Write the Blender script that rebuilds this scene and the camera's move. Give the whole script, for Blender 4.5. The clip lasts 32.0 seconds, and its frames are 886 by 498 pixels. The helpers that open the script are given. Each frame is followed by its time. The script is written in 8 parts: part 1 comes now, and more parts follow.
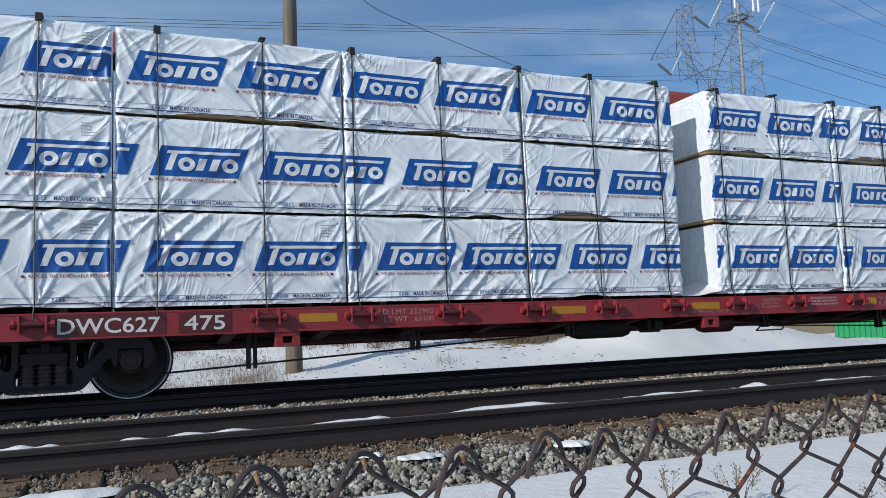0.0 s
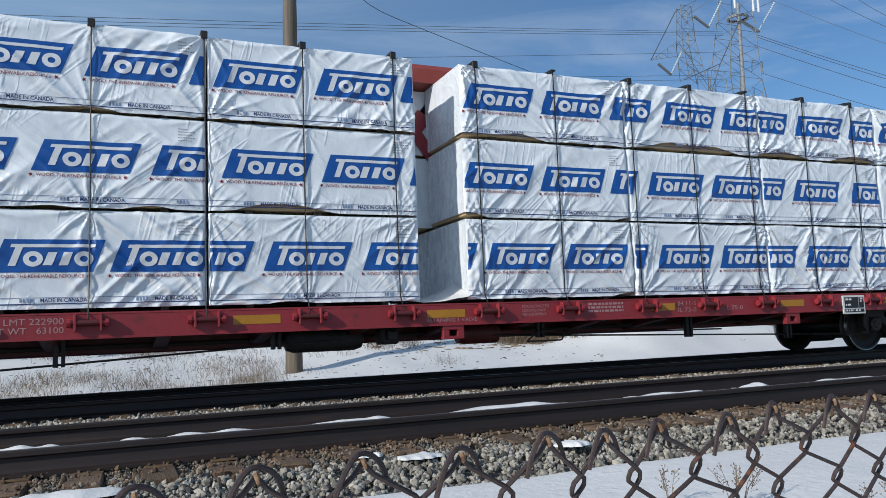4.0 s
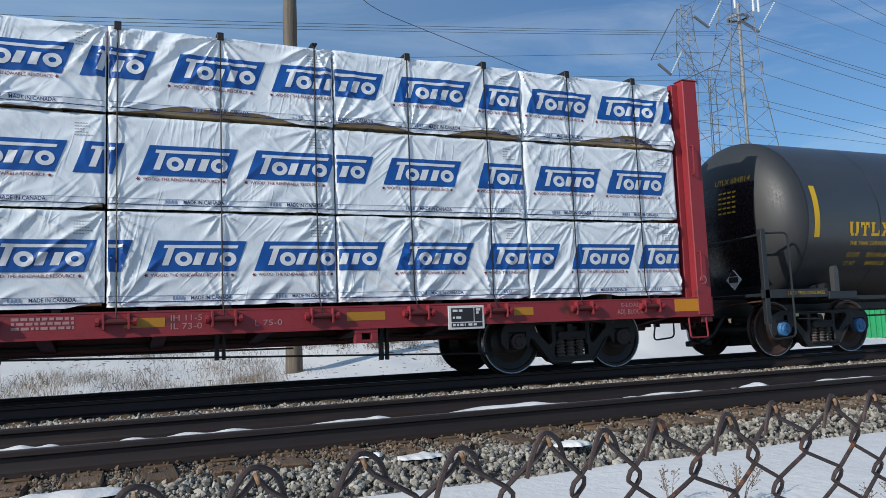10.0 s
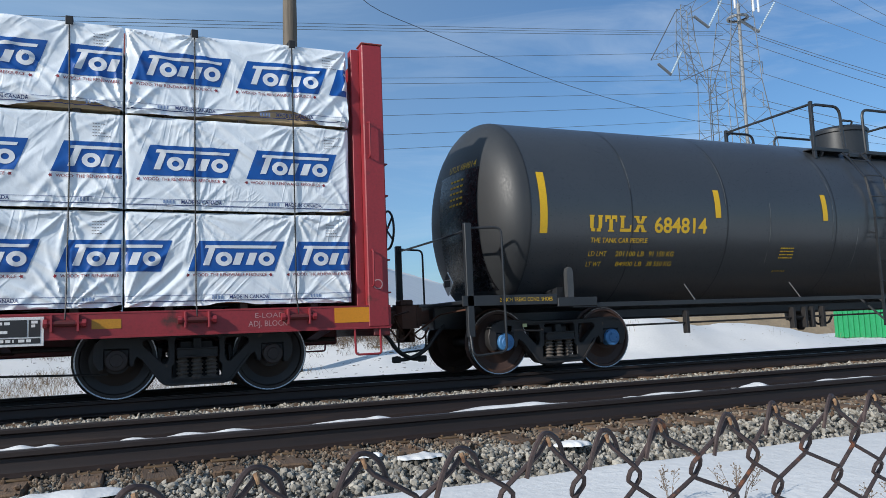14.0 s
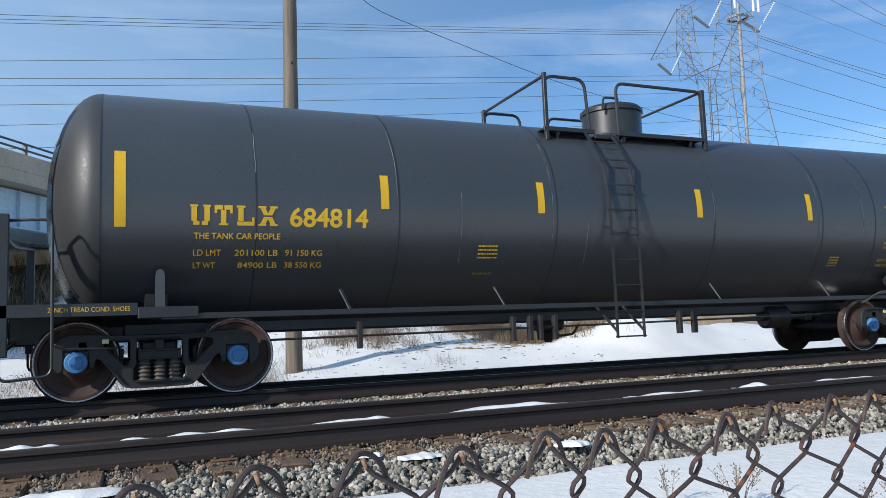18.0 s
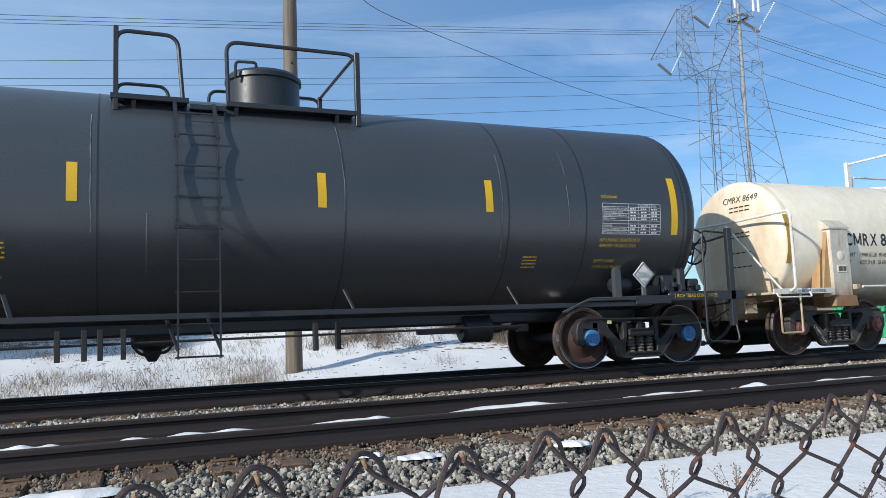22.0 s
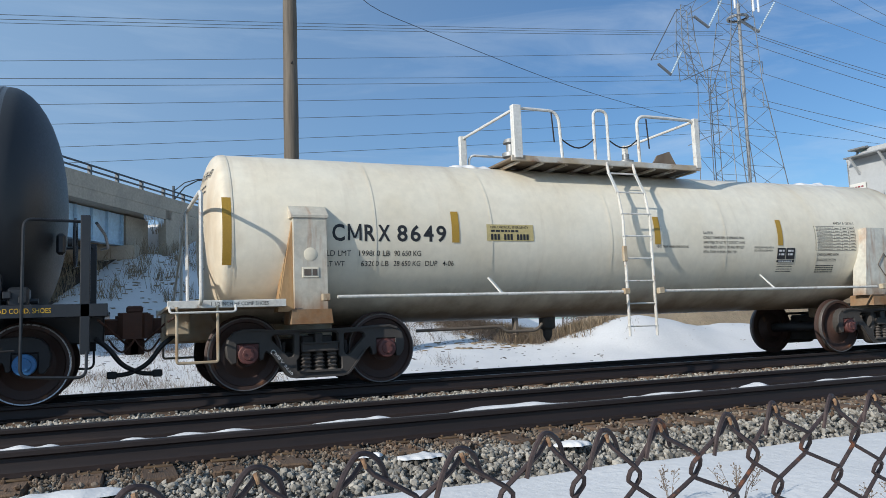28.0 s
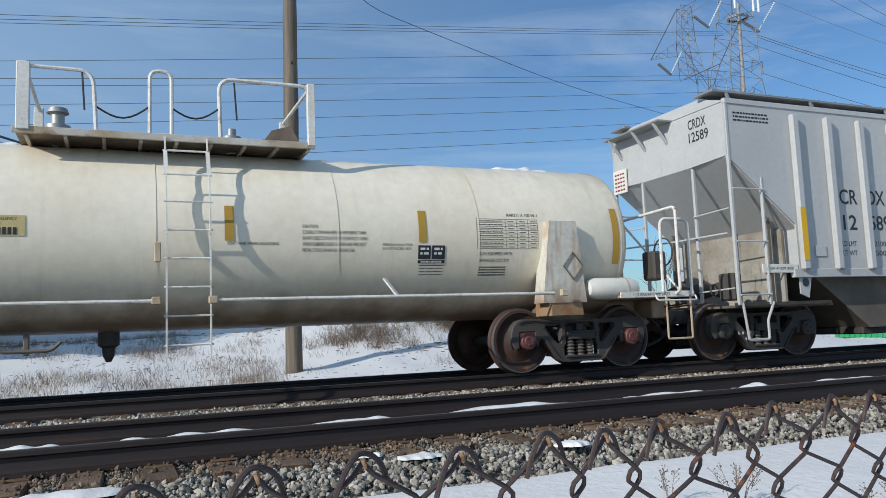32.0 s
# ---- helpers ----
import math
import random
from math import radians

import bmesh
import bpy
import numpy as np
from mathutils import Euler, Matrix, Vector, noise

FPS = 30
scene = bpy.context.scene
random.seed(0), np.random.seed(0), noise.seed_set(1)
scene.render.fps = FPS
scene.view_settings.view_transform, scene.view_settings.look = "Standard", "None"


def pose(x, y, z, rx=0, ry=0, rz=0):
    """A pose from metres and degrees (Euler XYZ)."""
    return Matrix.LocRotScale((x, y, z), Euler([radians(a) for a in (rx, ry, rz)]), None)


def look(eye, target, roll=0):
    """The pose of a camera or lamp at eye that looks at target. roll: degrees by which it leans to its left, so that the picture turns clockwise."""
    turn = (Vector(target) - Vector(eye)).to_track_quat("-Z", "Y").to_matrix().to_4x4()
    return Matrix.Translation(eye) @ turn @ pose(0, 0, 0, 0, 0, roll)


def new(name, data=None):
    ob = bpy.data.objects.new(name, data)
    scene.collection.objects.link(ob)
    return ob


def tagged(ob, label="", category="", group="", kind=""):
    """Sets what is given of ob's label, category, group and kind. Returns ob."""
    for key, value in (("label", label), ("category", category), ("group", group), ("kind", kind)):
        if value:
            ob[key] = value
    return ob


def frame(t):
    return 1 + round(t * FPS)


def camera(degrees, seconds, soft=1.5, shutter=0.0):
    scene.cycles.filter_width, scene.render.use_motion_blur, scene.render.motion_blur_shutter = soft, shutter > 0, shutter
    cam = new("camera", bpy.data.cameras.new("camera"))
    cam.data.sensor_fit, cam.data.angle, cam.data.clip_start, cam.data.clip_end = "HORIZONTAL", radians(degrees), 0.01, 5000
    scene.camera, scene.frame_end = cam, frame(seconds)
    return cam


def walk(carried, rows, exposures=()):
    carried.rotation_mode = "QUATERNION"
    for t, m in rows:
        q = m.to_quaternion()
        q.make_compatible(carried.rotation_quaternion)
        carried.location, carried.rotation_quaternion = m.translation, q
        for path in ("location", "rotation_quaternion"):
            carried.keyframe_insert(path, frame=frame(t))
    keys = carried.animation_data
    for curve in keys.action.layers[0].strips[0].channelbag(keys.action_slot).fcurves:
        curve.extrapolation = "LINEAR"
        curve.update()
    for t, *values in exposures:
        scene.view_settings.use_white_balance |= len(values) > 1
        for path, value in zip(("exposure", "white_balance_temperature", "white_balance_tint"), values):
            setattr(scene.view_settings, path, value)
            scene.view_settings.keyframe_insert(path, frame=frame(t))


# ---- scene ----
from mathutils.geometry import tessellate_polygon

D = 10.66            # centre line of the train's track
NEAR = 6.51          # centre line of the empty track
EYE = (0.0, 0.0, 0.674)

cam = camera(60.06, 32.0, soft=0.55)
VIEW = look(EYE, (EYE[0] + 39.024, EYE[1] + 91.485, EYE[2] + 10.376), -2.2327)
walk(cam, [(0, VIEW), (32, VIEW)], exposures=[(0, -0.56), (9, -0.56), (14, -0.38), (18, -0.11), (21, -0.12), (24, -0.24), (28, -0.42), (32, -0.46)])

# how far the train has gone, every half second
GONE = [0.0, 0.523, 1.051, 1.58, 2.114, 2.655, 3.202, 3.756, 4.307, 4.861, 5.422, 5.994, 6.573, 7.155, 7.755, 8.366,
        8.982, 9.602, 10.218, 10.848, 11.487, 12.118, 12.756, 13.393, 14.042, 14.697, 15.359, 16.03, 16.704, 17.375,
        18.04, 18.7, 19.364, 20.046, 20.739, 21.434, 22.144, 22.859, 23.575, 24.302, 25.038, 25.786, 26.542, 27.292,
        28.038, 28.785, 29.534, 30.287, 31.049, 31.813, 32.585, 33.368, 34.138, 34.897, 35.656, 36.425, 37.202, 37.981,
        38.762, 39.547, 40.341, 41.147, 41.962, 42.777, 43.604]


def gone(t):
    i = min(int(t * 2), 63)
    return GONE[i] + (GONE[i + 1] - GONE[i]) * (t * 2 - i)


# ---- light ----
SUN = Vector((-0.79, -0.28, 0.42)).normalized()
sun = new("sun", bpy.data.lights.new("sun", "SUN"))
sun.data.energy, sun.data.angle, sun.data.color = 5.4, radians(0.55), (1.0, 0.965, 0.90)
sun.matrix_basis = look(SUN * 60, (0, 0, 0))

world = bpy.data.worlds.new("sky")
scene.world = world
world.use_nodes = True
wn, wl = world.node_tree.nodes, world.node_tree.links
wn.clear()
sky = wn.new("ShaderNodeTexSky")
sky.sky_type, sky.sun_disc = "NISHITA", False
sky.sun_elevation, sky.sun_rotation = math.asin(SUN.z), math.atan2(SUN.x, SUN.y)
sky.altitude, sky.air_density, sky.dust_density, sky.ozone_density = 200, 1.0, 1.0, 2.5
wco = wn.new("ShaderNodeTexCoord")
wmap = wn.new("ShaderNodeMapping")
wmap.inputs["Rotation"].default_value = (0.25, 0.1, -0.5)
wmap.inputs["Scale"].default_value = (1.0, 2.2, 9.0)
wno = wn.new("ShaderNodeTexNoise")
wno.inputs["Scale"].default_value, wno.inputs["Detail"].default_value = 1.6, 8.0
wno.inputs["Roughness"].default_value, wno.inputs["Distortion"].default_value = 0.62, 0.8
wra = wn.new("ShaderNodeValToRGB")
wra.color_ramp.elements[0].position, wra.color_ramp.elements[0].color = 0.46, (0, 0, 0, 1)
wra.color_ramp.elements[1].position, wra.color_ramp.elements[1].color = 0.82, (0.42, 0.42, 0.42, 1)
wmx = wn.new("ShaderNodeMix")
wmx.data_type = "RGBA"
wmx.inputs["B"].default_value = (6.2, 7.2, 8.4, 1)
wbg, wout = wn.new("ShaderNodeBackground"), wn.new("ShaderNodeOutputWorld")
wbg.inputs["Strength"].default_value = 0.14
wl.new(wco.outputs["Generated"], wmap.inputs["Vector"])
wl.new(wmap.outputs["Vector"], wno.inputs["Vector"])
wl.new(wno.outputs["Fac"], wra.inputs["Fac"])
wl.new(wra.outputs["Color"], wmx.inputs["Factor"])
wti = wn.new("ShaderNodeMix")
wti.data_type, wti.blend_type = "RGBA", "MULTIPLY"
wti.inputs["Factor"].default_value = 1.0
wti.inputs["B"].default_value = (0.72, 0.98, 1.18, 1)
wl.new(sky.outputs["Color"], wti.inputs["A"])
wl.new(wti.outputs["Result"], wmx.inputs["A"])
# thin high haze that thickens towards the sun's side
wse = wn.new("ShaderNodeSeparateXYZ")
wl.new(wco.outputs["Generated"], wse.inputs[0])
wra2 = wn.new("ShaderNodeMapRange")
wra2.interpolation_type = "SMOOTHSTEP"
wra2.inputs["From Min"].default_value, wra2.inputs["From Max"].default_value = 0.72, -0.30
wra2.inputs["To Min"].default_value, wra2.inputs["To Max"].default_value = 0.0, 0.74
wl.new(wse.outputs["X"], wra2.inputs["Value"])
whz = wn.new("ShaderNodeMix")
whz.data_type = "RGBA"
whz.inputs["B"].default_value = (2.95, 4.6, 6.8, 1)
wl.new(wra2.outputs["Result"], whz.inputs["Factor"])
wl.new(wmx.outputs["Result"], whz.inputs["A"])
wl.new(whz.outputs["Result"], wbg.inputs["Color"])
wl.new(wbg.outputs["Background"], wout.inputs["Surface"])


# ---- materials ----
def mat(name, base, rough=0.6, metal=0.0, second=None, big=1.5, amount=0.5, fine=40.0, speck=0.12, bump=0.15, depth=0.004,
        stretch=(1, 1, 1), third=None, third_at=0.62, third_scale=4.0, each=0.0, coat=0.0, third_stretch=(1, 1, 1), third_soft=0.1, third_amount=1.0, runs=()):
    """Two colours mixed at a large scale, fine grain over them, a third colour in stains, and relief."""
    m = bpy.data.materials.new(name)
    m.use_nodes = True
    n, l = m.node_tree.nodes, m.node_tree.links
    n.clear()
    out, sh = n.new("ShaderNodeOutputMaterial"), n.new("ShaderNodeBsdfPrincipled")
    l.new(sh.outputs["BSDF"], out.inputs["Surface"])
    co, mp = n.new("ShaderNodeTexCoord"), n.new("ShaderNodeMapping")
    mp.inputs["Scale"].default_value = stretch
    l.new(co.outputs["Object"], mp.inputs["Vector"])

    def noise_at(scale, detail=5.0, vec=mp):
        t = n.new("ShaderNodeTexNoise")
        t.inputs["Scale"].default_value, t.inputs["Detail"].default_value, t.inputs["Roughness"].default_value = scale, detail, 0.6
        l.new(vec.outputs["Vector"], t.inputs["Vector"])
        return t

    def mixed(fac, a, b, kind="MIX"):
        x = n.new("ShaderNodeMix")
        x.data_type, x.blend_type = "RGBA", kind
        for sock, v in (("Factor", fac), ("A", a), ("B", b)):
            if isinstance(v, (int, float)):
                x.inputs[sock].default_value = v
            elif isinstance(v, tuple):
                x.inputs[sock].default_value = (*v[:3], 1)
            else:
                l.new(v, x.inputs[sock])
        return x.outputs["Result"]

    def ramp(src, lo, hi, a=0.0, b=1.0):
        r = n.new("ShaderNodeMapRange")
        r.inputs["From Min"].default_value, r.inputs["From Max"].default_value = lo, hi
        r.inputs["To Min"].default_value, r.inputs["To Max"].default_value = a, b
        l.new(src, r.inputs["Value"])
        return r.outputs["Result"]

    wide, grain = noise_at(big), noise_at(fine, 3.0)
    second = second or tuple(c * 0.72 for c in base)
    col = mixed(ramp(wide.outputs["Fac"], 0.38, 0.66, 0.0, amount), base, second)
    if third:
        mp3 = n.new("ShaderNodeMapping")
        mp3.inputs["Scale"].default_value = third_stretch
        l.new(co.outputs["Object"], mp3.inputs["Vector"])
        st = noise_at(third_scale, 7.0, mp3)
        col = mixed(ramp(st.outputs["Fac"], third_at, third_at + third_soft, 0.0, third_amount), col, third)
    for colour, ax, start, full, grain_size, ragged, most in runs:
        sep = n.new("ShaderNodeSeparateXYZ")
        l.new(co.outputs["Object"], sep.inputs[0])
        mr = n.new("ShaderNodeMapping")
        mr.inputs["Scale"].default_value = grain_size
        l.new(co.outputs["Object"], mr.inputs["Vector"])
        rn = noise_at(1.0, 7.0, mr)
        sm = n.new("ShaderNodeMath")
        sm.operation = "MULTIPLY_ADD"
        l.new(rn.outputs["Fac"], sm.inputs[0])
        sm.inputs[1].default_value = ragged
        l.new(ramp(sep.outputs["XYZ"[ax]], start, full), sm.inputs[2])
        col = mixed(ramp(sm.outputs[0], ragged * 0.5 + 0.25, ragged * 0.5 + 0.95, 0.0, most), col, colour)
    if speck:
        col = mixed(1.0, col, mixed(ramp(grain.outputs["Fac"], 0.3, 0.7), (1 - speck,) * 3, (1 + speck,) * 3), "MULTIPLY")
    if each:
        inf = n.new("ShaderNodeObjectInfo")
        geo = n.new("ShaderNodeNewGeometry")
        add = n.new("ShaderNodeMath")
        add.operation = "ADD"
        l.new(inf.outputs["Random"], add.inputs[0])
        l.new(geo.outputs["Random Per Island"], add.inputs[1])
        fr = n.new("ShaderNodeMath")
        fr.operation = "FRACT"
        l.new(add.outputs[0], fr.inputs[0])
        col = mixed(1.0, col, mixed(fr.outputs[0], (1 - each,) * 3, (1 + each,) * 3), "MULTIPLY")
    l.new(col, sh.inputs["Base Color"])
    l.new(ramp(grain.outputs["Fac"], 0.3, 0.7, max(rough - 0.08, 0.02), min(rough + 0.08, 1)), sh.inputs["Roughness"])
    sh.inputs["Metallic"].default_value = metal
    sh.inputs["Coat Weight"].default_value = coat
    if bump:
        both = n.new("ShaderNodeMath")
        both.operation = "ADD"
        l.new(wide.outputs["Fac"], both.inputs[0])
        l.new(grain.outputs["Fac"], both.inputs[1])
        bu = n.new("ShaderNodeBump")
        bu.inputs["Strength"].default_value, bu.inputs["Distance"].default_value = bump, depth
        l.new(both.outputs[0], bu.inputs["Height"])
        l.new(bu.outputs["Normal"], sh.inputs["Normal"])
    return m


M_WRAP = mat("white lumber wrap", (0.76, 0.795, 0.825), 0.28, second=(0.69, 0.725, 0.76), big=2.2, fine=9, speck=0.02, bump=0.35, depth=0.012, stretch=(1, 1, 0.5))
def creased(m, strength, depth):
    """Sharp slanting creases of taut plastic sheet, different on every sheet."""
    n, l = m.node_tree.nodes, m.node_tree.links
    sh = next(q for q in n if q.type == "BSDF_PRINCIPLED")
    co, inf, add = n.new("ShaderNodeTexCoord"), n.new("ShaderNodeObjectInfo"), n.new("ShaderNodeVectorMath")
    add.operation = "MULTIPLY_ADD"
    l.new(inf.outputs["Random"], add.inputs[0])
    add.inputs[1].default_value = (60, 0, 40)
    l.new(co.outputs["Object"], add.inputs[2])
    total = None
    for turn, size in ((0.75, 1.5), (-0.65, 1.2), (1.35, 1.8)):
        rot, squeeze, tex, fold = n.new("ShaderNodeMapping"), n.new("ShaderNodeMapping"), n.new("ShaderNodeTexNoise"), n.new("ShaderNodeMath")
        rot.inputs["Rotation"].default_value = (0, turn, 0)
        squeeze.inputs["Scale"].default_value = (0.55, 1.0, 4.5)
        l.new(add.outputs[0], rot.inputs["Vector"])
        l.new(rot.outputs["Vector"], squeeze.inputs["Vector"])
        l.new(squeeze.outputs["Vector"], tex.inputs["Vector"])
        tex.inputs["Scale"].default_value, tex.inputs["Detail"].default_value, tex.inputs["Distortion"].default_value = size, 1.5, 0.25
        fold.operation = "SUBTRACT"
        l.new(tex.outputs["Fac"], fold.inputs[0])
        fold.inputs[1].default_value = 0.5
        size_of, edge = n.new("ShaderNodeMath"), n.new("ShaderNodeMapRange")
        size_of.operation = "ABSOLUTE"
        l.new(fold.outputs[0], size_of.inputs[0])
        edge.inputs["From Min"].default_value, edge.inputs["From Max"].default_value = 0.075, 0.0
        l.new(size_of.outputs[0], edge.inputs["Value"])
        where, some, both = n.new("ShaderNodeTexNoise"), n.new("ShaderNodeMapRange"), n.new("ShaderNodeMath")
        where.inputs["Scale"].default_value = 0.8 + 0.4 * size
        l.new(rot.outputs["Vector"], where.inputs["Vector"])
        some.inputs["From Min"].default_value, some.inputs["From Max"].default_value = 0.50, 0.68
        l.new(where.outputs["Fac"], some.inputs["Value"])
        both.operation = "MULTIPLY"
        l.new(edge.outputs["Result"], both.inputs[0])
        l.new(some.outputs["Result"], both.inputs[1])
        if total:
            plus = n.new("ShaderNodeMath")
            l.new(total, plus.inputs[0])
            l.new(both.outputs[0], plus.inputs[1])
            total = plus.outputs[0]
        else:
            total = both.outputs[0]
    bu = n.new("ShaderNodeBump")
    bu.inputs["Strength"].default_value, bu.inputs["Distance"].default_value = strength, depth
    l.new(total, bu.inputs["Height"])
    l.new(sh.inputs["Normal"].links[0].from_socket, bu.inputs["Normal"])
    l.new(bu.outputs["Normal"], sh.inputs["Normal"])


creased(M_WRAP, 0.28, 0.03)
M_BLUE = mat("blue wrap print", (0.003, 0.078, 0.32), 0.4, second=(0.003, 0.066, 0.27), big=3, fine=25, speck=0.05, bump=0.2)
M_PRINT = mat("white wrap print", (0.68, 0.69, 0.71), 0.38, fine=25, speck=0.03, amount=0.15, bump=0.1)
M_REDPRINT = mat("red wrap print", (0.24, 0.015, 0.03), 0.45, fine=40, speck=0.06, bump=0.05)
M_NAVY = mat("navy wrap print", (0.02, 0.035, 0.14), 0.4, fine=40, speck=0.06, bump=0.05)
M_PALEBLUE = mat("pale blue wrap print", (0.2, 0.27, 0.42), 0.4, fine=60, speck=0.2, bump=0.05)
M_LUMBER = mat("sawn lumber", (0.5, 0.36, 0.2), 0.75, second=(0.4, 0.27, 0.14), big=5, fine=60, stretch=(0.2, 1, 4), bump=0.3)
M_RED = mat("weathered red car paint", (0.28, 0.024, 0.033), 0.5, second=(0.21, 0.022, 0.026), big=1.2, fine=30, third=(0.07, 0.025, 0.02), third_at=0.63, third_scale=3.0)
M_MAROON = mat("dark maroon paint", (0.1, 0.014, 0.014), 0.5, fine=30)
M_BRICKRED = mat("brick red beam paint", (0.28, 0.05, 0.035), 0.5, second=(0.2, 0.035, 0.03), fine=30)
M_REFLECT = mat("amber reflector tape", (0.45, 0.2, 0.012), 0.4, fine=50, speck=0.1)
M_YELLOW = mat("yellow reflector tape", (0.68, 0.40, 0.012), 0.5, fine=50, speck=0.08, second=(0.6, 0.35, 0.012))
M_LETTER = mat("white stencil paint", (0.7, 0.69, 0.68), 0.6, fine=60, speck=0.15, bump=0.05)
M_FADED = mat("faded stencil paint", (0.42, 0.24, 0.24), 0.6, fine=60, speck=0.2, bump=0.05)
M_YLETTER = mat("yellow stencil paint", (0.74, 0.44, 0.02), 0.55, fine=60, speck=0.1, bump=0.05)
M_KLETTER = mat("black stencil paint", (0.02, 0.02, 0.022), 0.55, fine=60, speck=0.1, bump=0.05)
M_STRAP = mat("black steel cable", (0.02, 0.02, 0.022), 0.45, metal=0.4, fine=150, speck=0.3)
M_PAD = mat("black rubber corner guard", (0.012, 0.012, 0.013), 0.6, fine=50)
M_TRUCK = mat("greasy cast iron", (0.019, 0.018, 0.019), 0.6, second=(0.034, 0.028, 0.025), big=4, fine=50, third=(0.09, 0.055, 0.035), third_at=0.66, third_scale=7)
M_TRUCKGREY = mat("dusty cast steel", (0.062, 0.054, 0.048), 0.7, second=(0.038, 0.033, 0.03), big=4, fine=50, third=(0.12, 0.075, 0.05), third_at=0.64, third_scale=6)
M_WHEEL = mat("rusty wheel plate", (0.06, 0.03, 0.022), 0.65, second=(0.035, 0.022, 0.018), big=3, fine=40, third=(0.16, 0.065, 0.025), third_at=0.62, third_scale=4)
M_WHEELDARK = mat("oily wheel plate", (0.022, 0.018, 0.017), 0.5, second=(0.035, 0.028, 0.025), big=3, fine=40)
M_RIM = mat("polished wheel rim", (0.42, 0.42, 0.43), 0.3, metal=1.0, fine=60, speck=0.2, second=(0.25, 0.24, 0.24))
M_CAPBLUE = mat("blue bearing cap", (0.06, 0.2, 0.42), 0.5, second=(0.04, 0.13, 0.3), big=8, fine=60, third=(0.05, 0.05, 0.05), third_at=0.62, third_scale=14)
M_CAPRED = mat("dull red bearing cap", (0.13, 0.045, 0.04), 0.6, second=(0.08, 0.035, 0.03), big=8, fine=60)
M_BLACKTANK = mat("satin black tank paint", (0.036, 0.0405, 0.046), 0.33, second=(0.052, 0.057, 0.063), big=0.5, amount=0.35, fine=60, speck=0.05, bump=0.02, third=(0.06, 0.062, 0.064), third_at=0.66, third_scale=2.2, third_stretch=(6, 1, 0.3), third_soft=0.2, third_amount=0.6)
M_BLACKTANK.node_tree.nodes["Principled BSDF"].inputs["Specular IOR Level"].default_value = 0.8
M_BLACKHEAD = mat("dusty black tank head", (0.024, 0.026, 0.029), 0.5, second=(0.036, 0.037, 0.038), big=0.8, amount=0.7, fine=40, speck=0.08, bump=0.02, third=(0.06, 0.057, 0.052), third_at=0.6, third_scale=1.4, third_stretch=(1, 5, 0.35), third_soft=0.25, third_amount=0.4)
M_BLACK = mat("black car paint", (0.018, 0.02, 0.024), 0.4, fine=30, second=(0.03, 0.032, 0.034))
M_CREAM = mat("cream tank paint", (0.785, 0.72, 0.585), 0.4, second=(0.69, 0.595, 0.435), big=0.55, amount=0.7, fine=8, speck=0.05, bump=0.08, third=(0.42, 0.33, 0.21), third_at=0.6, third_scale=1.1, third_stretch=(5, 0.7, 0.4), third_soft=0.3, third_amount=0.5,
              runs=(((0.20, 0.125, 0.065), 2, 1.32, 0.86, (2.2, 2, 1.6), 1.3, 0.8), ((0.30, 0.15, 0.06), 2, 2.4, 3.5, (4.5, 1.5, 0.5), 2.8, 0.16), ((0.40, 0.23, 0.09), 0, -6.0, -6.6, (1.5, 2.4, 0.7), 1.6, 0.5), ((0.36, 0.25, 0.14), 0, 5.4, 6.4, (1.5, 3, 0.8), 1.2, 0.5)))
M_CREAMDIRTY = mat("rust-stained cream paint", (0.5, 0.42, 0.3), 0.55, second=(0.32, 0.19, 0.09), big=2.5, amount=0.8, fine=20, third=(0.16, 0.07, 0.03), third_at=0.62, third_scale=3.5, third_stretch=(2, 2, 0.6))
M_GRIME = mat("grimy brown paint", (0.16, 0.13, 0.1), 0.65, second=(0.08, 0.06, 0.05), big=2, amount=0.8, fine=20)
M_WHITEPAINT = mat("white railing paint", (0.66, 0.65, 0.61), 0.5, second=(0.5, 0.44, 0.35), fine=25, third=(0.26, 0.12, 0.05), third_at=0.6, third_scale=7, third_soft=0.15)
M_HOPPER = mat("light grey hopper paint", (0.45, 0.455, 0.45), 0.42, second=(0.37, 0.37, 0.36), big=0.6, fine=12, speck=0.05, bump=0.06, third=(0.33, 0.31, 0.27), third_at=0.66, third_scale=1.6, third_stretch=(3, 3, 0.4))
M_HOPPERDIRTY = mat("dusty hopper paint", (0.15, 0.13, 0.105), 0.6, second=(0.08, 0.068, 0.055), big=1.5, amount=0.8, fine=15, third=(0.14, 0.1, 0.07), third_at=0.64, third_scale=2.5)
M_GRATE = mat("galvanised grating", (0.35, 0.35, 0.34), 0.5, metal=0.6, fine=50)
M_RUSTCOUPLER = mat("rusted coupler casting", (0.1, 0.042, 0.025), 0.75, second=(0.05, 0.03, 0.022), big=5, fine=50, bump=0.4)
M_HOSE = mat("black rubber hose", (0.014, 0.014, 0.015), 0.5, fine=40)
M_RAIL = mat("brown rail steel", (0.028, 0.0185, 0.0165), 0.6, second=(0.015, 0.0115, 0.011), big=2, fine=30, metal=0.2, stretch=(0.25, 1, 3), third=(0.042, 0.026, 0.02), third_at=0.6, third_scale=5, third_stretch=(0.3, 1, 4))
M_RAILTOP = mat("worn rail head", (0.13, 0.12, 0.115), 0.42, metal=0.8, second=(0.07, 0.06, 0.057), fine=40, big=1)
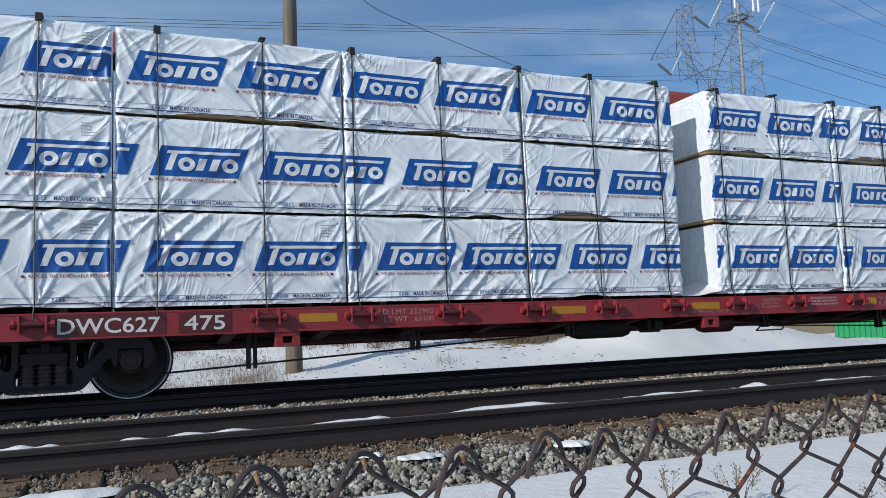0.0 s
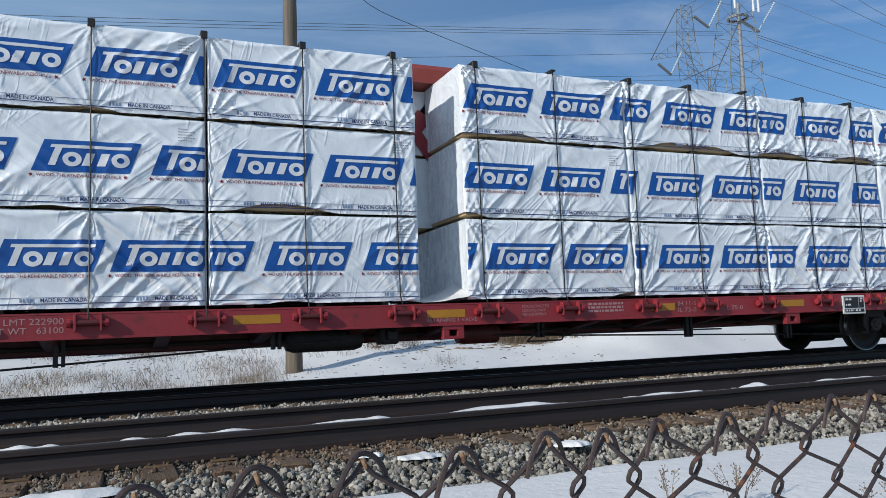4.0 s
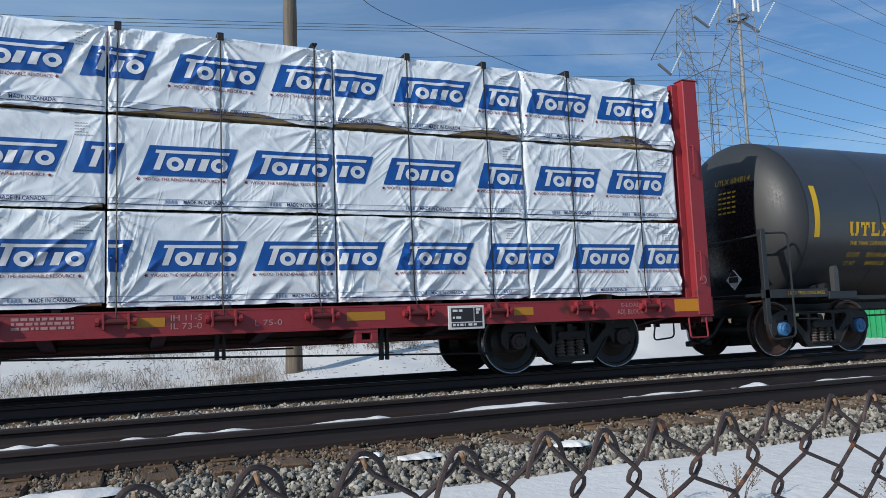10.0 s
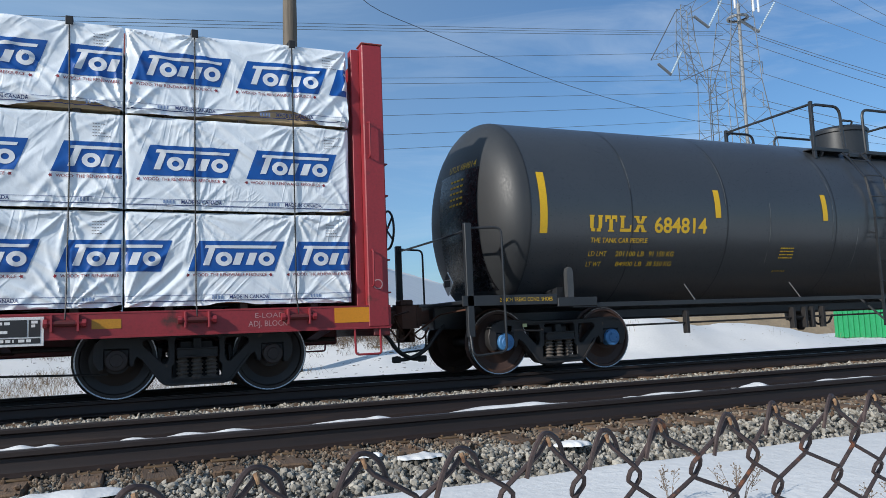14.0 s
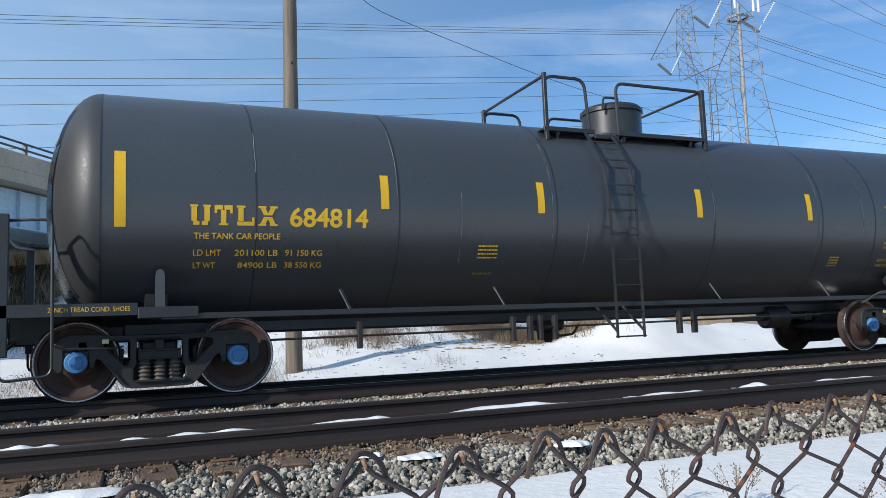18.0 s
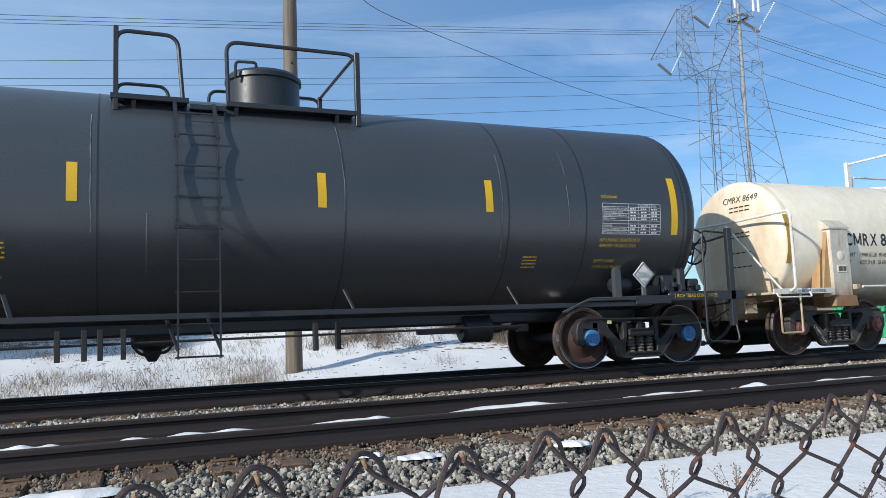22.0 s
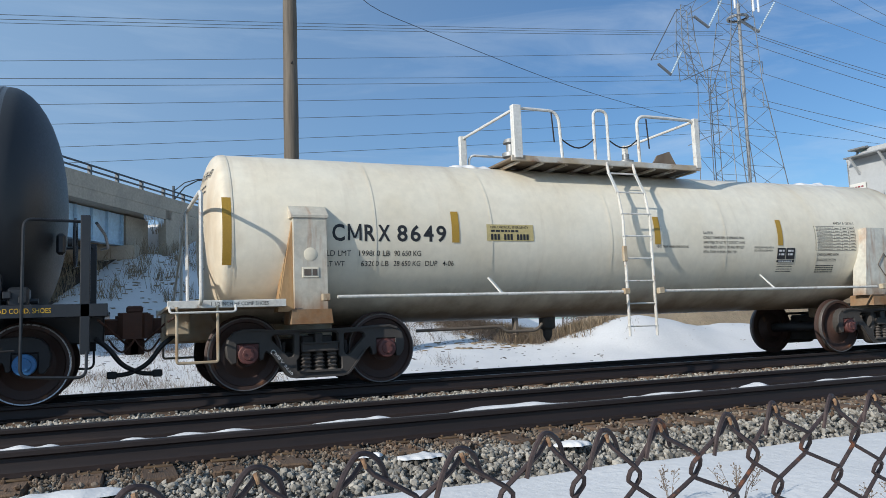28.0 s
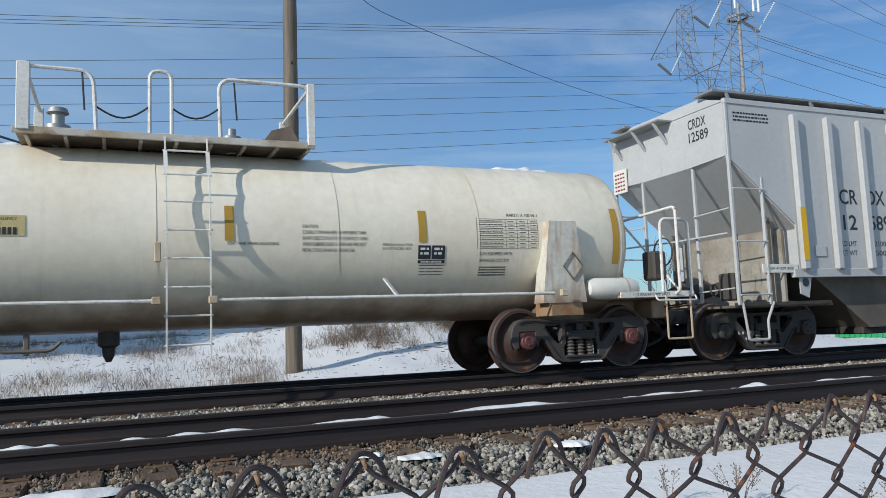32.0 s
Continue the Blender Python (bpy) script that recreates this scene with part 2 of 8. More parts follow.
M_TIE = mat("weathered oak tie", (0.135, 0.083, 0.05), 0.85, second=(0.06, 0.038, 0.025), big=3, fine=25, stretch=(4, 0.35, 2), bump=0.6, depth=0.01, each=0.25)
M_STONE = mat("grey ballast stone", (0.285, 0.26, 0.22), 0.8, second=(0.15, 0.135, 0.112), big=9, fine=60, bump=0.5, each=0.68)
M_BALLASTBED = mat("ballast bed", (0.19, 0.172, 0.15), 0.9, second=(0.10, 0.09, 0.078), big=14, amount=1.0, fine=45, speck=0.35, bump=1.0, depth=0.04)
M_SNOW = mat("crusted snow", (0.72, 0.705, 0.685), 0.7, second=(0.63, 0.62, 0.605), big=0.8, fine=14, speck=0.03, bump=0.35, depth=0.025, third=(0.42, 0.38, 0.33), third_at=0.66, third_scale=2.4, third_soft=0.12, third_amount=0.45)
M_WIRE = mat("rusty fence wire", (0.075, 0.05, 0.045), 0.6, metal=0.3, second=(0.05, 0.035, 0.034), big=25, amount=1.0, fine=300, speck=0.25, bump=0.3, depth=0.001, third=(0.30, 0.10, 0.035), third_at=0.6, third_scale=28)
M_WIRECUT = mat("orange rust on wire ends", (0.32, 0.19, 0.10), 0.75, second=(0.13, 0.06, 0.03), big=140, amount=1.0, fine=400, speck=0.3)
M_POLE = mat("grey weathered pole wood", (0.17, 0.138, 0.105), 0.85, second=(0.085, 0.07, 0.055), big=4, amount=0.9, fine=30, stretch=(3, 3, 0.12), bump=0.6, depth=0.012)
M_GALV = mat("galvanised tower steel", (0.19, 0.205, 0.22), 0.6, fine=5, second=(0.13, 0.14, 0.15), each=0.45)
M_CABLE = mat("power line", (0.06, 0.068, 0.08), 0.6, fine=5)
M_GLASSY = mat("pale insulator", (0.5, 0.6, 0.66), 0.25, fine=10)
M_CONCRETE = mat("stained concrete", (0.50, 0.41, 0.31), 0.85, second=(0.30, 0.25, 0.195), big=0.7, fine=9, bump=0.3, third=(0.13, 0.11, 0.095), third_at=0.66, third_scale=0.7, third_stretch=(2, 2, 0.5))
M_GIRDER = mat("pale blue girder paint", (0.50, 0.64, 0.74), 0.55, second=(0.42, 0.54, 0.63), big=0.5, fine=6)
M_BRIDGERAIL = mat("dark bridge rail", (0.09, 0.1, 0.11), 0.5, metal=0.3, fine=10)
M_GREEN = mat("green dumpster paint", (0.02, 0.3, 0.11), 0.5, second=(0.02, 0.22, 0.09), big=0.8, fine=9)
M_EARTH = mat("tan dirt bank", (0.33, 0.25, 0.16), 0.95, second=(0.22, 0.16, 0.1), big=0.5, fine=6, bump=0.8, depth=0.1)
M_STRAW = mat("dry grass", (0.27, 0.2, 0.125), 0.85, second=(0.2, 0.14, 0.085), big=3, fine=30, bump=0, each=0.3)
M_TWIG = mat("bare brush", (0.17, 0.125, 0.09), 0.85, second=(0.22, 0.16, 0.11), big=3, fine=30, bump=0, each=0.3)
M_FARTREE = mat("bare far woods", (0.13, 0.1, 0.085), 0.9, big=0.2, fine=2, bump=0, each=0.25)


# ---- building blocks ----
class Geo:
    """Collects vertices and faces of one mesh."""

    def __init__(self):
        self.v, self.f, self.cuts = [], [], []

    def add(self, verts, faces):
        k = len(self.v)
        self.v.extend(tuple(p) for p in verts)
        self.f.extend(tuple(i + k for i in q) for q in faces)
        return self

    def box(self, x0, x1, y0, y1, z0, z1, b=0.0, m=None):
        if b <= 0:
            v = [Vector((x, y, z)) for x in (x0, x1) for y in (y0, y1) for z in (z0, z1)]
            f = [(0, 1, 3, 2), (4, 6, 7, 5), (0, 4, 5, 1), (2, 3, 7, 6), (0, 2, 6, 4), (1, 5, 7, 3)]
        else:
            b = min(b, (x1 - x0) * 0.45, (y1 - y0) * 0.45, (z1 - z0) * 0.45)
            lo, hi, v, at = (x0, y0, z0), (x1, y1, z1), [], {}
            for sx in (0, 1):
                for sy in (0, 1):
                    for sz in (0, 1):
                        c = [hi[i] if s else lo[i] for i, s in enumerate((sx, sy, sz))]
                        for ax in range(3):
                            p = [c[i] + (0 if i == ax else (-b if (sx, sy, sz)[i] else b)) for i in range(3)]
                            at[sx, sy, sz, ax] = len(v)
                            v.append(Vector(p))
            f = []
            for ax in range(3):
                o = [i for i in range(3) if i != ax]
                for s in (0, 1):
                    q = []
                    for a, c in ((0, 0), (1, 0), (1, 1), (0, 1)):
                        k = [0, 0, 0]
                        k[ax], k[o[0]], k[o[1]] = s, a, c
                        q.append(at[k[0], k[1], k[2], ax])
                    f.append(tuple(q))
                for a in (0, 1):
                    for c in (0, 1):
                        k0, k1 = [0, 0, 0], [0, 0, 0]
                        k0[o[0]], k0[o[1]], k1[o[0]], k1[o[1]] = a, c, a, c
                        k1[ax] = 1
                        f.append((at[k0[0], k0[1], k0[2], o[0]], at[k1[0], k1[1], k1[2], o[0]], at[k1[0], k1[1], k1[2], o[1]], at[k0[0], k0[1], k0[2], o[1]]))
            for sx in (0, 1):
                for sy in (0, 1):
                    for sz in (0, 1):
                        f.append(tuple(at[sx, sy, sz, ax] for ax in range(3)))
        if m is not None:
            v = [m @ p for p in v]
        return self.add(v, f)

    def tube(self, path, r, n=8, r1=None):
        path = [Vector(p) for p in path]
        k, up = len(path), None
        rings = []
        for i, p in enumerate(path):
            a, c = path[max(i - 1, 0)], path[min(i + 1, k - 1)]
            d = (c - a).normalized()
            if up is None:
                up = d.orthogonal().normalized()
            up = (up - d * up.dot(d)).normalized()
            side = d.cross(up)
            rr = r if r1 is None else r + (r1 - r) * i / (k - 1)
            rings.append([p + (up * math.cos(2 * math.pi * j / n) + side * math.sin(2 * math.pi * j / n)) * rr for j in range(n)])
        v = [q for ring in rings for q in ring]
        f = [(i * n + j, i * n + (j + 1) % n, (i + 1) * n + (j + 1) % n, (i + 1) * n + j) for i in range(k - 1) for j in range(n)]
        f += [tuple(range(n - 1, -1, -1)), tuple((k - 1) * n + j for j in range(n))]
        return self.add(v, f)

    def lathe(self, profile, origin, axis="y", n=32, caps=True):
        """profile: (radius, distance along the axis)."""
        o, v = Vector(origin), []
        for r, a in profile:
            for j in range(n):
                w = 2 * math.pi * j / n
                c, s = r * math.cos(w), r * math.sin(w)
                v.append(o + Vector({"x": (a, c, s), "y": (s, a, c), "z": (c, s, a)}[axis]))
        k = len(profile)
        f = [(i * n + j, i * n + (j + 1) % n, (i + 1) * n + (j + 1) % n, (i + 1) * n + j) for i in range(k - 1) for j in range(n)]
        if caps and profile[0][0] > 1e-4:
            f.append(tuple(range(n - 1, -1, -1)))
        if caps and profile[-1][0] > 1e-4:
            f.append(tuple((k - 1) * n + j for j in range(n)))
        return self.add(v, f)

    def prism(self, poly, lo, hi, plane="xz"):
        """A polygon in a plane, drawn out along the third axis."""
        def at(a, c, d):
            return {"xz": (a, d, c), "xy": (a, c, d), "yz": (d, a, c)}[plane]
        n = len(poly)
        v = [at(*p, lo) for p in poly] + [at(*p, hi) for p in poly]
        f = [tuple(range(n)), tuple(range(2 * n - 1, n - 1, -1))] + [(i, n + i, n + (i + 1) % n, (i + 1) % n) for i in range(n)]
        return self.add(v, f)

    def casting(self, outer, holes, out, inn, b=0.012):
        """A plate in the x-z plane with windows and a chamfered front edge, from y=inn to y=out."""
        loops = [outer] + holes
        front = []
        for k, loop in enumerate(loops):
            n = len(loop)
            area = sum(loop[i][0] * loop[(i + 1) % n][1] - loop[(i + 1) % n][0] * loop[i][1] for i in range(n))
            turn = (1 if area > 0 else -1) * (-1 if k else 1)
            ring = []
            for i in range(n):
                p, a, c = Vector(loop[i]), Vector(loop[i - 1]), Vector(loop[(i + 1) % n])
                d = ((p - a).normalized() + (c - p).normalized())
                d = d.normalized() if d.length > 1e-6 else Vector((1, 0))
                ring.append((p.x - d.y * b * turn, p.y + d.x * b * turn))
            front.append(ring)
        flat = [[Vector((x, z, 0)) for x, z in loop] for loop in loops]
        tris = tessellate_polygon(flat)
        m = sum(len(q) for q in loops)
        side = b if out > inn else -b
        v = [(x, inn, z) for q in loops for x, z in q] + [(x, out - side, z) for q in loops for x, z in q] + [(x, out, z) for q in front for x, z in q]
        f = [tuple(q) for q in tris] + [tuple(i + 2 * m for i in q) for q in tris]
        k = 0
        for q in loops:
            n = len(q)
            for j in (0, m):
                f += [(j + k + i, j + k + (i + 1) % n, j + m + k + (i + 1) % n, j + m + k + i) for i in range(n)]
            k += n
        return self.add(v, f)

    def beam(self, a, b, w, h=None):
        """A square bar from a to b."""
        a, b = Vector(a), Vector(b)
        d = (b - a).normalized()
        up = Vector((0, 0, 1)) if abs(d.z) < 0.95 else Vector((1, 0, 0))
        s = d.cross(up).normalized()
        u = s.cross(d)
        h = h or w
        v = [p + s * (i * w / 2) + u * (j * h / 2) for p in (a, b) for i, j in ((-1, -1), (1, -1), (1, 1), (-1, 1))]
        return self.add(v, [(3, 2, 1, 0), (4, 5, 6, 7), (0, 1, 5, 4), (1, 2, 6, 5), (2, 3, 7, 6), (3, 0, 4, 7)])

    def mesh(self, name, material, origin=(0, 0, 0), smooth=35):
        me = bpy.data.meshes.new(name)
        ox, oy, oz = origin
        me.from_pydata([(x - ox, y - oy, z - oz) for x, y, z in self.v], [], self.f)
        fix = bmesh.new()
        fix.from_mesh(me)
        if len(self.f) < 40000:
            bmesh.ops.recalc_face_normals(fix, faces=fix.faces)
        fix.to_mesh(me)
        fix.free()
        if smooth:
            me.polygons.foreach_set("use_smooth", [True] * len(me.polygons))
            me.set_sharp_from_angle(angle=radians(smooth))
        me.materials.append(material)
        return me


ORIGIN = {}
TRAIN = []          # things that roll with the train
WHEELS = []         # wheel sets, which also turn


def thing(name, at=(0, 0, 0), label="", category="", group="", rolls=False, kind=""):
    ob = new(name)
    ob.empty_display_size = 0.1
    ORIGIN[ob] = Vector(at)
    ob.location = ORIGIN[ob] + Vector((0, D if rolls else 0, 0))
    if rolls:
        TRAIN.append(ob)
    return tagged(ob, label, category, group, kind)


def solid(name, geo, material, label="", category="", group="", kind="", at=(0, 0, 0), rolls=False, smooth=35):
    """A thing that is one mesh."""
    ob = new(name, geo.mesh(name, material, at, smooth))
    ORIGIN[ob] = Vector(at)
    ob.location = ORIGIN[ob] + Vector((0, D if rolls else 0, 0))
    if rolls:
        TRAIN.append(ob)
    return tagged(ob, label, category, group, kind)


def part(name, geo, material, parent, label="", smooth=35):
    o = ORIGIN[parent]
    if isinstance(geo, Geo) and len(geo.cuts) > 1:
        # every line of writing becomes a part of its own
        ends = geo.cuts[1:] + [(len(geo.v), len(geo.f))]
        for (v0, f0), (v1, f1) in zip([(0, 0)] + geo.cuts[1:], ends):
            one = Geo()
            one.v, one.f = geo.v[v0:v1], [tuple(i - v0 for i in q) for q in geo.f[f0:f1]]
            if one.f:
                ob = part(name, one, material, parent, label, smooth)
        return ob
    ob = new(name, geo.mesh(name, material, o, smooth) if isinstance(geo, Geo) else geo)
    ob.parent = parent
    ORIGIN[ob] = o
    return tagged(ob, label)


LETTERS = {}


def letters(text, height, length=None, bold=0.0):
    """Points and faces of a line of writing in the x-z plane, from its lower left corner."""
    key = (text, bold)
    if key not in LETTERS:
        cu = bpy.data.curves.new("writing", "FONT")
        cu.body, cu.size, cu.resolution_u, cu.offset = text, 1.0, 3, bold
        ob = bpy.data.objects.new("writing", cu)
        me = bpy.data.meshes.new_from_object(ob)
        v = [(p.co.x, p.co.y) for p in me.vertices]
        f = [tuple(q.vertices) for q in me.polygons]
        x0, x1 = min(p[0] for p in v), max(p[0] for p in v)
        v = [((x - x0), y) for x, y in v]
        LETTERS[key] = (v, f, x1 - x0)
        bpy.data.objects.remove(ob)
        bpy.data.curves.remove(cu)
        bpy.data.meshes.remove(me)
    v, f, w = LETTERS[key]
    k = height / 0.73
    kx = length / w if length else k
    return [(x * kx, y * k) for x, y in v], f


def write(geo, text, x, y, z, height, length=None, bold=0.0, wrap=None, lift=0.0028):
    """Writing on a flat side that faces -y, or on a lying drum (wrap: axis height and radius)."""
    geo.cuts.append((len(geo.v), len(geo.f)))
    v, f = letters(text, height, length, 0.0 if "M" in text else bold)
    if wrap:
        zc, r = wrap
        if height > 0.12:
            # tall letters are cut into strips so that they hug the drum
            bm = bmesh.new()
            vs = [bm.verts.new((a, c, 0)) for a, c in v]
            for q in f:
                bm.faces.new([vs[i] for i in q])
            for k in range(1, 8):
                bmesh.ops.bisect_plane(bm, geom=bm.verts[:] + bm.edges[:] + bm.faces[:], plane_co=(0, height * k / 8, 0), plane_no=(0, 1, 0))
            bm.verts.index_update()
            v, f = [(p.co.x, p.co.y) for p in bm.verts], [tuple(p.index for p in q.verts) for q in bm.faces]
            bm.free()
        else:
            lift = max(lift, height ** 2 / (8 * r) + 0.003)
        a0 = math.asin(max(-0.999, min(0.999, (z - zc) / r)))
        pts = [(x + a, -(r + lift) * math.cos(a0 + c / r), zc + (r + lift) * math.sin(a0 + c / r)) for a, c in v]
    else:
        pts = [(x + a, y, z + c) for a, c in v]
    geo.add(pts, f)
    return geo


def bars(geo, x, z, width, height, y=0.0, wrap=None, lift=0.005, n=5, seed=1):
    """A line of unreadable writing: short bars."""
    geo.cuts.append((len(geo.v), len(geo.f)))
    rnd = random.Random(seed)
    a, end = x, x + width
    while a < end:
        w = height * rnd.uniform(0.8, 2.6)
        if a + w > end:
            w = end - a
        if w < height * 0.3:
            break
        patch(geo, a, a + w, z, z + height, y, wrap, lift, 1)
        a += w + height * 0.6
    return geo


def patch(geo, x0, x1, z0, z1, y=0.0, wrap=None, lift=0.004, n=6):
    """A flat or drum-hugging rectangle."""
    if wrap:
        zc, r = wrap
        v = []
        for i in range(n + 1):
            z = z0 + (z1 - z0) * i / n
            a = math.asin(max(-0.999, min(0.999, (z - zc) / r)))
            for x in (x0, x1):
                v.append((x, -(r + lift) * math.cos(a), zc + (r + lift) * math.sin(a)))
        geo.add(v, [(2 * i, 2 * i + 1, 2 * i + 3, 2 * i + 2) for i in range(n)])
    else:
        geo.add([(x0, y, z0), (x1, y, z0), (x1, y, z1), (x0, y, z1)], [(0, 1, 2, 3)])
    return geo


def bend(points, r=0.08, n=5):
    """Rounds the corners of a path."""
    pts = [Vector(p) for p in points]
    out = [pts[0]]
    for a, b, c in zip(pts, pts[1:], pts[2:]):
        u, w = (a - b), (c - b)
        k = min(r, u.length * 0.45, w.length * 0.45)
        p, q = b + u.normalized() * k, b + w.normalized() * k
        for i in range(n + 1):
            t = i / n
            out.append(p * (1 - t) ** 2 + b * 2 * t * (1 - t) + q * t * t)
    return out + [pts[-1]]


def smooth(a, b, t):
    u = max(0.0, min(1.0, (t - a) / (b - a)))
    return u * u * (3 - 2 * u)


# ---- railway trucks (wheels, side frames, springs) ----
WHEEL_R = 0.457


def wheel_set(car, x, plate, cap, rim=M_RIM):
    axle = Geo().lathe([(0.075, -0.98), (0.085, -0.6), (0.085, 0.6), (0.075, 0.98)], (x, 0, WHEEL_R), "y", 16)
    ob = new("wheel_set", axle.mesh("axle", M_TRUCK, (x, 0, WHEEL_R)))
    ob.parent = car
    ob.location = (x - ORIGIN[car].x, 0, WHEEL_R)
    ORIGIN[ob] = Vector((x, 0, WHEEL_R))
    WHEELS.append(ob)
    c = (x, 0, WHEEL_R)
    for s in (-1, 1):
        prof = [(0.10, 0.66), (0.17, 0.665), (0.20, 0.70), (0.30, 0.755), (0.385, 0.735), (0.40, 0.70), (0.482, 0.70), (0.487, 0.715), (0.462, 0.735),
                (0.457, 0.80), (0.452, 0.828)]
        part("wheel", Geo().lathe([(r, a * s) for r, a in prof] + [(0.405, 0.828 * s), (0.39, 0.80 * s), (0.30, 0.77 * s), (0.20, 0.80 * s), (0.16, 0.845 * s), (0.1, 0.845 * s)], c, "y", 48), plate, ob)
        part("wheel_rim", Geo().lathe([(0.440, 0.829 * s), (0.4525, 0.8315 * s), (0.4585, 0.815 * s), (0.459, 0.745 * s)], c, "y", 48, caps=False), rim, ob, "shiny worn steel rim")
        g = Geo().lathe([(0.10, 0.92 * s), (0.122, 0.93 * s), (0.122, 1.055 * s), (0.112, 1.068 * s), (0.075, 1.072 * s), (0.068, 1.082 * s), (0.0, 1.084 * s)], c, "y", 28)
        for k in range(3):
            w = 2 * math.pi * k / 3 + 0.4
            g.lathe([(0.017, 1.07 * s), (0.017, 1.095 * s), (0.0, 1.096 * s)], (x + 0.055 * math.sin(w), 0, WHEEL_R + 0.055 * math.cos(w)), "y", 6)
        part("bearing_cap", g, cap, ob)
    return ob


def truck(car, xc, frame_m, cap, plate, marks=None, rim=M_RIM, chalk=None):
    h = 0.889
    for x in (xc - h, xc + h):
        wheel_set(car, x, plate, cap, rim)
    for s in (-1, 1):
        lo, hi = sorted((0.90 * s, 1.02 * s))
        half = [(0.0, 0.735), (0.30, 0.74), (0.55, 0.745), (0.78, 0.765), (0.95, 0.765), (1.05, 0.735), (1.12, 0.66), (1.15, 0.55), (1.14, 0.43), (1.08, 0.345), (1.03, 0.35), (1.02, 0.38), (1.02, 0.585),
                (0.76, 0.585), (0.76, 0.40), (0.735, 0.375), (0.70, 0.385), (0.69, 0.44), (0.67, 0.485), (0.62, 0.45), (0.42, 0.185), (0.37, 0.145), (0.30, 0.13), (0.0, 0.13)]
        outer = [(xc + x, z) for x, z in half] + [(xc - x, z) for x, z in half[-2:0:-1]]
        holes = [[(xc + k * x, z) for x, z in ((0.34, 0.675), (0.56, 0.68), (0.60, 0.655), (0.60, 0.615), (0.385, 0.40), (0.345, 0.405), (0.325, 0.45), (0.325, 0.66))] for k in (-1, 1)]
        holes.append([(xc + x, z) for x, z in ((-0.225, 0.69), (0.225, 0.69), (0.25, 0.665), (0.25, 0.40), (0.285, 0.355), (0.285, 0.235), (0.26, 0.21), (-0.26, 0.21), (-0.285, 0.235), (-0.285, 0.355), (-0.25, 0.40), (-0.25, 0.665))])
        g = Geo().casting(outer, holes, 1.02 * s, 0.90 * s)
        # raised lips along the top and the bottom chord, worn smooth
        a, b = sorted((1.02 * s, 1.045 * s))
        for k in (-1, 1):
            g.prism([(xc + k * x, z) for x, z in ((0.0, 0.732), (0.55, 0.742), (0.80, 0.76), (0.95, 0.758), (1.05, 0.725), (1.035, 0.705), (0.94, 0.735), (0.80, 0.738), (0.55, 0.718), (0.0, 0.71))], a, b)
            g.prism([(xc + k * x, z) for x, z in ((0.0, 0.133), (0.30, 0.133), (0.365, 0.148), (0.41, 0.185), (0.61, 0.448), (0.59, 0.46), (0.39, 0.20), (0.35, 0.17), (0.29, 0.158), (0.0, 0.158))], a, b)
        part("side_frame", g, frame_m, car, "cast steel truck side frame")
        bo = Geo().box(xc - 0.235, xc + 0.235, min(0.6 * s, 1.05 * s), max(0.6 * s, 1.05 * s), 0.46, 0.565, 0.015)
        bo.box(xc - 0.05, xc + 0.05, min(0.6 * s, 1.0 * s), max(0.6 * s, 1.0 * s), 0.565, 0.685, 0.01)
        bo.box(xc - 0.235, xc + 0.235, min(1.05 * s, 1.075 * s), max(1.05 * s, 1.075 * s), 0.55, 0.575, 0.006).box(xc - 0.235, xc + 0.235, min(1.05 * s, 1.075 * s), max(1.05 * s, 1.075 * s), 0.455, 0.48, 0.006)
        bo.box(xc - 0.27, xc + 0.27, min(0.8 * s, 1.05 * s), max(0.8 * s, 1.05 * s), 0.20, 0.225)
        part("bolster_end", bo, frame_m, car)
        for k in (-0.165, 0.0, 0.165):
            prof = []
            for i in range(31):
                z = 0.225 + 0.235 * i / 30
                prof.append((0.062 + 0.013 * math.cos(i / 30 * 2 * math.pi * 5), z))
            part("coil_spring", Geo().lathe(prof, (xc + k, 0.97 * s, 0), "z", 12), M_SPRING, car)
        for k in (-h, h):
            part("bearing_adapter", Geo().box(xc + k - 0.135, xc + k + 0.135, lo + 0.012, hi - 0.012, WHEEL_R - 0.02, 0.582, 0.01), cap if cap is M_CAPRED else frame_m, car)
    g = Geo().box(xc - 0.2, xc + 0.2, -0.9, 0.9, 0.45, 0.66, 0.02)
    g.lathe([(0.2, 0.6), (0.2, 0.78)], (xc, 0, 0), "z", 20)
    for k in (-0.34, 0.34):
        g.box(xc + k - 0.05, xc + k + 0.05, -0.72, 0.72, 0.36, 0.46, 0.01)
    # filler box added behind the springs, keeps bright snow from showing through
    g.box(xc - 0.275, xc + 0.275, -0.86, 0.86, 0.20, 0.44, 0.01)
    part("bolster", g, frame_m, car)
    for k in (-1, 1):
        for s in (-1, 1):
            a, b = sorted((0.71 * s, 0.80 * s))
            part("brake_shoe", Geo().prism([(xc + k * 0.40, 0.34), (xc + k * 0.43, 0.32), (xc + k * 0.425, 0.58), (xc + k * 0.385, 0.58)], a, b), frame_m, car)
    if marks:
        g = Geo()
        for z, x, w in marks:
            bars(g, xc + x, z, w, 0.045, y=-1.038, seed=3)
        part("chalk_marking", g, M_LETTER, car)
    if chalk:
        v, f = letters(chalk, 0.065, 0.40)
        c, s = math.cos(-0.92), math.sin(-0.92)
        part("chalk_marking", Geo().add([(xc - 0.63 + c * a - s * b, -1.039, 0.475 + s * a + c * b) for a, b in v], f), M_LETTER, car)


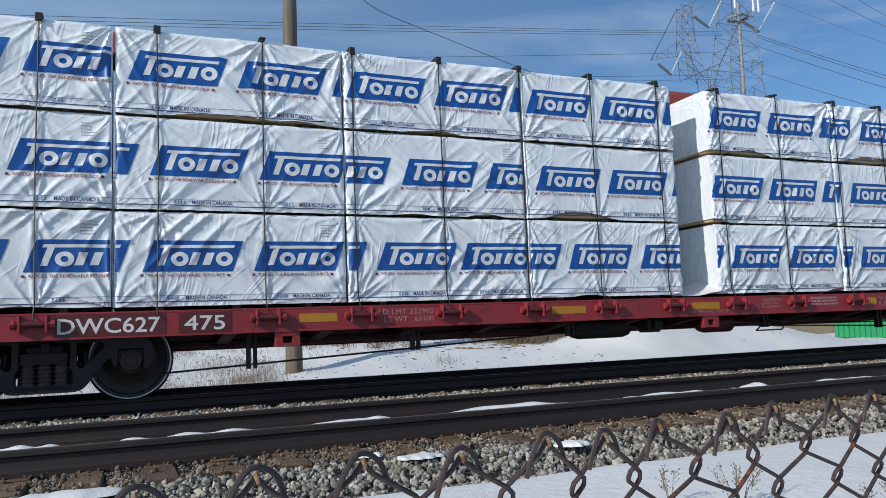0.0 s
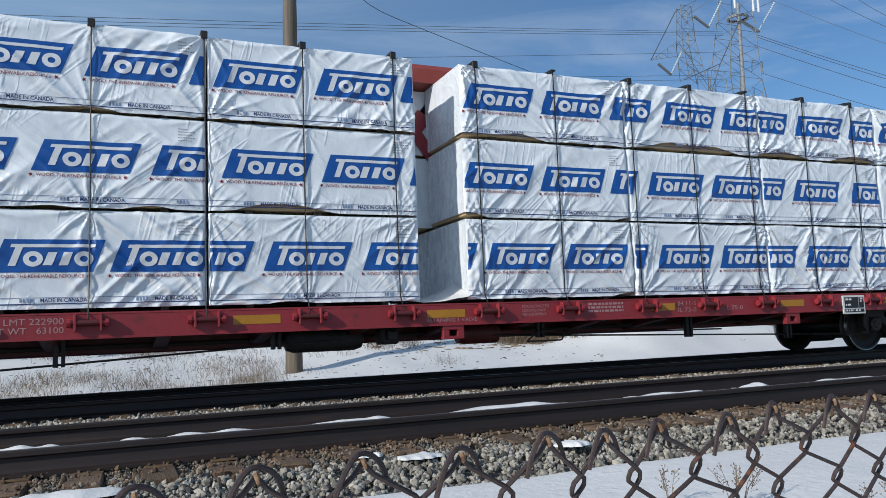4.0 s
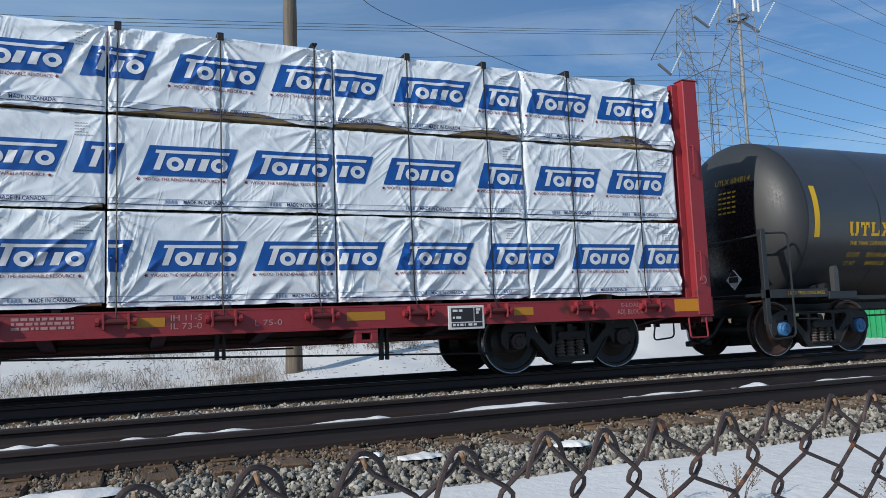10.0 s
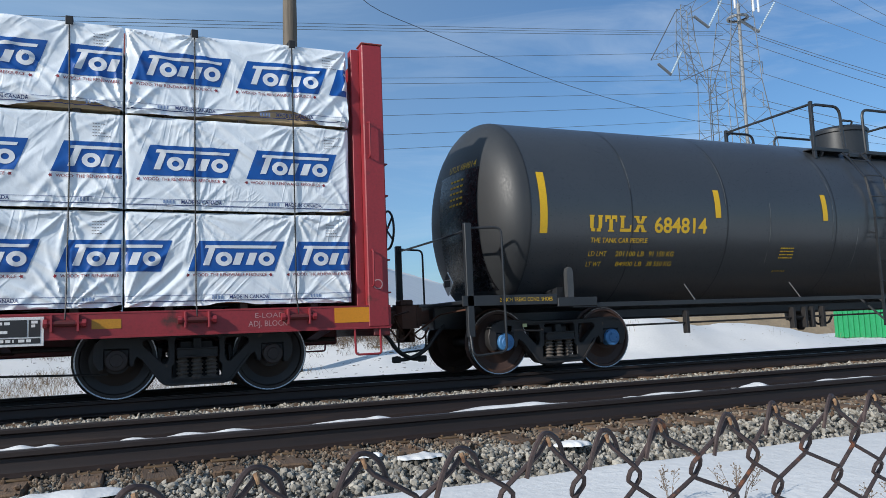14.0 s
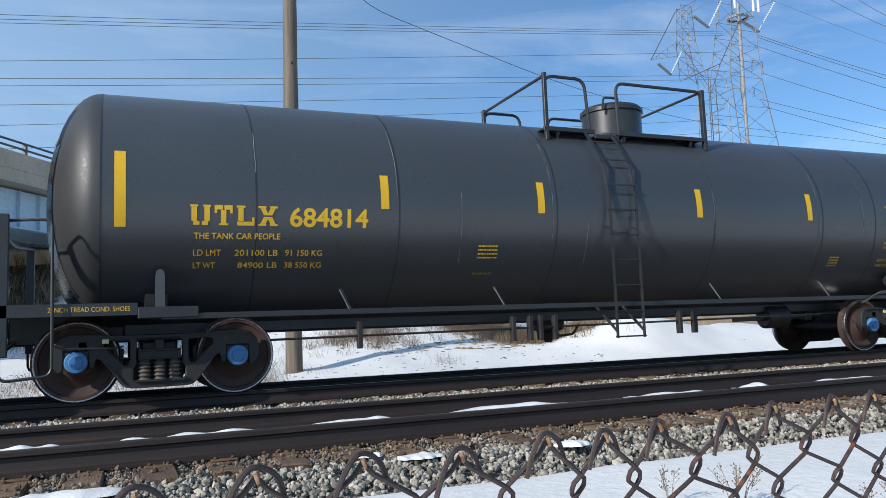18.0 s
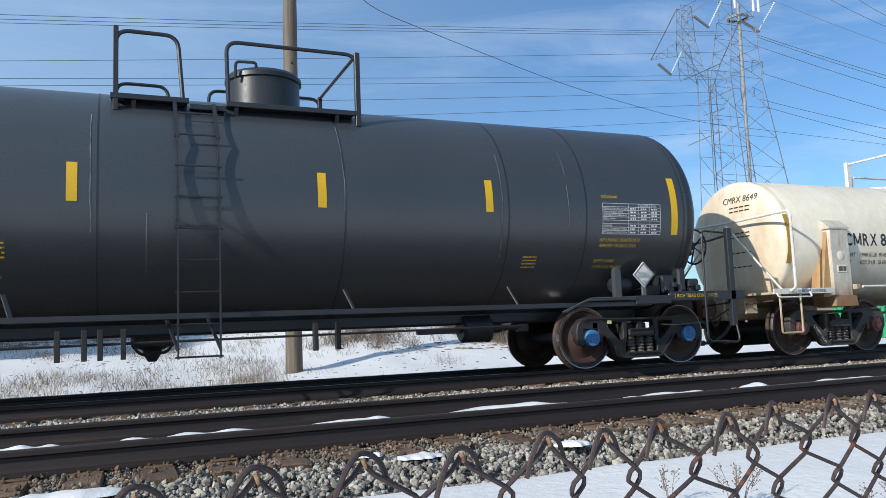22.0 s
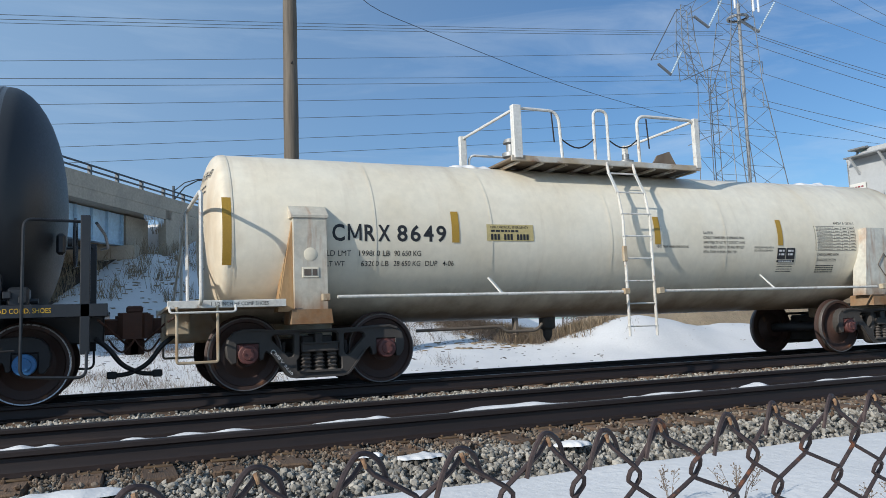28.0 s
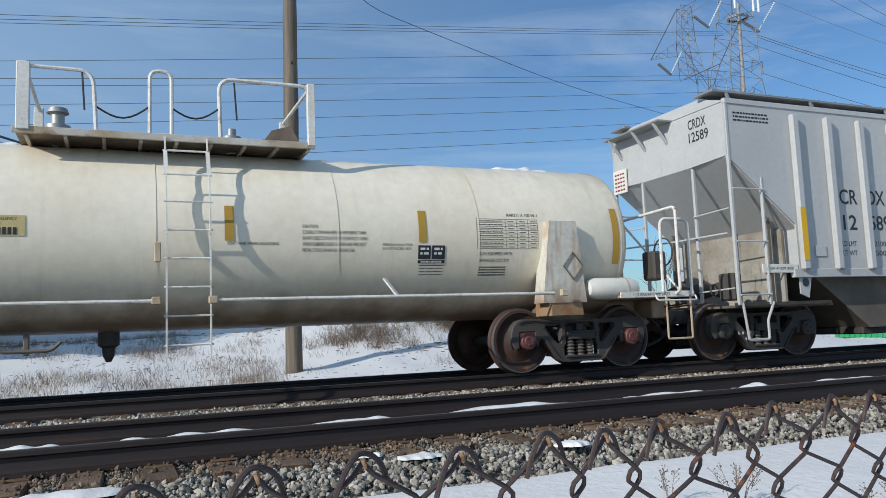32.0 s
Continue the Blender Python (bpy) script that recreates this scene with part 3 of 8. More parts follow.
def coupler(car, x, way, m=M_RUSTCOUPLER):
    """Shank, head and knuckle; way is +1 for a coupler that points to +x."""
    g = Geo().box(min(x - 0.6 * way, x + 0.02 * way), max(x - 0.6 * way, x + 0.02 * way), -0.09, 0.09, 0.76, 0.96, 0.02)
    poly = [(-0.06, -0.13), (0.06, -0.22), (0.26, -0.2), (0.26, -0.06), (0.15, -0.03), (0.13, 0.08), (0.30, 0.2), (0.24, 0.27), (0.02, 0.26), (-0.06, 0.13)]
    g.prism([(x + a * way, b * way) for a, b in poly], 0.70, 1.03, "xy")
    g.prism([(x + a * way, b * way) for a, b in [(0.13, -0.21), (0.31, -0.17), (0.33, -0.02), (0.2, 0.02), (0.15, -0.06)]], 0.73, 1.0, "xy")
    g.box(min(x - 0.02 * way, x + 0.16 * way), max(x - 0.02 * way, x + 0.16 * way), -0.08, 0.06, 0.50, 0.70, 0.015)
    g.box(min(x, x + 0.12 * way), max(x, x + 0.12 * way), -0.1, 0.1, 1.03, 1.12, 0.02)
    part("coupler", g, m, car, "rusted cast steel coupler")
    p = [(x - 0.3 * way, -1.3, 0.92), (x - 0.25 * way, -0.5, 0.88), (x + 0.02 * way, -0.15, 0.62)]
    part("uncoupling_lever", Geo().tube(bend(p, 0.06, 3), 0.013, 6), m, car)
    p = [(x + (0.1 + 0.05 * i) * way, -0.26 + 0.01 * i, 0.70 - 0.16 * math.sin(math.pi * i / 6)) for i in range(7)]
    part("safety_chain", Geo().tube(p, 0.014, 5), m, car)


def air_hose(car, x, way):
    p = [(x - 0.15 * way, -0.42, 0.72), (x + 0.0 * way, -0.45, 0.60), (x + 0.15 * way, -0.42, 0.38), (x + 0.38 * way, -0.35, 0.27), (x + 0.55 * way, -0.3, 0.26)]
    part("air_hose", Geo().tube(bend(p, 0.15, 6), 0.03, 8), M_HOSE, car)
    part("hose_coupling", Geo().box(min(x + 0.5 * way, x + 0.62 * way), max(x + 0.5 * way, x + 0.62 * way), -0.35, -0.26, 0.22, 0.31, 0.015), M_TRUCK, car)


M_SPRING = mat("worn spring steel", (0.13, 0.11, 0.095), 0.5, second=(0.07, 0.058, 0.05), big=12, fine=60)


# ---- centre-beam flat car ----
SEAMS = {"A": (-2.73, -0.07), "B": (-0.04, 2.65), "C": (2.67, 5.27), "D": (5.29, 7.95), "E": (8.64, 11.35), "F": (11.37, 14.01), "G": (14.03, 16.75), "H": (16.77, 19.42)}
LAYERS = {1: (1.05, 2.15), 2: (2.17, 3.27), 3: (3.29, 4.32)}
LOGOS = {("A", 3): (-2.11, -0.86), ("B", 3): (0.22, 1.46, 2.64), ("C", 3): (2.83, 4.07, 5.2), ("D", 3): (5.48, 6.73, 7.87),
         ("A", 2): (-2.2, -0.99), ("B", 2): (-0.78, 0.46, 1.71), ("C", 2): (2.29, 3.55, 4.78), ("D", 2): (5.57, 6.79, 7.97),
         ("A", 1): (-2.08, -0.82), ("B", 1): (-0.87, 0.38, 1.63), ("C", 1): (1.93, 3.18, 4.35), ("D", 1): (4.82, 6.05, 7.3),
         ("E", 3): (8.8, 10.02, 11.2), ("F", 3): (10.88, 12.16, 13.36), ("G", 3): (13.71, 14.97, 16.2), ("H", 3): (16.96, 18.16, 19.3),
         ("E", 2): (8.74, 9.96, 11.14), ("F", 2): (10.55, 11.82, 13.04), ("G", 2): (13.54, 14.79, 16.14), ("H", 2): (17.04, 18.26),
         ("E", 1): (7.8, 9.02, 10.27), ("F", 1): (10.64, 11.91, 13.12), ("G", 1): (13.66, 14.92, 16.2), ("H", 1): (16.28, 17.58, 18.75)}
STRAPS = (-2.05, -0.83, 0.41, 1.64, 2.79, 4.01, 5.25, 6.45, 7.66, 8.87, 10.13, 11.47, 12.62, 13.78, 15.04, 16.18, 17.54, 18.71)
CAR_X = 8.40


def flat_car():
    car = thing("flat_car", (CAR_X, 0, 0), "long red centre-beam flat car loaded with wrapped lumber", "railway car", rolls=True)
    x0, x1 = -2.95, 19.89
    for s in (-1, 1):
        g = Geo()
        g.prism([(s * 1.28, 0.715), (s * 1.425, 0.715), (s * 1.425, 0.735), (s * 1.42, 0.737), (s * 1.42, 0.983), (s * 1.425, 0.985), (s * 1.425, 1.005), (s * 1.28, 1.005), (s * 1.28, 0.985), (s * 1.40, 0.985), (s * 1.40, 0.735), (s * 1.28, 0.735)], x0, x1, "yz")
        part("side_sill", g, M_RED, car, "faded red steel side sill")
    part("deck", Geo().box(x0, x1, -1.28, 1.28, 0.96, 1.0, 0.004), M_MAROON, car)
    part("centre_sill", Geo().box(x0 + 0.4, x1 - 0.4, -0.28, 0.28, 0.52, 0.96, 0.02), M_MAROON, car)
    for i in range(19):
        x = x0 + 0.6 + i * 1.19
        if min(abs(x + 0.75), abs(x - 17.54)) < 1.5:
            continue
        part("crossbeam", Geo().prism([(-1.38, 0.72), (-0.28, 0.56), (0.28, 0.56), (1.38, 0.72), (1.38, 0.955), (-1.38, 0.955)], x - 0.08, x + 0.08, "yz"), M_MAROON, car)
    for x in (-0.75, 17.54):
        part("body_bolster", Geo().prism([(-1.38, 0.80), (-0.4, 0.78), (0.4, 0.78), (1.38, 0.80), (1.38, 0.955), (-1.38, 0.955)], x - 0.25, x + 0.25, "yz"), M_MAROON, car)
    # centre beam
    part("top_chord", Geo().prism([(-0.36, 4.34), (0.36, 4.34), (0.36, 4.55), (0.26, 4.65), (-0.26, 4.65), (-0.36, 4.55)], x0 + 0.2, x1 - 0.2, "yz"), M_BRICKRED, car, "brick red hollow top beam")
    for i in range(18):
        x = x0 + 1.0 + i * 1.215
        if abs(x - 8.6) < 0.5:
            continue
        part("centre_post", Geo().box(x - 0.09, x + 0.09, -0.09, 0.09, 1.0, 4.34, 0.01), M_RED, car)
    g = Geo()
    g.beam((7.75, -0.03, 4.64), (9.2, -0.03, 2.62), 0.02, 0.19)
    part("cross_brace", g, M_RED, car)
    g = Geo()
    g.beam((7.75, 0.03, 2.86), (9.2, 0.03, 4.66), 0.02, 0.19)
    g.beam((8.27, 0.01, 3.50), (8.63, 0.01, 3.95), 0.03, 0.26)
    part("cross_brace", g, M_RED, car)
    for xe, w in ((x0 + 0.02, 1), (x1 - 0.02, -1)):
        lo, hi = sorted((xe, xe + 0.30 * w))
        for s in (-1, 1):
            a, b = sorted((1.23 * s, 1.43 * s))
            g = Geo().box(min(xe, xe + 0.27 * w), max(xe, xe + 0.27 * w), a, b, 0.735, 4.40, 0.012)
            part("corner_post", g, M_RED, car, "tall red bulkhead corner post")
            part("post_web", Geo().box(min(xe + 0.27 * w, xe + 0.38 * w), max(xe + 0.27 * w, xe + 0.38 * w), min(1.15 * s, 1.3 * s), max(1.15 * s, 1.3 * s), 1.0, 4.36, 0.006), M_RED, car)
            part("post_cap", Geo().box(min(xe, xe + 0.27 * w) - 0.01, max(xe, xe + 0.27 * w) + 0.01, a - 0.01, b + 0.01, 4.40, 4.42, 0.006), M_BRICKRED, car)
        lo, hi = sorted((xe + 0.16 * w, xe + 0.2 * w))
        part("bulkhead_plate", Geo().box(lo, hi, -1.24, 1.24, 1.0, 4.38, 0.004), M_RED, car)
        for k in range(5):
            z = 1.3 + k * 0.72
            lo, hi = sorted((xe + 0.02 * w, xe + 0.16 * w))
            part("bulkhead_rib", Geo().box(lo, hi, -1.23, 1.23, z, z + 0.1, 0.01), M_MAROON, car)
        lo, hi = sorted((xe - 0.02 * w, xe + 0.2 * w))
        part("end_sill", Geo().box(lo, hi, -1.4, 1.4, 0.62, 0.98, 0.012), M_MAROON, car)
        for s in (-1, 1):
            for k in range(6):
                z = 0.75 + 0.42 * k
                y = s * 1.1
                p = [(xe - 0.0 * w, y - 0.2, z), (xe - 0.07 * w, y - 0.2, z), (xe - 0.07 * w, y + 0.2, z), (xe, y + 0.2, z)]
                part("grab_iron", Geo().tube(p, 0.011, 6), M_RED, car)
            st = [(xe + 0.12 * w, s * 1.4, 0.74), (xe + 0.12 * w, s * 1.43, 0.40), (xe + 0.45 * w, s * 1.43, 0.40), (xe + 0.45 * w, s * 1.4, 0.74)]
            part("sill_step", Geo().tube(bend(st, 0.04, 3), 0.014, 6), M_RED, car)
        coupler(car, xe - 0.62 * w, -w)
        air_hose(car, xe - 0.3 * w, -w)
    part("hand_brake", Geo().box(19.87, 20.0, -1.02, -0.78, 1.9, 2.16, 0.03), M_MAROON, car, "dark hand brake gear box")
    g = Geo().tube([(20.06, -0.9 + 0.26 * math.cos(a), 2.03 + 0.26 * math.sin(a)) for a in (2 * math.pi * i / 24 for i in range(25))], 0.016, 6)
    for i in range(5):
        g.beam((20.05, -0.9, 2.03), (20.06, -0.9 + 0.26 * math.cos(i * 1.257), 2.03 + 0.26 * math.sin(i * 1.257)), 0.025, 0.012)
    part("brake_wheel", g, M_BLACK, car, "black spoked brake wheel")
    part("builder_plate", Geo().lathe([(0.065, -1.4315), (0.05, -1.4315)], (19.73, 0, 1.27), "y", 24, caps=False), M_FADED, car)
    for z in (1.25, 2.9):
        part("grab_iron", Geo().tube(bend([(19.66, -1.43, z), (19.66, -1.49, z), (19.66, -1.49, z + 0.45), (19.66, -1.43, z + 0.45)], 0.03, 3), 0.012, 6), M_RED, car)
    # tape, plates and writing on the near sill and a mirror of the tape on the far one
    for a, b in ((2.02, 2.49), (5.55, 6.1), (7.99, 8.53), (11.55, 11.98), (14.10, 14.6), (16.44, 16.74), (19.16, 19.74), (-2.5, -2.0)):
        for y in (-1.424, 1.424):
            g = Geo().box(a, b, min(y, y * 0.998), max(y, y * 0.998), 0.82 if a < 19 else 0.80, 0.925 if a < 19 else 0.995)
            part("reflector_tape", g, M_REFLECT if a < 19 else M_ORANGE, car, "amber reflective strip" if a < 19 else "bright orange reflective plate")
    g = Geo().box(-0.64, 0.50, -1.425, -1.4205, 0.742, 0.975)
    g.box(0.64, 1.22, -1.425, -1.4205, 0.742, 0.975)
    part("number_panel", g, M_MAROON, car, "dark maroon lettering panel")
    g = write(Geo(), "DWC627", -0.60, -1.4275, 0.775, 0.17, 1.04, 0.012)
    write(g, "475", 0.70, -1.4275, 0.775, 0.17, 0.45, 0.012)
    part("lettering", g, M_LETTER, car, "white stencilled letters")
    g = write(Geo(), "LD LMT 222900", 3.03, -1.4235, 0.885, 0.07, 0.74)
    write(g, "LT WT   63100", 3.10, -1.4235, 0.79, 0.07, 0.67)
    write(g, "IH 11-5", 12.04, -1.4235, 0.885, 0.07, 0.34)
    write(g, "IL 73-0", 12.04, -1.4235, 0.79, 0.07, 0.34)
    write(g, "L 75-0", 12.98, -1.4235, 0.8, 0.07, 0.32)
    write(g, "RETAINING 1 VALVE", 7.98, -1.4235, 0.765, 0.05, 0.72)
    write(g, "ADJ. BLOCK", 18.12, -1.4235, 0.79, 0.07, 0.46)
    write(g, "E-LOAD", 18.2, -1.4235, 0.89, 0.06, 0.34)
    for i, (t, l) in enumerate((("FOR RESTRICTED", 0.42), ("LOADING ONLY", 0.36), ("NO EQUIPMENT", 0.37))):
        write(g, t, 9.39, -1.4235, 0.92 - 0.055 * i, 0.038, l)
    for i in range(3):
        bars(g, 10.45, 0.93 - 0.05 * i, 0.6, 0.03, y=-1.4235, seed=i)
    bars(g, -2.2, 0.86, 0.5, 0.05, y=-1.4235, seed=9)
    part("lettering", g, M_FADED, car, "faded pink stencilled letters")
    part("placard", Geo().box(15.46, 15.98, -1.44, -1.421, 0.66, 0.97, 0.004), M_LETTER, car, "white-framed black data plate")
    part("placard_face", Geo().box(15.50, 15.82, -1.444, -1.4405, 0.76, 0.94).box(15.835, 15.945, -1.444, -1.4405, 0.76, 0.94).box(15.50, 15.945, -1.444, -1.4405, 0.69, 0.745), M_KLETTER, car)
    g = Geo()
    for k, (a, z, w) in enumerate(((15.52, 0.89, 0.14), (15.52, 0.80, 0.12), (15.86, 0.90, 0.06), (15.86, 0.86, 0.06), (15.52, 0.705, 0.18), (15.74, 0.705, 0.12))):
        bars(g, a, z, w, 0.03, y=-1.446, seed=k)
    part("lettering", g, M_LETTER, car)
    # pink brackets, hangers and brake rigging below the sill
    for x in (1.88, 8.36, 14.35):
        for s in (-1, 1):
            a, b = sorted((1.33 * s, 1.41 * s))
            g = Geo().box(x - 0.15, x + 0.15, a, b, 0.66, 0.72, 0.004)
            g.box(x - 0.15, x - 0.06, a, b, 0.57, 0.66, 0.004).box(x + 0.06, x + 0.15, a, b, 0.57, 0.66, 0.004).box(x - 0.15, x + 0.15, a, b, 0.54, 0.58, 0.004)
            part("jacking_bracket", g, M_RED, car)
    for x, z in ((1.49, 0.28), (3.66, 0.41), (6.1, 0.5), (9.9, 0.5), (12.6, 0.4), (14.7, 0.3)):
        g = Geo().box(x - 0.025, x + 0.025, -0.95, -0.87, z, 0.74, 0.004)
        g.box(x + 0.06, x + 0.1, -0.95, -0.87, z, 0.74, 0.004)
        part("rod_hanger", g, M_TRUCK, car)
    part("brake_rod", Geo().tube([(0.1, -0.9, 0.26), (6.2, -0.9, 0.56), (7.0, -0.9, 0.58)], 0.013, 6), M_TRUCK, car)
    part("brake_rod", Geo().tube([(16.6, -0.9, 0.30), (10.2, -0.9, 0.52), (9.2, -0.9, 0.56)], 0.013, 6), M_TRUCK, car)
    part("brake_rod", Geo().tube([(8.9, -0.6, 0.55), (13.6, -0.6, 0.5)], 0.013, 6), M_TRUCK, car)
    part("train_line", Geo().tube([(-2.6, -0.5, 0.6), (3.0, -0.5, 0.62), (12, -0.5, 0.62), (19.4, -0.5, 0.6)], 0.028, 8), M_TRUCK, car)
    part("brake_cylinder", Geo().lathe([(0.0, -0.5), (0.13, -0.5), (0.15, -0.42), (0.15, 0.1), (0.05, 0.16), (0.05, 0.5)], (9.2, -0.75, 0.6), "x", 20), M_MAROON, car)
    part("air_reservoir", Geo().lathe([(0.0, -0.55), (0.13, -0.5), (0.16, -0.4), (0.16, 0.4), (0.13, 0.5), (0, 0.55)], (6.8, -0.7, 0.6), "x", 20), M_TRUCK, car)
    part("control_valve", Geo().box(7.5, 7.75, -1.0, -0.7, 0.5, 0.72, 0.03).box(7.56, 7.7, -1.1, -0.98, 0.55, 0.68, 0.02), M_TRUCK, car)
    part("slack_lever", Geo().tube(bend([(9.7, -0.95, 0.45), (9.9, -0.95, 0.6), (10.3, -0.95, 0.6), (10.3, -0.95, 0.45), (9.7, -0.95, 0.45)], 0.05, 3), 0.012, 6), M_TRUCK, car)
    # winches along both sills
    for x in STRAPS:
        for s in (-1, 1):
            if abs(x - 0.41) < 0.1:
                continue
            g = Geo()
            for k in (-0.13, 0.13):
                a, b = sorted((1.421 * s, 1.50 * s))
                g.box(x + k - 0.012, x + k + 0.012, a, b, 0.80, 0.985, 0.003)
            g.tube([(x - 0.2, 1.465 * s, 0.89), (x + 0.2, 1.465 * s, 0.89)], 0.028, 10)
            for k in (-0.19, 0.19):
                g.tube([(x + k - 0.02, 1.465 * s, 0.89), (x + k + 0.02, 1.465 * s, 0.89)], 0.048, 8)
            part("winch", g, M_RED, car, "red strap winch on the sill")
            part("winch_drum", Geo().tube([(x - 0.1, 1.465 * s, 0.89), (x + 0.1, 1.465 * s, 0.89)], 0.036, 10), M_MAROON, car)
    for x in (-0.75, 17.58):
        truck(car, x, M_TRUCK, M_CAPDARK, M_WHEELDARK)
    return car


M_ORANGE = mat("orange reflector plate", (0.72, 0.27, 0.008), 0.4, fine=40, speck=0.06)
M_CAPDARK = mat("dark greasy bearing cap", (0.035, 0.026, 0.024), 0.6, second=(0.06, 0.035, 0.03), big=8, fine=50)


M_HEMBLUE = mat("hem line print", (0.09, 0.13, 0.27), 0.4, fine=60, speck=0.2, bump=0.05)


# near black: the shade of the gaps between layers is in this colour
M_BEARER = mat("gap-dark bearer wood", (0.05, 0.038, 0.028), 0.85, fine=40, stretch=(1, 0.2, 3))
M_NOTE = mat("grey ink-jet print", (0.24, 0.24, 0.26), 0.5, fine=80, speck=0.3, bump=0.05)


def anchors(x0, x1, z0, z1, seed):
    """Places where a wrap is pulled tight: its corners and where the cables press."""
    rnd = random.Random(seed)
    out = []
    for x in (x0, x1):
        for z in (z0, z1):
            out.append((x, z, rnd.uniform(0.35, 1.0), rnd.uniform(0.35, 0.7), rnd.randint(11, 17), rnd.uniform(0, 6.28)))
    for x in STRAPS:
        if x0 + 0.1 < x < x1 - 0.1:
            for z in (z0, z1):
                out.append((x, z, rnd.uniform(0.2, 1.0), rnd.uniform(0.25, 0.6), rnd.randint(10, 16), rnd.uniform(0, 6.28)))
    return out


def folds(x, z, seed, pulls, k=1.0):
    """Depth of the creases in a wrap at a place on its face."""
    v = 0.014 * noise.noise((x * 1.1, z * 1.3, seed * 1.7)) + 0.006 * noise.noise((x * 3.1, z * 2.3, seed * 1.3))
    for ax, az, amp, reach, n, ph in pulls:
        dx, dz = x - ax, z - az
        r = math.hypot(dx, dz)
        if r > reach * 2.2 or r < 0.005:
            continue
        a = math.atan2(dz, dx)
        c = 1 - abs(math.sin(0.5 * n * a + ph + 0.5 * noise.noise((x * 4, z * 4, seed))))
        v += k * amp * 0.042 * c * c * min(r / 0.10, 1.0) * math.exp(-(r / reach) ** 2)
    # a few long slack folds across the sheet
    for i, (a, wave) in enumerate(((0.75, 5.0), (-0.6, 5.5))):
        u, w = x * math.cos(a) + z * math.sin(a), -x * math.sin(a) + z * math.cos(a)
        n = noise.noise((u * 0.7, w * wave, seed * 7.3 + i * 11))
        m = smooth(0.05, 0.4, noise.noise((x * 0.8, z * 0.9, seed * 3.1 + i * 5)))
        v += k * 0.026 * m * max(0.0, 1 - abs(n) * 3.0)
    return v


# hems that the wind has pulled up, baring the boards: middle, half width, rise
LIFTED = {("F", 3): (12.5, 0.8, 0.10), ("H", 3): (18.35, 0.6, 0.11), ("E", 3): (9.2, 0.5, 0.05), ("B", 3): (1.2, 0.6, 0.05), ("D", 2): (6.1, 0.5, 0.04)}


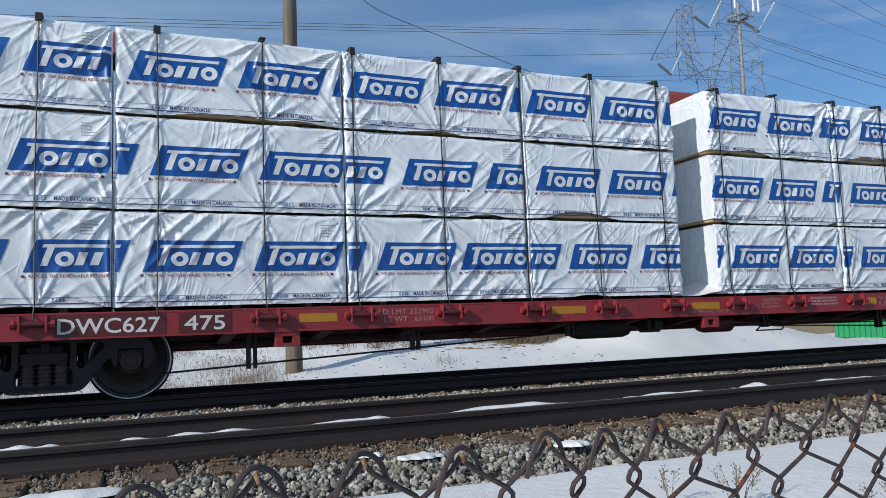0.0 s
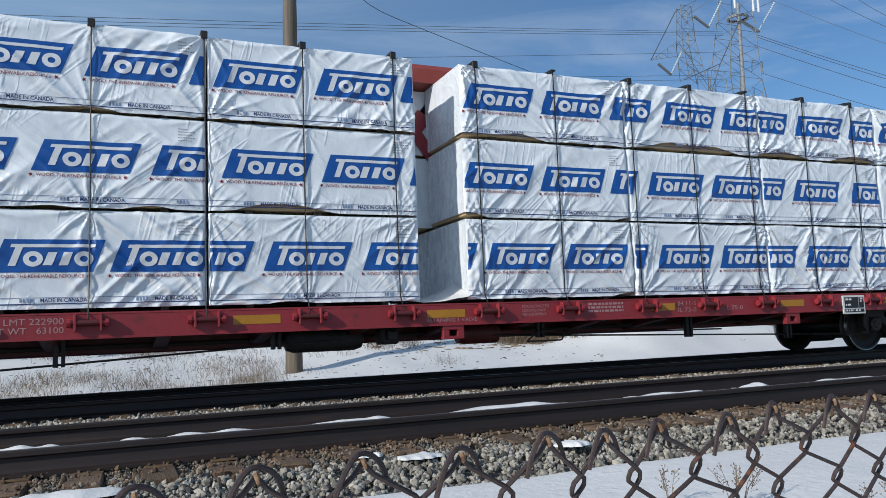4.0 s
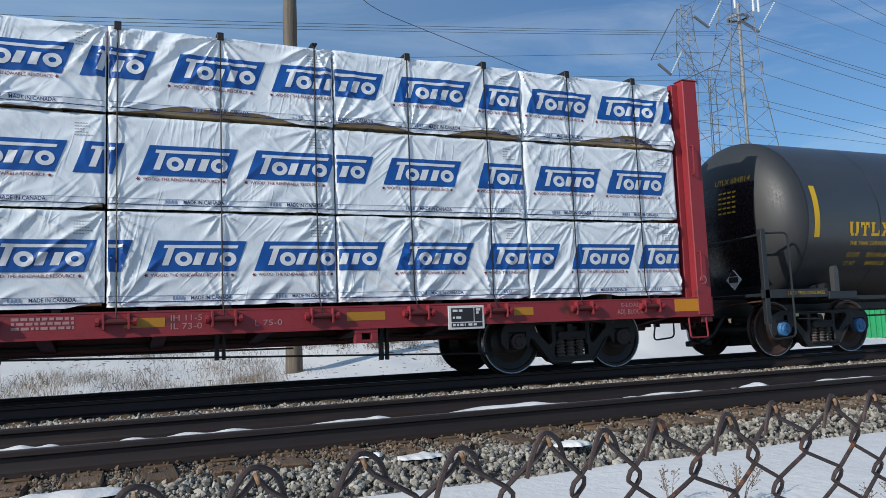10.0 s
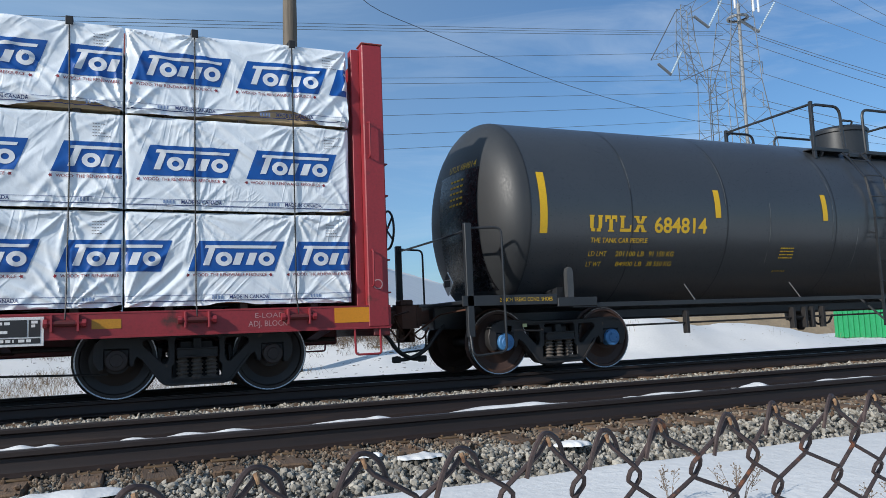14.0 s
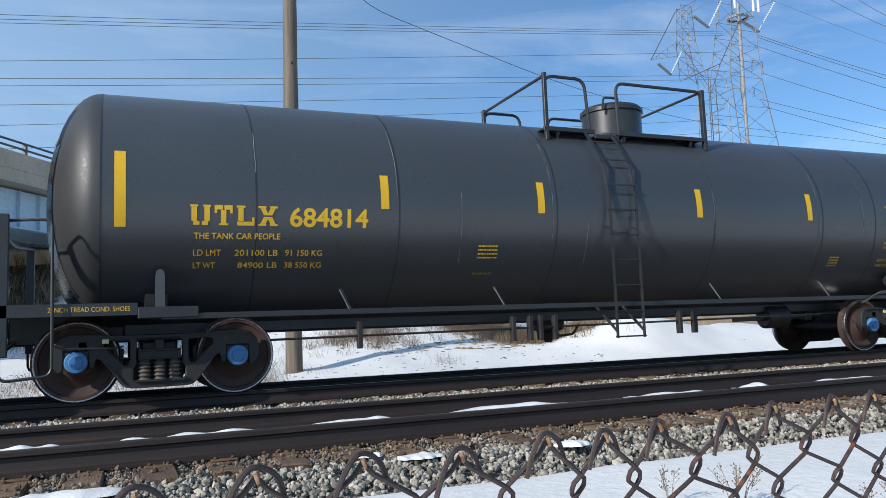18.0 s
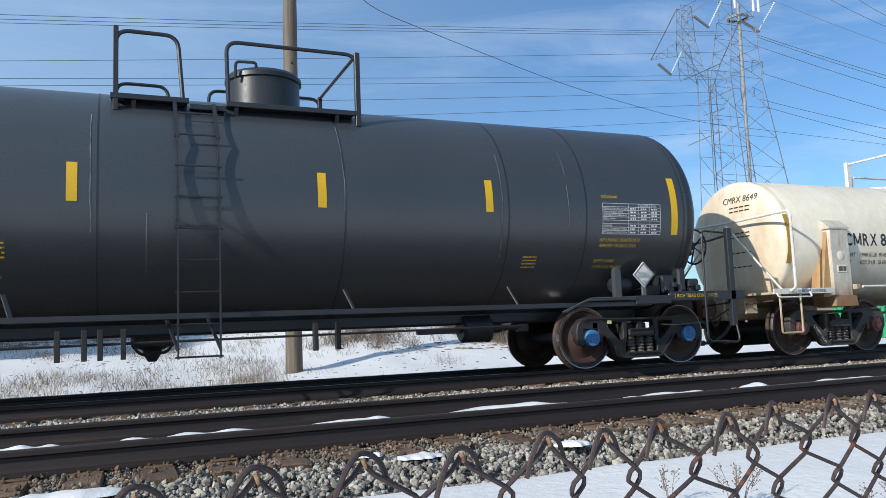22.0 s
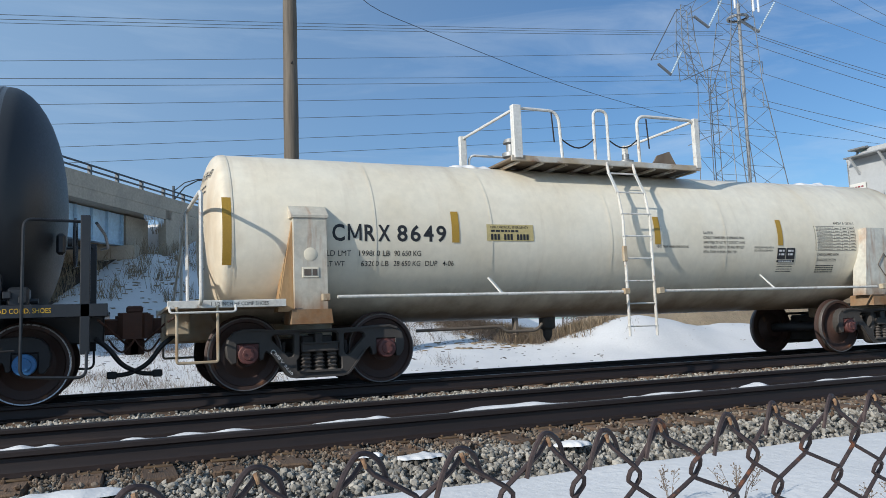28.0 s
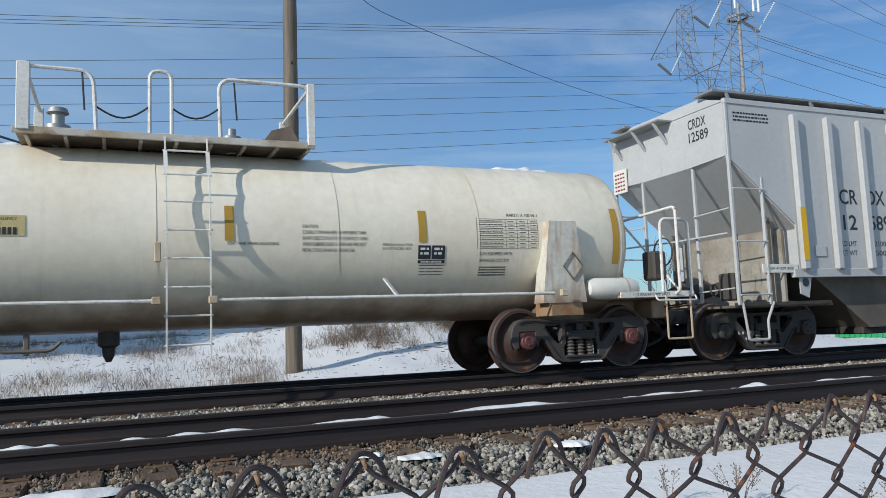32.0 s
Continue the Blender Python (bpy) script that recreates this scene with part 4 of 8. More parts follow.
def bundle(col, layer, far=False):
    x0, x1 = SEAMS[col]
    if far and col in "EFGH" and layer > 1:
        x0, x1 = x0 - 0.2, x1 - 0.2
    z0, z1 = LAYERS[layer]
    seed = ord(col) * 3 + layer + (50 if far else 0)
    rnd = random.Random(seed)
    s = 1 if far else -1
    ye, yi = 1.315, 0.02 if col == "E" else 0.11
    xc = (x0 + x1) / 2
    k = {3: 1.4, 2: 0.85, 1: 1.15}[layer]
    pulls = anchors(x0, x1, z0, z1, seed)
    pressed = [x for x in STRAPS if x0 < x < x1]
    ob = thing("lumber_bundle", (xc, 0, z0), "stack of lumber in creased white plastic wrap with blue print", "lumber bundle", "bundles on the flat car", rolls=True)
    part("lumber", Geo().box(x0 + 0.03, x1 - 0.03, min(s * (yi + 0.03), s * (ye - 0.055)), max(s * (yi + 0.03), s * (ye - 0.055)), z0 + 0.035, z1 - 0.03, 0.004), M_LUMBER, ob, "bare sawn boards")
    nx, nz = (150, 60) if not far else (26, 10)

    def face(x, z):
        e = min((x - x0), (x1 - x), (z1 - z)) / 0.05
        r = 0.0 if e >= 1 else 0.03 * (1 - max(e, 0)) ** 2
        d = folds(x, z, seed, pulls, k)
        near = min((abs(x - q) for q in pressed), default=1.0)
        if near < 0.06:
            d = min(d, 0.012 + 0.02 * near / 0.06)
        return s * (ye + d - r)

    lifted = LIFTED.get((col, layer)) if not far else None

    def hem(x):
        up = lifted[2] * math.exp(-((x - lifted[0]) / lifted[1]) ** 4) if lifted else 0.0
        return up + z0 + 0.004 + 0.16 * max(0, noise.noise((x * 1.1, seed * 2.1, 0)) - (0.05 if layer == 3 else 0.22)) + 0.006 * abs(noise.noise((x * 7, seed, 4)))
    g = Geo()
    v, f = [], []
    for i in range(nx + 1):
        x = x0 + (x1 - x0) * i / nx
        h = hem(x)
        for j in range(nz + 1):
            z = h + (z1 - h) * j / nz
            v.append((x, face(x, z), z))
    f = [(i * (nz + 1) + j, (i + 1) * (nz + 1) + j, (i + 1) * (nz + 1) + j + 1, i * (nz + 1) + j + 1) for i in range(nx) for j in range(nz)]
    g.add(v, f)
    # top and the two ends hang together with the face
    top = [(x0 + (x1 - x0) * i / nx, face(x0 + (x1 - x0) * i / nx, z1) * (1 - j / 3) + s * yi * j / 3, z1 + (0.01 * noise.noise((i * 0.2, j, seed)) if j else 0)) for i in range(nx + 1) for j in range(4)]
    g.add(top, [(i * 4 + j, (i + 1) * 4 + j, (i + 1) * 4 + j + 1, i * 4 + j + 1) for i in range(nx) for j in range(3)])
    for xe, sg in ((x0, -1), (x1, 1)):
        ne = 14
        v = []
        for i in range(ne + 1):
            for j in range(nz + 1):
                h = hem(xe)
                z = h + (z1 - h) * j / nz
                y = face(xe, z) * (1 - i / ne) + s * yi * i / ne
                b = 0 if i in (0,) or j == nz else 0.02 * noise.noise((y * 2, z * 2, seed)) + 0.008 * noise.noise((y * 7, z * 3, seed)) - 0.01
                v.append((xe + sg * b, y, z))
        g.add(v, [(i * (nz + 1) + j, (i + 1) * (nz + 1) + j, (i + 1) * (nz + 1) + j + 1, i * (nz + 1) + j + 1) for i in range(ne) for j in range(nz)])
    g.add([(x0, s * yi, z0 + 0.03), (x1, s * yi, z0 + 0.03), (x1, s * yi, z1), (x0, s * yi, z1)], [(0, 1, 2, 3)])
    part("wrap", g, M_WRAP, ob, smooth=80)
    # two dark bearers keep each layer off the one below
    for q in (0.18, 0.5, 0.82):
        x = x0 + (x1 - x0) * q
        part("bearer", Geo().box(x - 0.045, x + 0.045, min(s * yi, s * (ye - 0.03)), max(s * yi, s * (ye - 0.03)), z0 - 0.045 if layer == 1 else z0 - 0.02, z0 + 0.03, 0.003), M_BEARER, ob)

    def stuck(pts, faces, lift):
        out = []
        for x, z in pts:
            x = min(max(x, x0 + 0.012), x1 - 0.012)
            out.append((x, face(x, z) + s * lift, z))
        return out, faces

    def sheet(quads, lift, m, name, label="", nu=18, nv=6, under=None):
        """Slanted four-cornered prints that follow the creases."""
        gg = Geo()
        for (ax, az), (bx, bz), (cx, cz), (dx, dz) in quads:
            if max(ax, bx, cx, dx) < x0 + 0.02 or min(ax, bx, cx, dx) > x1 - 0.02:
                continue
            pts = []
            for i in range(nu + 1):
                u = i / nu
                for j in range(nv + 1):
                    w = j / nv
                    px = (ax * (1 - u) + bx * u) * (1 - w) + (dx * (1 - u) + cx * u) * w
                    pz = (az * (1 - u) + bz * u) * (1 - w) + (dz * (1 - u) + cz * u) * w
                    pts.append((px, pz))
            gg.add(*stuck(pts, [(i * (nv + 1) + j, (i + 1) * (nv + 1) + j, (i + 1) * (nv + 1) + j + 1, i * (nv + 1) + j + 1) for i in range(nu) for j in range(nv)], lift))
        return part(name, gg, m, under or ob, label, smooth=80) if gg.v else None

    if far:
        marks = [x0 + 0.3, x0 + 1.5]
    else:
        marks = LOGOS[col, layer]
    zb = z0 + 0.405
    H, W, SL = 0.36, 1.0, 0.128

    def slab(x, z, w, h):
        a = SL / H
        return ((x + a * z, zb + z), (x + w + a * z, zb + z), (x + w + a * (z + h), zb + z + h), (x + a * (z + h), zb + z + h))
    for lx in marks:
        bx = lx - SL
        panel = sheet([slab(bx, 0, W, H)], 0.006, M_BLUE, "printed_panel", "slanted blue panel with plain white shapes", 72, 26)
        if not panel:
            continue
        for q in (slab(bx + 0.09, 0.272, 0.83, 0.036), slab(bx + 0.14, 0.07, 0.072, 0.204), slab(bx + 0.475, 0.075, 0.09, 0.145), slab(bx + 0.63, 0.075, 0.09, 0.145)):
            sheet([q], 0.011, M_PRINT, "printed_block", "", 30 if q[1][0] - q[0][0] > 0.3 else 8, 8, panel)
        for cx in (bx + 0.355, bx + 0.855):
            pts, n = [], 26
            for r in (0.084, 0.060, 0.034):
                for q in range(n):
                    w = 2 * math.pi * q / n
                    pts.append((cx + SL / H * 0.145 + r * 1.15 * math.cos(w), zb + 0.145 + r * math.sin(w)))
            if x0 + 0.1 < cx < x1 - 0.1:
                gg = Geo().add(*stuck(pts, [(k * n + q, k * n + (q + 1) % n, (k + 1) * n + (q + 1) % n, (k + 1) * n + q) for k in (0, 1) for q in range(n)], 0.012))
                part("printed_ring", gg, M_PRINT, panel, smooth=80)
        if not far:
            v, f = letters("WOOD: THE RENEWABLE RESOURCE", 0.038, 0.86, 0.006)
            keep = [(x + bx + 0.05, z + zb - 0.06) for x, z in v]
            if x0 < bx + 0.4 < x1:
                part("slogan_print", Geo().add(*stuck(keep, f, 0.008)), M_REDPRINT, ob)
                for ex in (bx - 0.0, bx + 0.955):
                    gg = Geo().add(*stuck([(ex + 0.025 * math.cos(a) * (1 if i % 2 else 0.5), zb - 0.045 + 0.025 * math.sin(a) * (1 if i % 2 else 0.5)) for i, a in enumerate(q * math.pi / 5 for q in range(10))], [tuple(range(10))], 0.008))
                    part("leaf_print", gg, M_REDPRINT, ob)
    if far:
        return ob
    # band of print along the hem
    sheet([((x0, z0 + 0.125), (x1, z0 + 0.125), (x1, z0 + 0.130), (x0, z0 + 0.130))], 0.007, M_HEMBLUE, "hem_line", "", 150, 1)
    sheet([((x0, z0 + 0.055), (x1, z0 + 0.055), (x1, z0 + 0.065), (x0, z0 + 0.065))], 0.007, M_NAVY, "hem_line", "", 150, 1)
    gg, g2 = Geo(), Geo()
    v, f = letters("MADE IN CANADA", 0.046, 0.46, 0.012)
    for lx in marks:
        tx = lx + 0.35 + rnd.uniform(-0.02, 0.02)
        if x0 + 0.03 < tx and tx + 0.47 < x1:
            part("hem_print", Geo().add(*stuck([(x + tx, z + z0 + 0.078) for x, z in v], f, 0.008)), M_NAVY, ob)
        for q in range(4):
            a = tx - 0.2 + q * 0.035
            if x0 + 0.05 < a < x1 - 0.1:
                g2.add(*stuck([(a, z0 + 0.078), (a + 0.02, z0 + 0.078), (a + 0.02, z0 + 0.12), (a, z0 + 0.12)], [(0, 1, 2, 3)], 0.006))
    if g2.v:
        tagged(part("hem_mark", g2, M_PALEBLUE, ob), kind="stuff")
    # grey shipping notes near the upper corner
    gg = Geo()
    for q in range(5):
        a = x1 - 0.32
        w = rnd.uniform(0.1, 0.25)
        z = z1 - 0.13 - q * 0.035
        while w > 0.03:
            gg.add(*stuck([(a, z), (a + 0.02, z), (a + 0.02, z + 0.009), (a, z + 0.009)], [(0, 1, 2, 3)], 0.006))
            a, w = a + 0.028, w - 0.028
    tagged(part("shipping_note", gg, M_NOTE, ob), kind="stuff")
    return ob


def deck_snow():
    g, n, m = Geo(), 16, 14
    for i in range(n + 1):
        for j in range(m + 1):
            u, w = i / n, j / m
            x, y = 7.97 + 0.68 * u, -1.36 + 2.6 * w
            h = (0.06 + 0.2 * u * u) * (math.sin(math.pi * min(w * 1.6 + 0.05, 1)) ** 0.5 if w < 0.6 else 0.9 * (1 - w)) * (1 + 0.5 * noise.noise((x * 3, y * 3, 2)))
            g.v.append((x, y, 1.004 + max(0.0, h)))
    g.f = [(i * (m + 1) + j, (i + 1) * (m + 1) + j, (i + 1) * (m + 1) + j + 1, i * (m + 1) + j + 1) for i in range(n) for j in range(m)]
    solid("snow_drift", g, M_SNOW, "snow drift on the flat car deck", "snow", at=(8.3, 0, 1.0), rolls=True, smooth=60)


def tie_down(x, i):
    ob = thing("tie_down_cable", (x, 0, 1.0), "black cable with corner guard over wrapped lumber", "cable", "tie-down cables", rolls=True)
    rnd = random.Random(i)
    d = rnd.uniform(-0.02, 0.02)
    for s in (-1, 1):
        p = [(x, s * 0.36, 4.42), (x, s * 1.26, 4.385), (x, s * 1.335, 4.36), (x, s * 1.338, 4.25), (x + d, s * 1.34, 2.6), (x, s * 1.345, 1.12), (x, s * 1.465, 0.93)]
        part("cable", Geo().tube(p, 0.0085, 6), M_STRAP, ob)
        lo, hi = sorted((s * 1.20, s * 1.362))
        g = Geo().box(x - 0.04, x + 0.04, lo, hi, 4.345, 4.372, 0.008)
        lo, hi = sorted((s * 1.345, s * 1.362))
        if i not in (3, 10, 13):
            g.box(x - 0.04, x + 0.04, lo, hi, 4.27, 4.36, 0.006)
        part("corner_guard", g, M_PAD, ob)


# ---- tank cars ----
def dish(q, head, p):
    """How far a head stands back from its crown at a share q of its radius."""
    return head * (1 - math.sqrt(max(0.0, 1 - min(q, 1.0) ** p)))


def drum(x0, x1, zc, r, head, p=2.0, n=72):
    """Closed drum with dished heads along x."""
    qs = [0.0, 0.15, 0.3, 0.45, 0.58, 0.7, 0.8, 0.88, 0.94, 0.975, 0.993, 1.0]
    prof = [(r * q, x0 + dish(q, head, p)) for q in qs]
    prof += [(r, x0 + head + (x1 - x0 - 2 * head) * k / 8) for k in range(1, 8)]
    prof += [(r * q, x1 - dish(q, head, p)) for q in reversed(qs)]
    return Geo().lathe(prof, (0, 0, zc), "x", n)


def ring(x, zc, r, w=0.02, t=0.004, n=72, a0=0.0, a1=2 * math.pi):
    g = Geo()
    v = []
    for i in range(n + 1):
        a = a0 + (a1 - a0) * i / n
        for dx in (-w / 2, w / 2):
            v.append((x + dx, -(r + t) * math.cos(a), zc + (r + t) * math.sin(a)))
    g.add(v, [(2 * i, 2 * i + 1, 2 * i + 3, 2 * i + 2) for i in range(n)])
    return g


def ladder(car, x0, x1, pts, rungs, m, r=0.02):
    """Two stiles along (y, z) points and rungs at (y, z) places, each a part."""
    for x in (x0, x1):
        g = Geo()
        for a, b in zip(pts, pts[1:]):
            g.beam((x, *a), (x, *b), 0.045, 0.018)
        part("ladder_stile", g, m, car)
    for y, z in rungs:
        part("ladder_rung", Geo().tube([(x0 - 0.03, y, z), (x1 + 0.03, y, z)], 0.012, 6), m, car)


HANGERS = (25.1, 27.4, 27.68, 27.85, 28.1, 30.4, 30.7)


# broad stencil letters as strokes: left, right, bottom, top, and the shift of the upper end, in shares of the letter
STENCIL = {"U": ((0, 0.30, 0.2, 1, 0), (0.70, 1, 0.2, 1, 0), (0.10, 0.44, 0, 0.2, 0), (0.56, 0.90, 0, 0.2, 0), (-0.06, 0.36, 0.9, 1, 0), (0.64, 1.06, 0.9, 1, 0)),
           "T": ((0.35, 0.65, 0, 0.76, 0), (0, 0.46, 0.78, 1, 0), (0.54, 1, 0.78, 1, 0), (0, 0.14, 0.6, 0.78, 0), (0.86, 1, 0.6, 0.78, 0), (0.24, 0.76, 0, 0.1, 0)),
           "L": ((0.06, 0.36, 0.24, 1, 0), (0, 0.98, 0, 0.2, 0), (0.84, 0.98, 0.2, 0.42, 0), (-0.04, 0.46, 0.9, 1, 0)),
           "X": ((0.0, 0.30, 0.0, 0.46, 0.26), (0.70, 1.0, 0.0, 0.46, -0.26), (0.26, 0.56, 0.54, 1.0, -0.26), (0.44, 0.74, 0.54, 1.0, 0.26), (-0.06, 0.40, 0, 0.1, 0), (0.60, 1.06, 0, 0.1, 0), (-0.06, 0.40, 0.9, 1, 0), (0.60, 1.06, 0.9, 1, 0)),
           "M": ((0, 0.17, 0, 1, 0), (0.83, 1, 0, 1, 0), (0.405, 0.555, 0.15, 1, -0.40), (0.445, 0.595, 0.15, 1, 0.40))}


def stencil(geo, text, x, z, height, width, step, wrap, lift=0.0045):
    """Letters of straight strokes that hug a lying drum."""
    zc, r = wrap
    a0 = math.asin((z - zc) / r)
    geo.cuts.append((len(geo.v), len(geo.f)))
    for i, ch in enumerate(text):
        for k, (l, h, b, t, shift) in enumerate(STENCIL[ch]):
            v = []
            for j in range(5):
                q = b + (t - b) * j / 4
                a = a0 + height * q / r
                up = r + lift + 0.0007 * k
                for u in (l, h):
                    v.append((x + i * step + (u + shift * j / 4) * width, -up * math.cos(a), zc + up * math.sin(a)))
            geo.add(v, [(2 * j, 2 * j + 1, 2 * j + 3, 2 * j + 2) for j in range(4)])
    return geo


def black_tank():
    zc, r = 2.33, 1.50
    x0, x1 = 21.33, 36.62
    wrap = (zc, r)
    car = thing("tank_car", (29.0, 0, 0), "long black tank car with yellow lettering and tape", "tank car", rolls=True)
    full = drum(x0, x1, zc, r, 0.62)
    ends, n = 11, 72
    for name, lo, hi, m in (("tank_head", 0, ends, M_BLACKHEAD), ("tank", ends, ends + 8, M_BLACKTANK), ("tank_head", ends + 8, ends * 2 + 8, M_BLACKHEAD)):
        g = Geo()
        g.v, g.f = full.v[lo * n:(hi + 1) * n], [(i * n + j, i * n + (j + 1) % n, (i + 1) * n + (j + 1) % n, (i + 1) * n + j) for i in range(hi - lo) for j in range(n)]
        part(name, g, m, car, "satin black steel shell" if m is M_BLACKTANK else "dusty black dished tank head", smooth=50)
    for x in (21.96, 23.66, 25.47, 27.82, 30.65, 32.95, 34.2, 35.94):
        part("weld_seam", ring(x, zc, r, 0.016, 0.004), M_BLACK, car)
    # pale scuffs that run down the shell
    g = Geo()
    rnd = random.Random(4)
    for x, a0, a1 in ((25.44, 0.05, 0.75), (26.35, -0.55, 0.1), (27.75, -0.3, 0.7), (28.33, -0.65, -0.15), (30.64, -0.1, 0.78), (23.66, 0.2, 0.6), (32.85, -0.5, 0.5), (33.9, -0.2, 0.6)):
        gg = ring(x, zc, r, 0.010, 0.0055, 24, a0, a1)
        k = len(g.v)
        g.add([(px + 0.012 * noise.noise((px * 3, pz * 3, 1)), py, pz) for px, py, pz in gg.v], gg.f)
    part("scuff_line", g, M_SCUFF, car, "pale scuff lines")
    for x, z0, z1, w in ((22.10, 1.95, 2.82, 0.12), (25.22, 2.22, 2.66, 0.11), (27.51, 2.22, 2.66, 0.11), (30.30, 2.22, 2.66, 0.11), (32.60, 2.22, 2.66, 0.11), (35.70, 1.95, 2.82, 0.12)):
        part("reflector_tape", patch(Geo(), x, x + w, z0, z1, wrap=wrap, lift=0.004, n=10), M_YELLOW, car, "yellow reflective tape")
        g = patch(Geo(), x, x + w, z0, z1, wrap=wrap, lift=0.006, n=10)
        g.v = [(a, -b, c) for a, b, c in g.v]
        part("reflector_tape", g, M_YELLOW, car, "yellow reflective tape")
    g = stencil(Geo(), "UTLX", 22.92, 1.985, 0.235, 0.205, 0.258, wrap)
    write(g, "684814", 24.06, 0, 1.985, 0.235, 0.99, 0.022, wrap)
    write(g, "THE TANK CAR PEOPLE", 22.95, 0, 1.83, 0.075, 1.0, 0.01, wrap)
    write(g, "LD LMT", 22.95, 0, 1.64, 0.08, 0.31, 0.005, wrap)
    write(g, "201100 LB", 23.42, 0, 1.64, 0.08, 0.51, 0.005, wrap)
    write(g, "91 150 KG", 24.02, 0, 1.64, 0.08, 0.46, 0.005, wrap)
    write(g, "LT WT", 22.95, 0, 1.50, 0.08, 0.25, 0.005, wrap)
    write(g, "84900 LB", 23.46, 0, 1.50, 0.08, 0.47, 0.005, wrap)
    write(g, "38 550 KG", 24.02, 0, 1.50, 0.08, 0.46, 0.005, wrap)
    for i in range(4):
        bars(g, 26.62, 1.76 - 0.05 * i, 0.3, 0.018, wrap=wrap, seed=i)
        bars(g, 33.22, 1.62 - 0.045 * i, 0.22, 0.016, wrap=wrap, seed=i + 9)
    write(g, "BOT OPR VALVE", 26.60, 0, 1.40, 0.035, 0.28, 0.0, wrap)
    write(g, "DOT 117J100W", 34.46, 0, 2.47, 0.04, 0.28, 0.0, wrap)
    write(g, "INT LINING : PLASITE 9573", 34.44, 0, 1.845, 0.05, 0.7, 0.0, wrap)
    write(g, "APPLIED : 07-2019 UTLA", 34.44, 0, 1.765, 0.05, 0.65, 0.0, wrap)
    write(g, "EMPTY LOAD", 34.40, 0, 1.555, 0.05, 0.35, 0.0, wrap)
    write(g, "1/4 IN. ADJ. BLOCK", 34.40, 0, 1.475, 0.05, 0.52, 0.0, wrap)
    part("lettering", g, M_YLETTER, car, "yellow stencilled letters")
    # qualification table: white grid with rows of small writing
    g = Geo()
    for i in range(10):
        z = 1.95 + 0.049 * i
        patch(g, 34.47, 35.50, z, z + 0.006, wrap=wrap, n=1)
    for x in (34.47, 34.92, 35.10, 35.30, 35.495):
        patch(g, x, x + 0.006, 1.95, 2.396, wrap=wrap, n=6)
    for i, t in enumerate(("STUB SILL INSPECTION", "88.B.2 INSPECTION", "LINING", "", "PRD. MAIN", "SERVICE EQUIPMENT", "THICKNESS TEST", "TANK QUALIFICATION", "")):
        z = 1.962 + 0.049 * i
        if t:
            write(g, t, 34.485, 0, z, 0.028, min(0.42, 0.024 * len(t)), 0.0, wrap)
            for x in (34.95, 35.14, 35.33):
                bars(g, x, z + 0.003, 0.1, 0.022, wrap=wrap, seed=i)
    write(g, "QUALIFIED", 35.13, 0, 2.355, 0.028, 0.15, 0.0, wrap)
    write(g, "DUE", 35.34, 0, 2.355, 0.028, 0.08, 0.0, wrap)
    part("data_table", g, M_LETTER, car, "white table of small writing")
    # dark panel and writing on the head that faces backwards along the train
    g = Geo()

    def head_x(y, z):
        q = min(0.995, math.hypot(y, z - zc) / r)
        return x0 + dish(q, 0.62, 2.0) - 0.008
    for j in range(13):
        z = 1.2 + j * 0.15
        for i in range(9):
            y = -0.85 + i * 0.14
            g.v.append((head_x(y, z), y, z))
    g.f += [(j * 9 + i, j * 9 + i + 1, (j + 1) * 9 + i + 1, (j + 1) * 9 + i) for j in range(12) for i in range(8)]
    part("head_panel", g, M_GLOSSBLACK, car, "darker repainted panel")
    g = Geo()
    for t, yy, zz, hh, ll in (("UTLX 684814", -0.05, 3.02, 0.10, 0.72), ):
        v, f = letters(t, hh, ll)
        g.add([(head_x(yy - a, zz + c) - 0.006, yy - a, zz + c) for a, c in v], f)
    for i in range(5):
        zz = 2.85 - 0.09 * i
        for q in range(4):
            ya = -0.15 - 0.1 * q
            g.add([(head_x(ya, zz) - 0.006, ya, zz), (head_x(ya - 0.07, zz) - 0.006, ya - 0.07, zz), (head_x(ya - 0.07, zz + 0.03) - 0.006, ya - 0.07, zz + 0.03), (head_x(ya, zz + 0.03) - 0.006, ya, zz + 0.03)], [(0, 1, 2, 3)])
    part("lettering", g, M_YLETTER, car)
    # bottom sill pipe, hangers, braces
    for s in (-1, 1):
        part("side_rail", Geo().box(22.6, 35.3, min(s * 1.37, s * 1.42), max(s * 1.37, s * 1.42), 0.90, 0.97, 0.006), M_BLACK, car)
        for x in (24.83, 27.0, 30.77, 33.10):
            p = [(x - 0.10, s * 1.25, 1.22), (x, s * 1.39, 0.93)]
            part("rail_bracket", Geo().beam(p[0], p[1], 0.05, 0.012), M_SCUFF2, car)
    part("drain_skid", Geo().box(22.2, 35.8, -0.35, 0.35, 0.72, 0.90, 0.03), M_BLACK, car)
    for xa, w in ((21.0, 1), (37.0, -1)):
        lo, hi = sorted((xa - 0.05 * w, xa + 2.4 * w))
        part("stub_sill", Geo().box(lo, hi, -0.26, 0.26, 0.66, 1.02, 0.02), M_BLACK, car)
        lo, hi = sorted((xa - 0.1 * w, xa + 1.35 * w))
        part("end_platform", Geo().box(lo, hi, -1.4, 1.4, 0.99, 1.04, 0.006).box(lo, hi, -1.42, -1.39, 0.96, 1.10, 0.004).box(lo, hi, 1.39, 1.42, 0.96, 1.10, 0.004), M_BLACK, car)
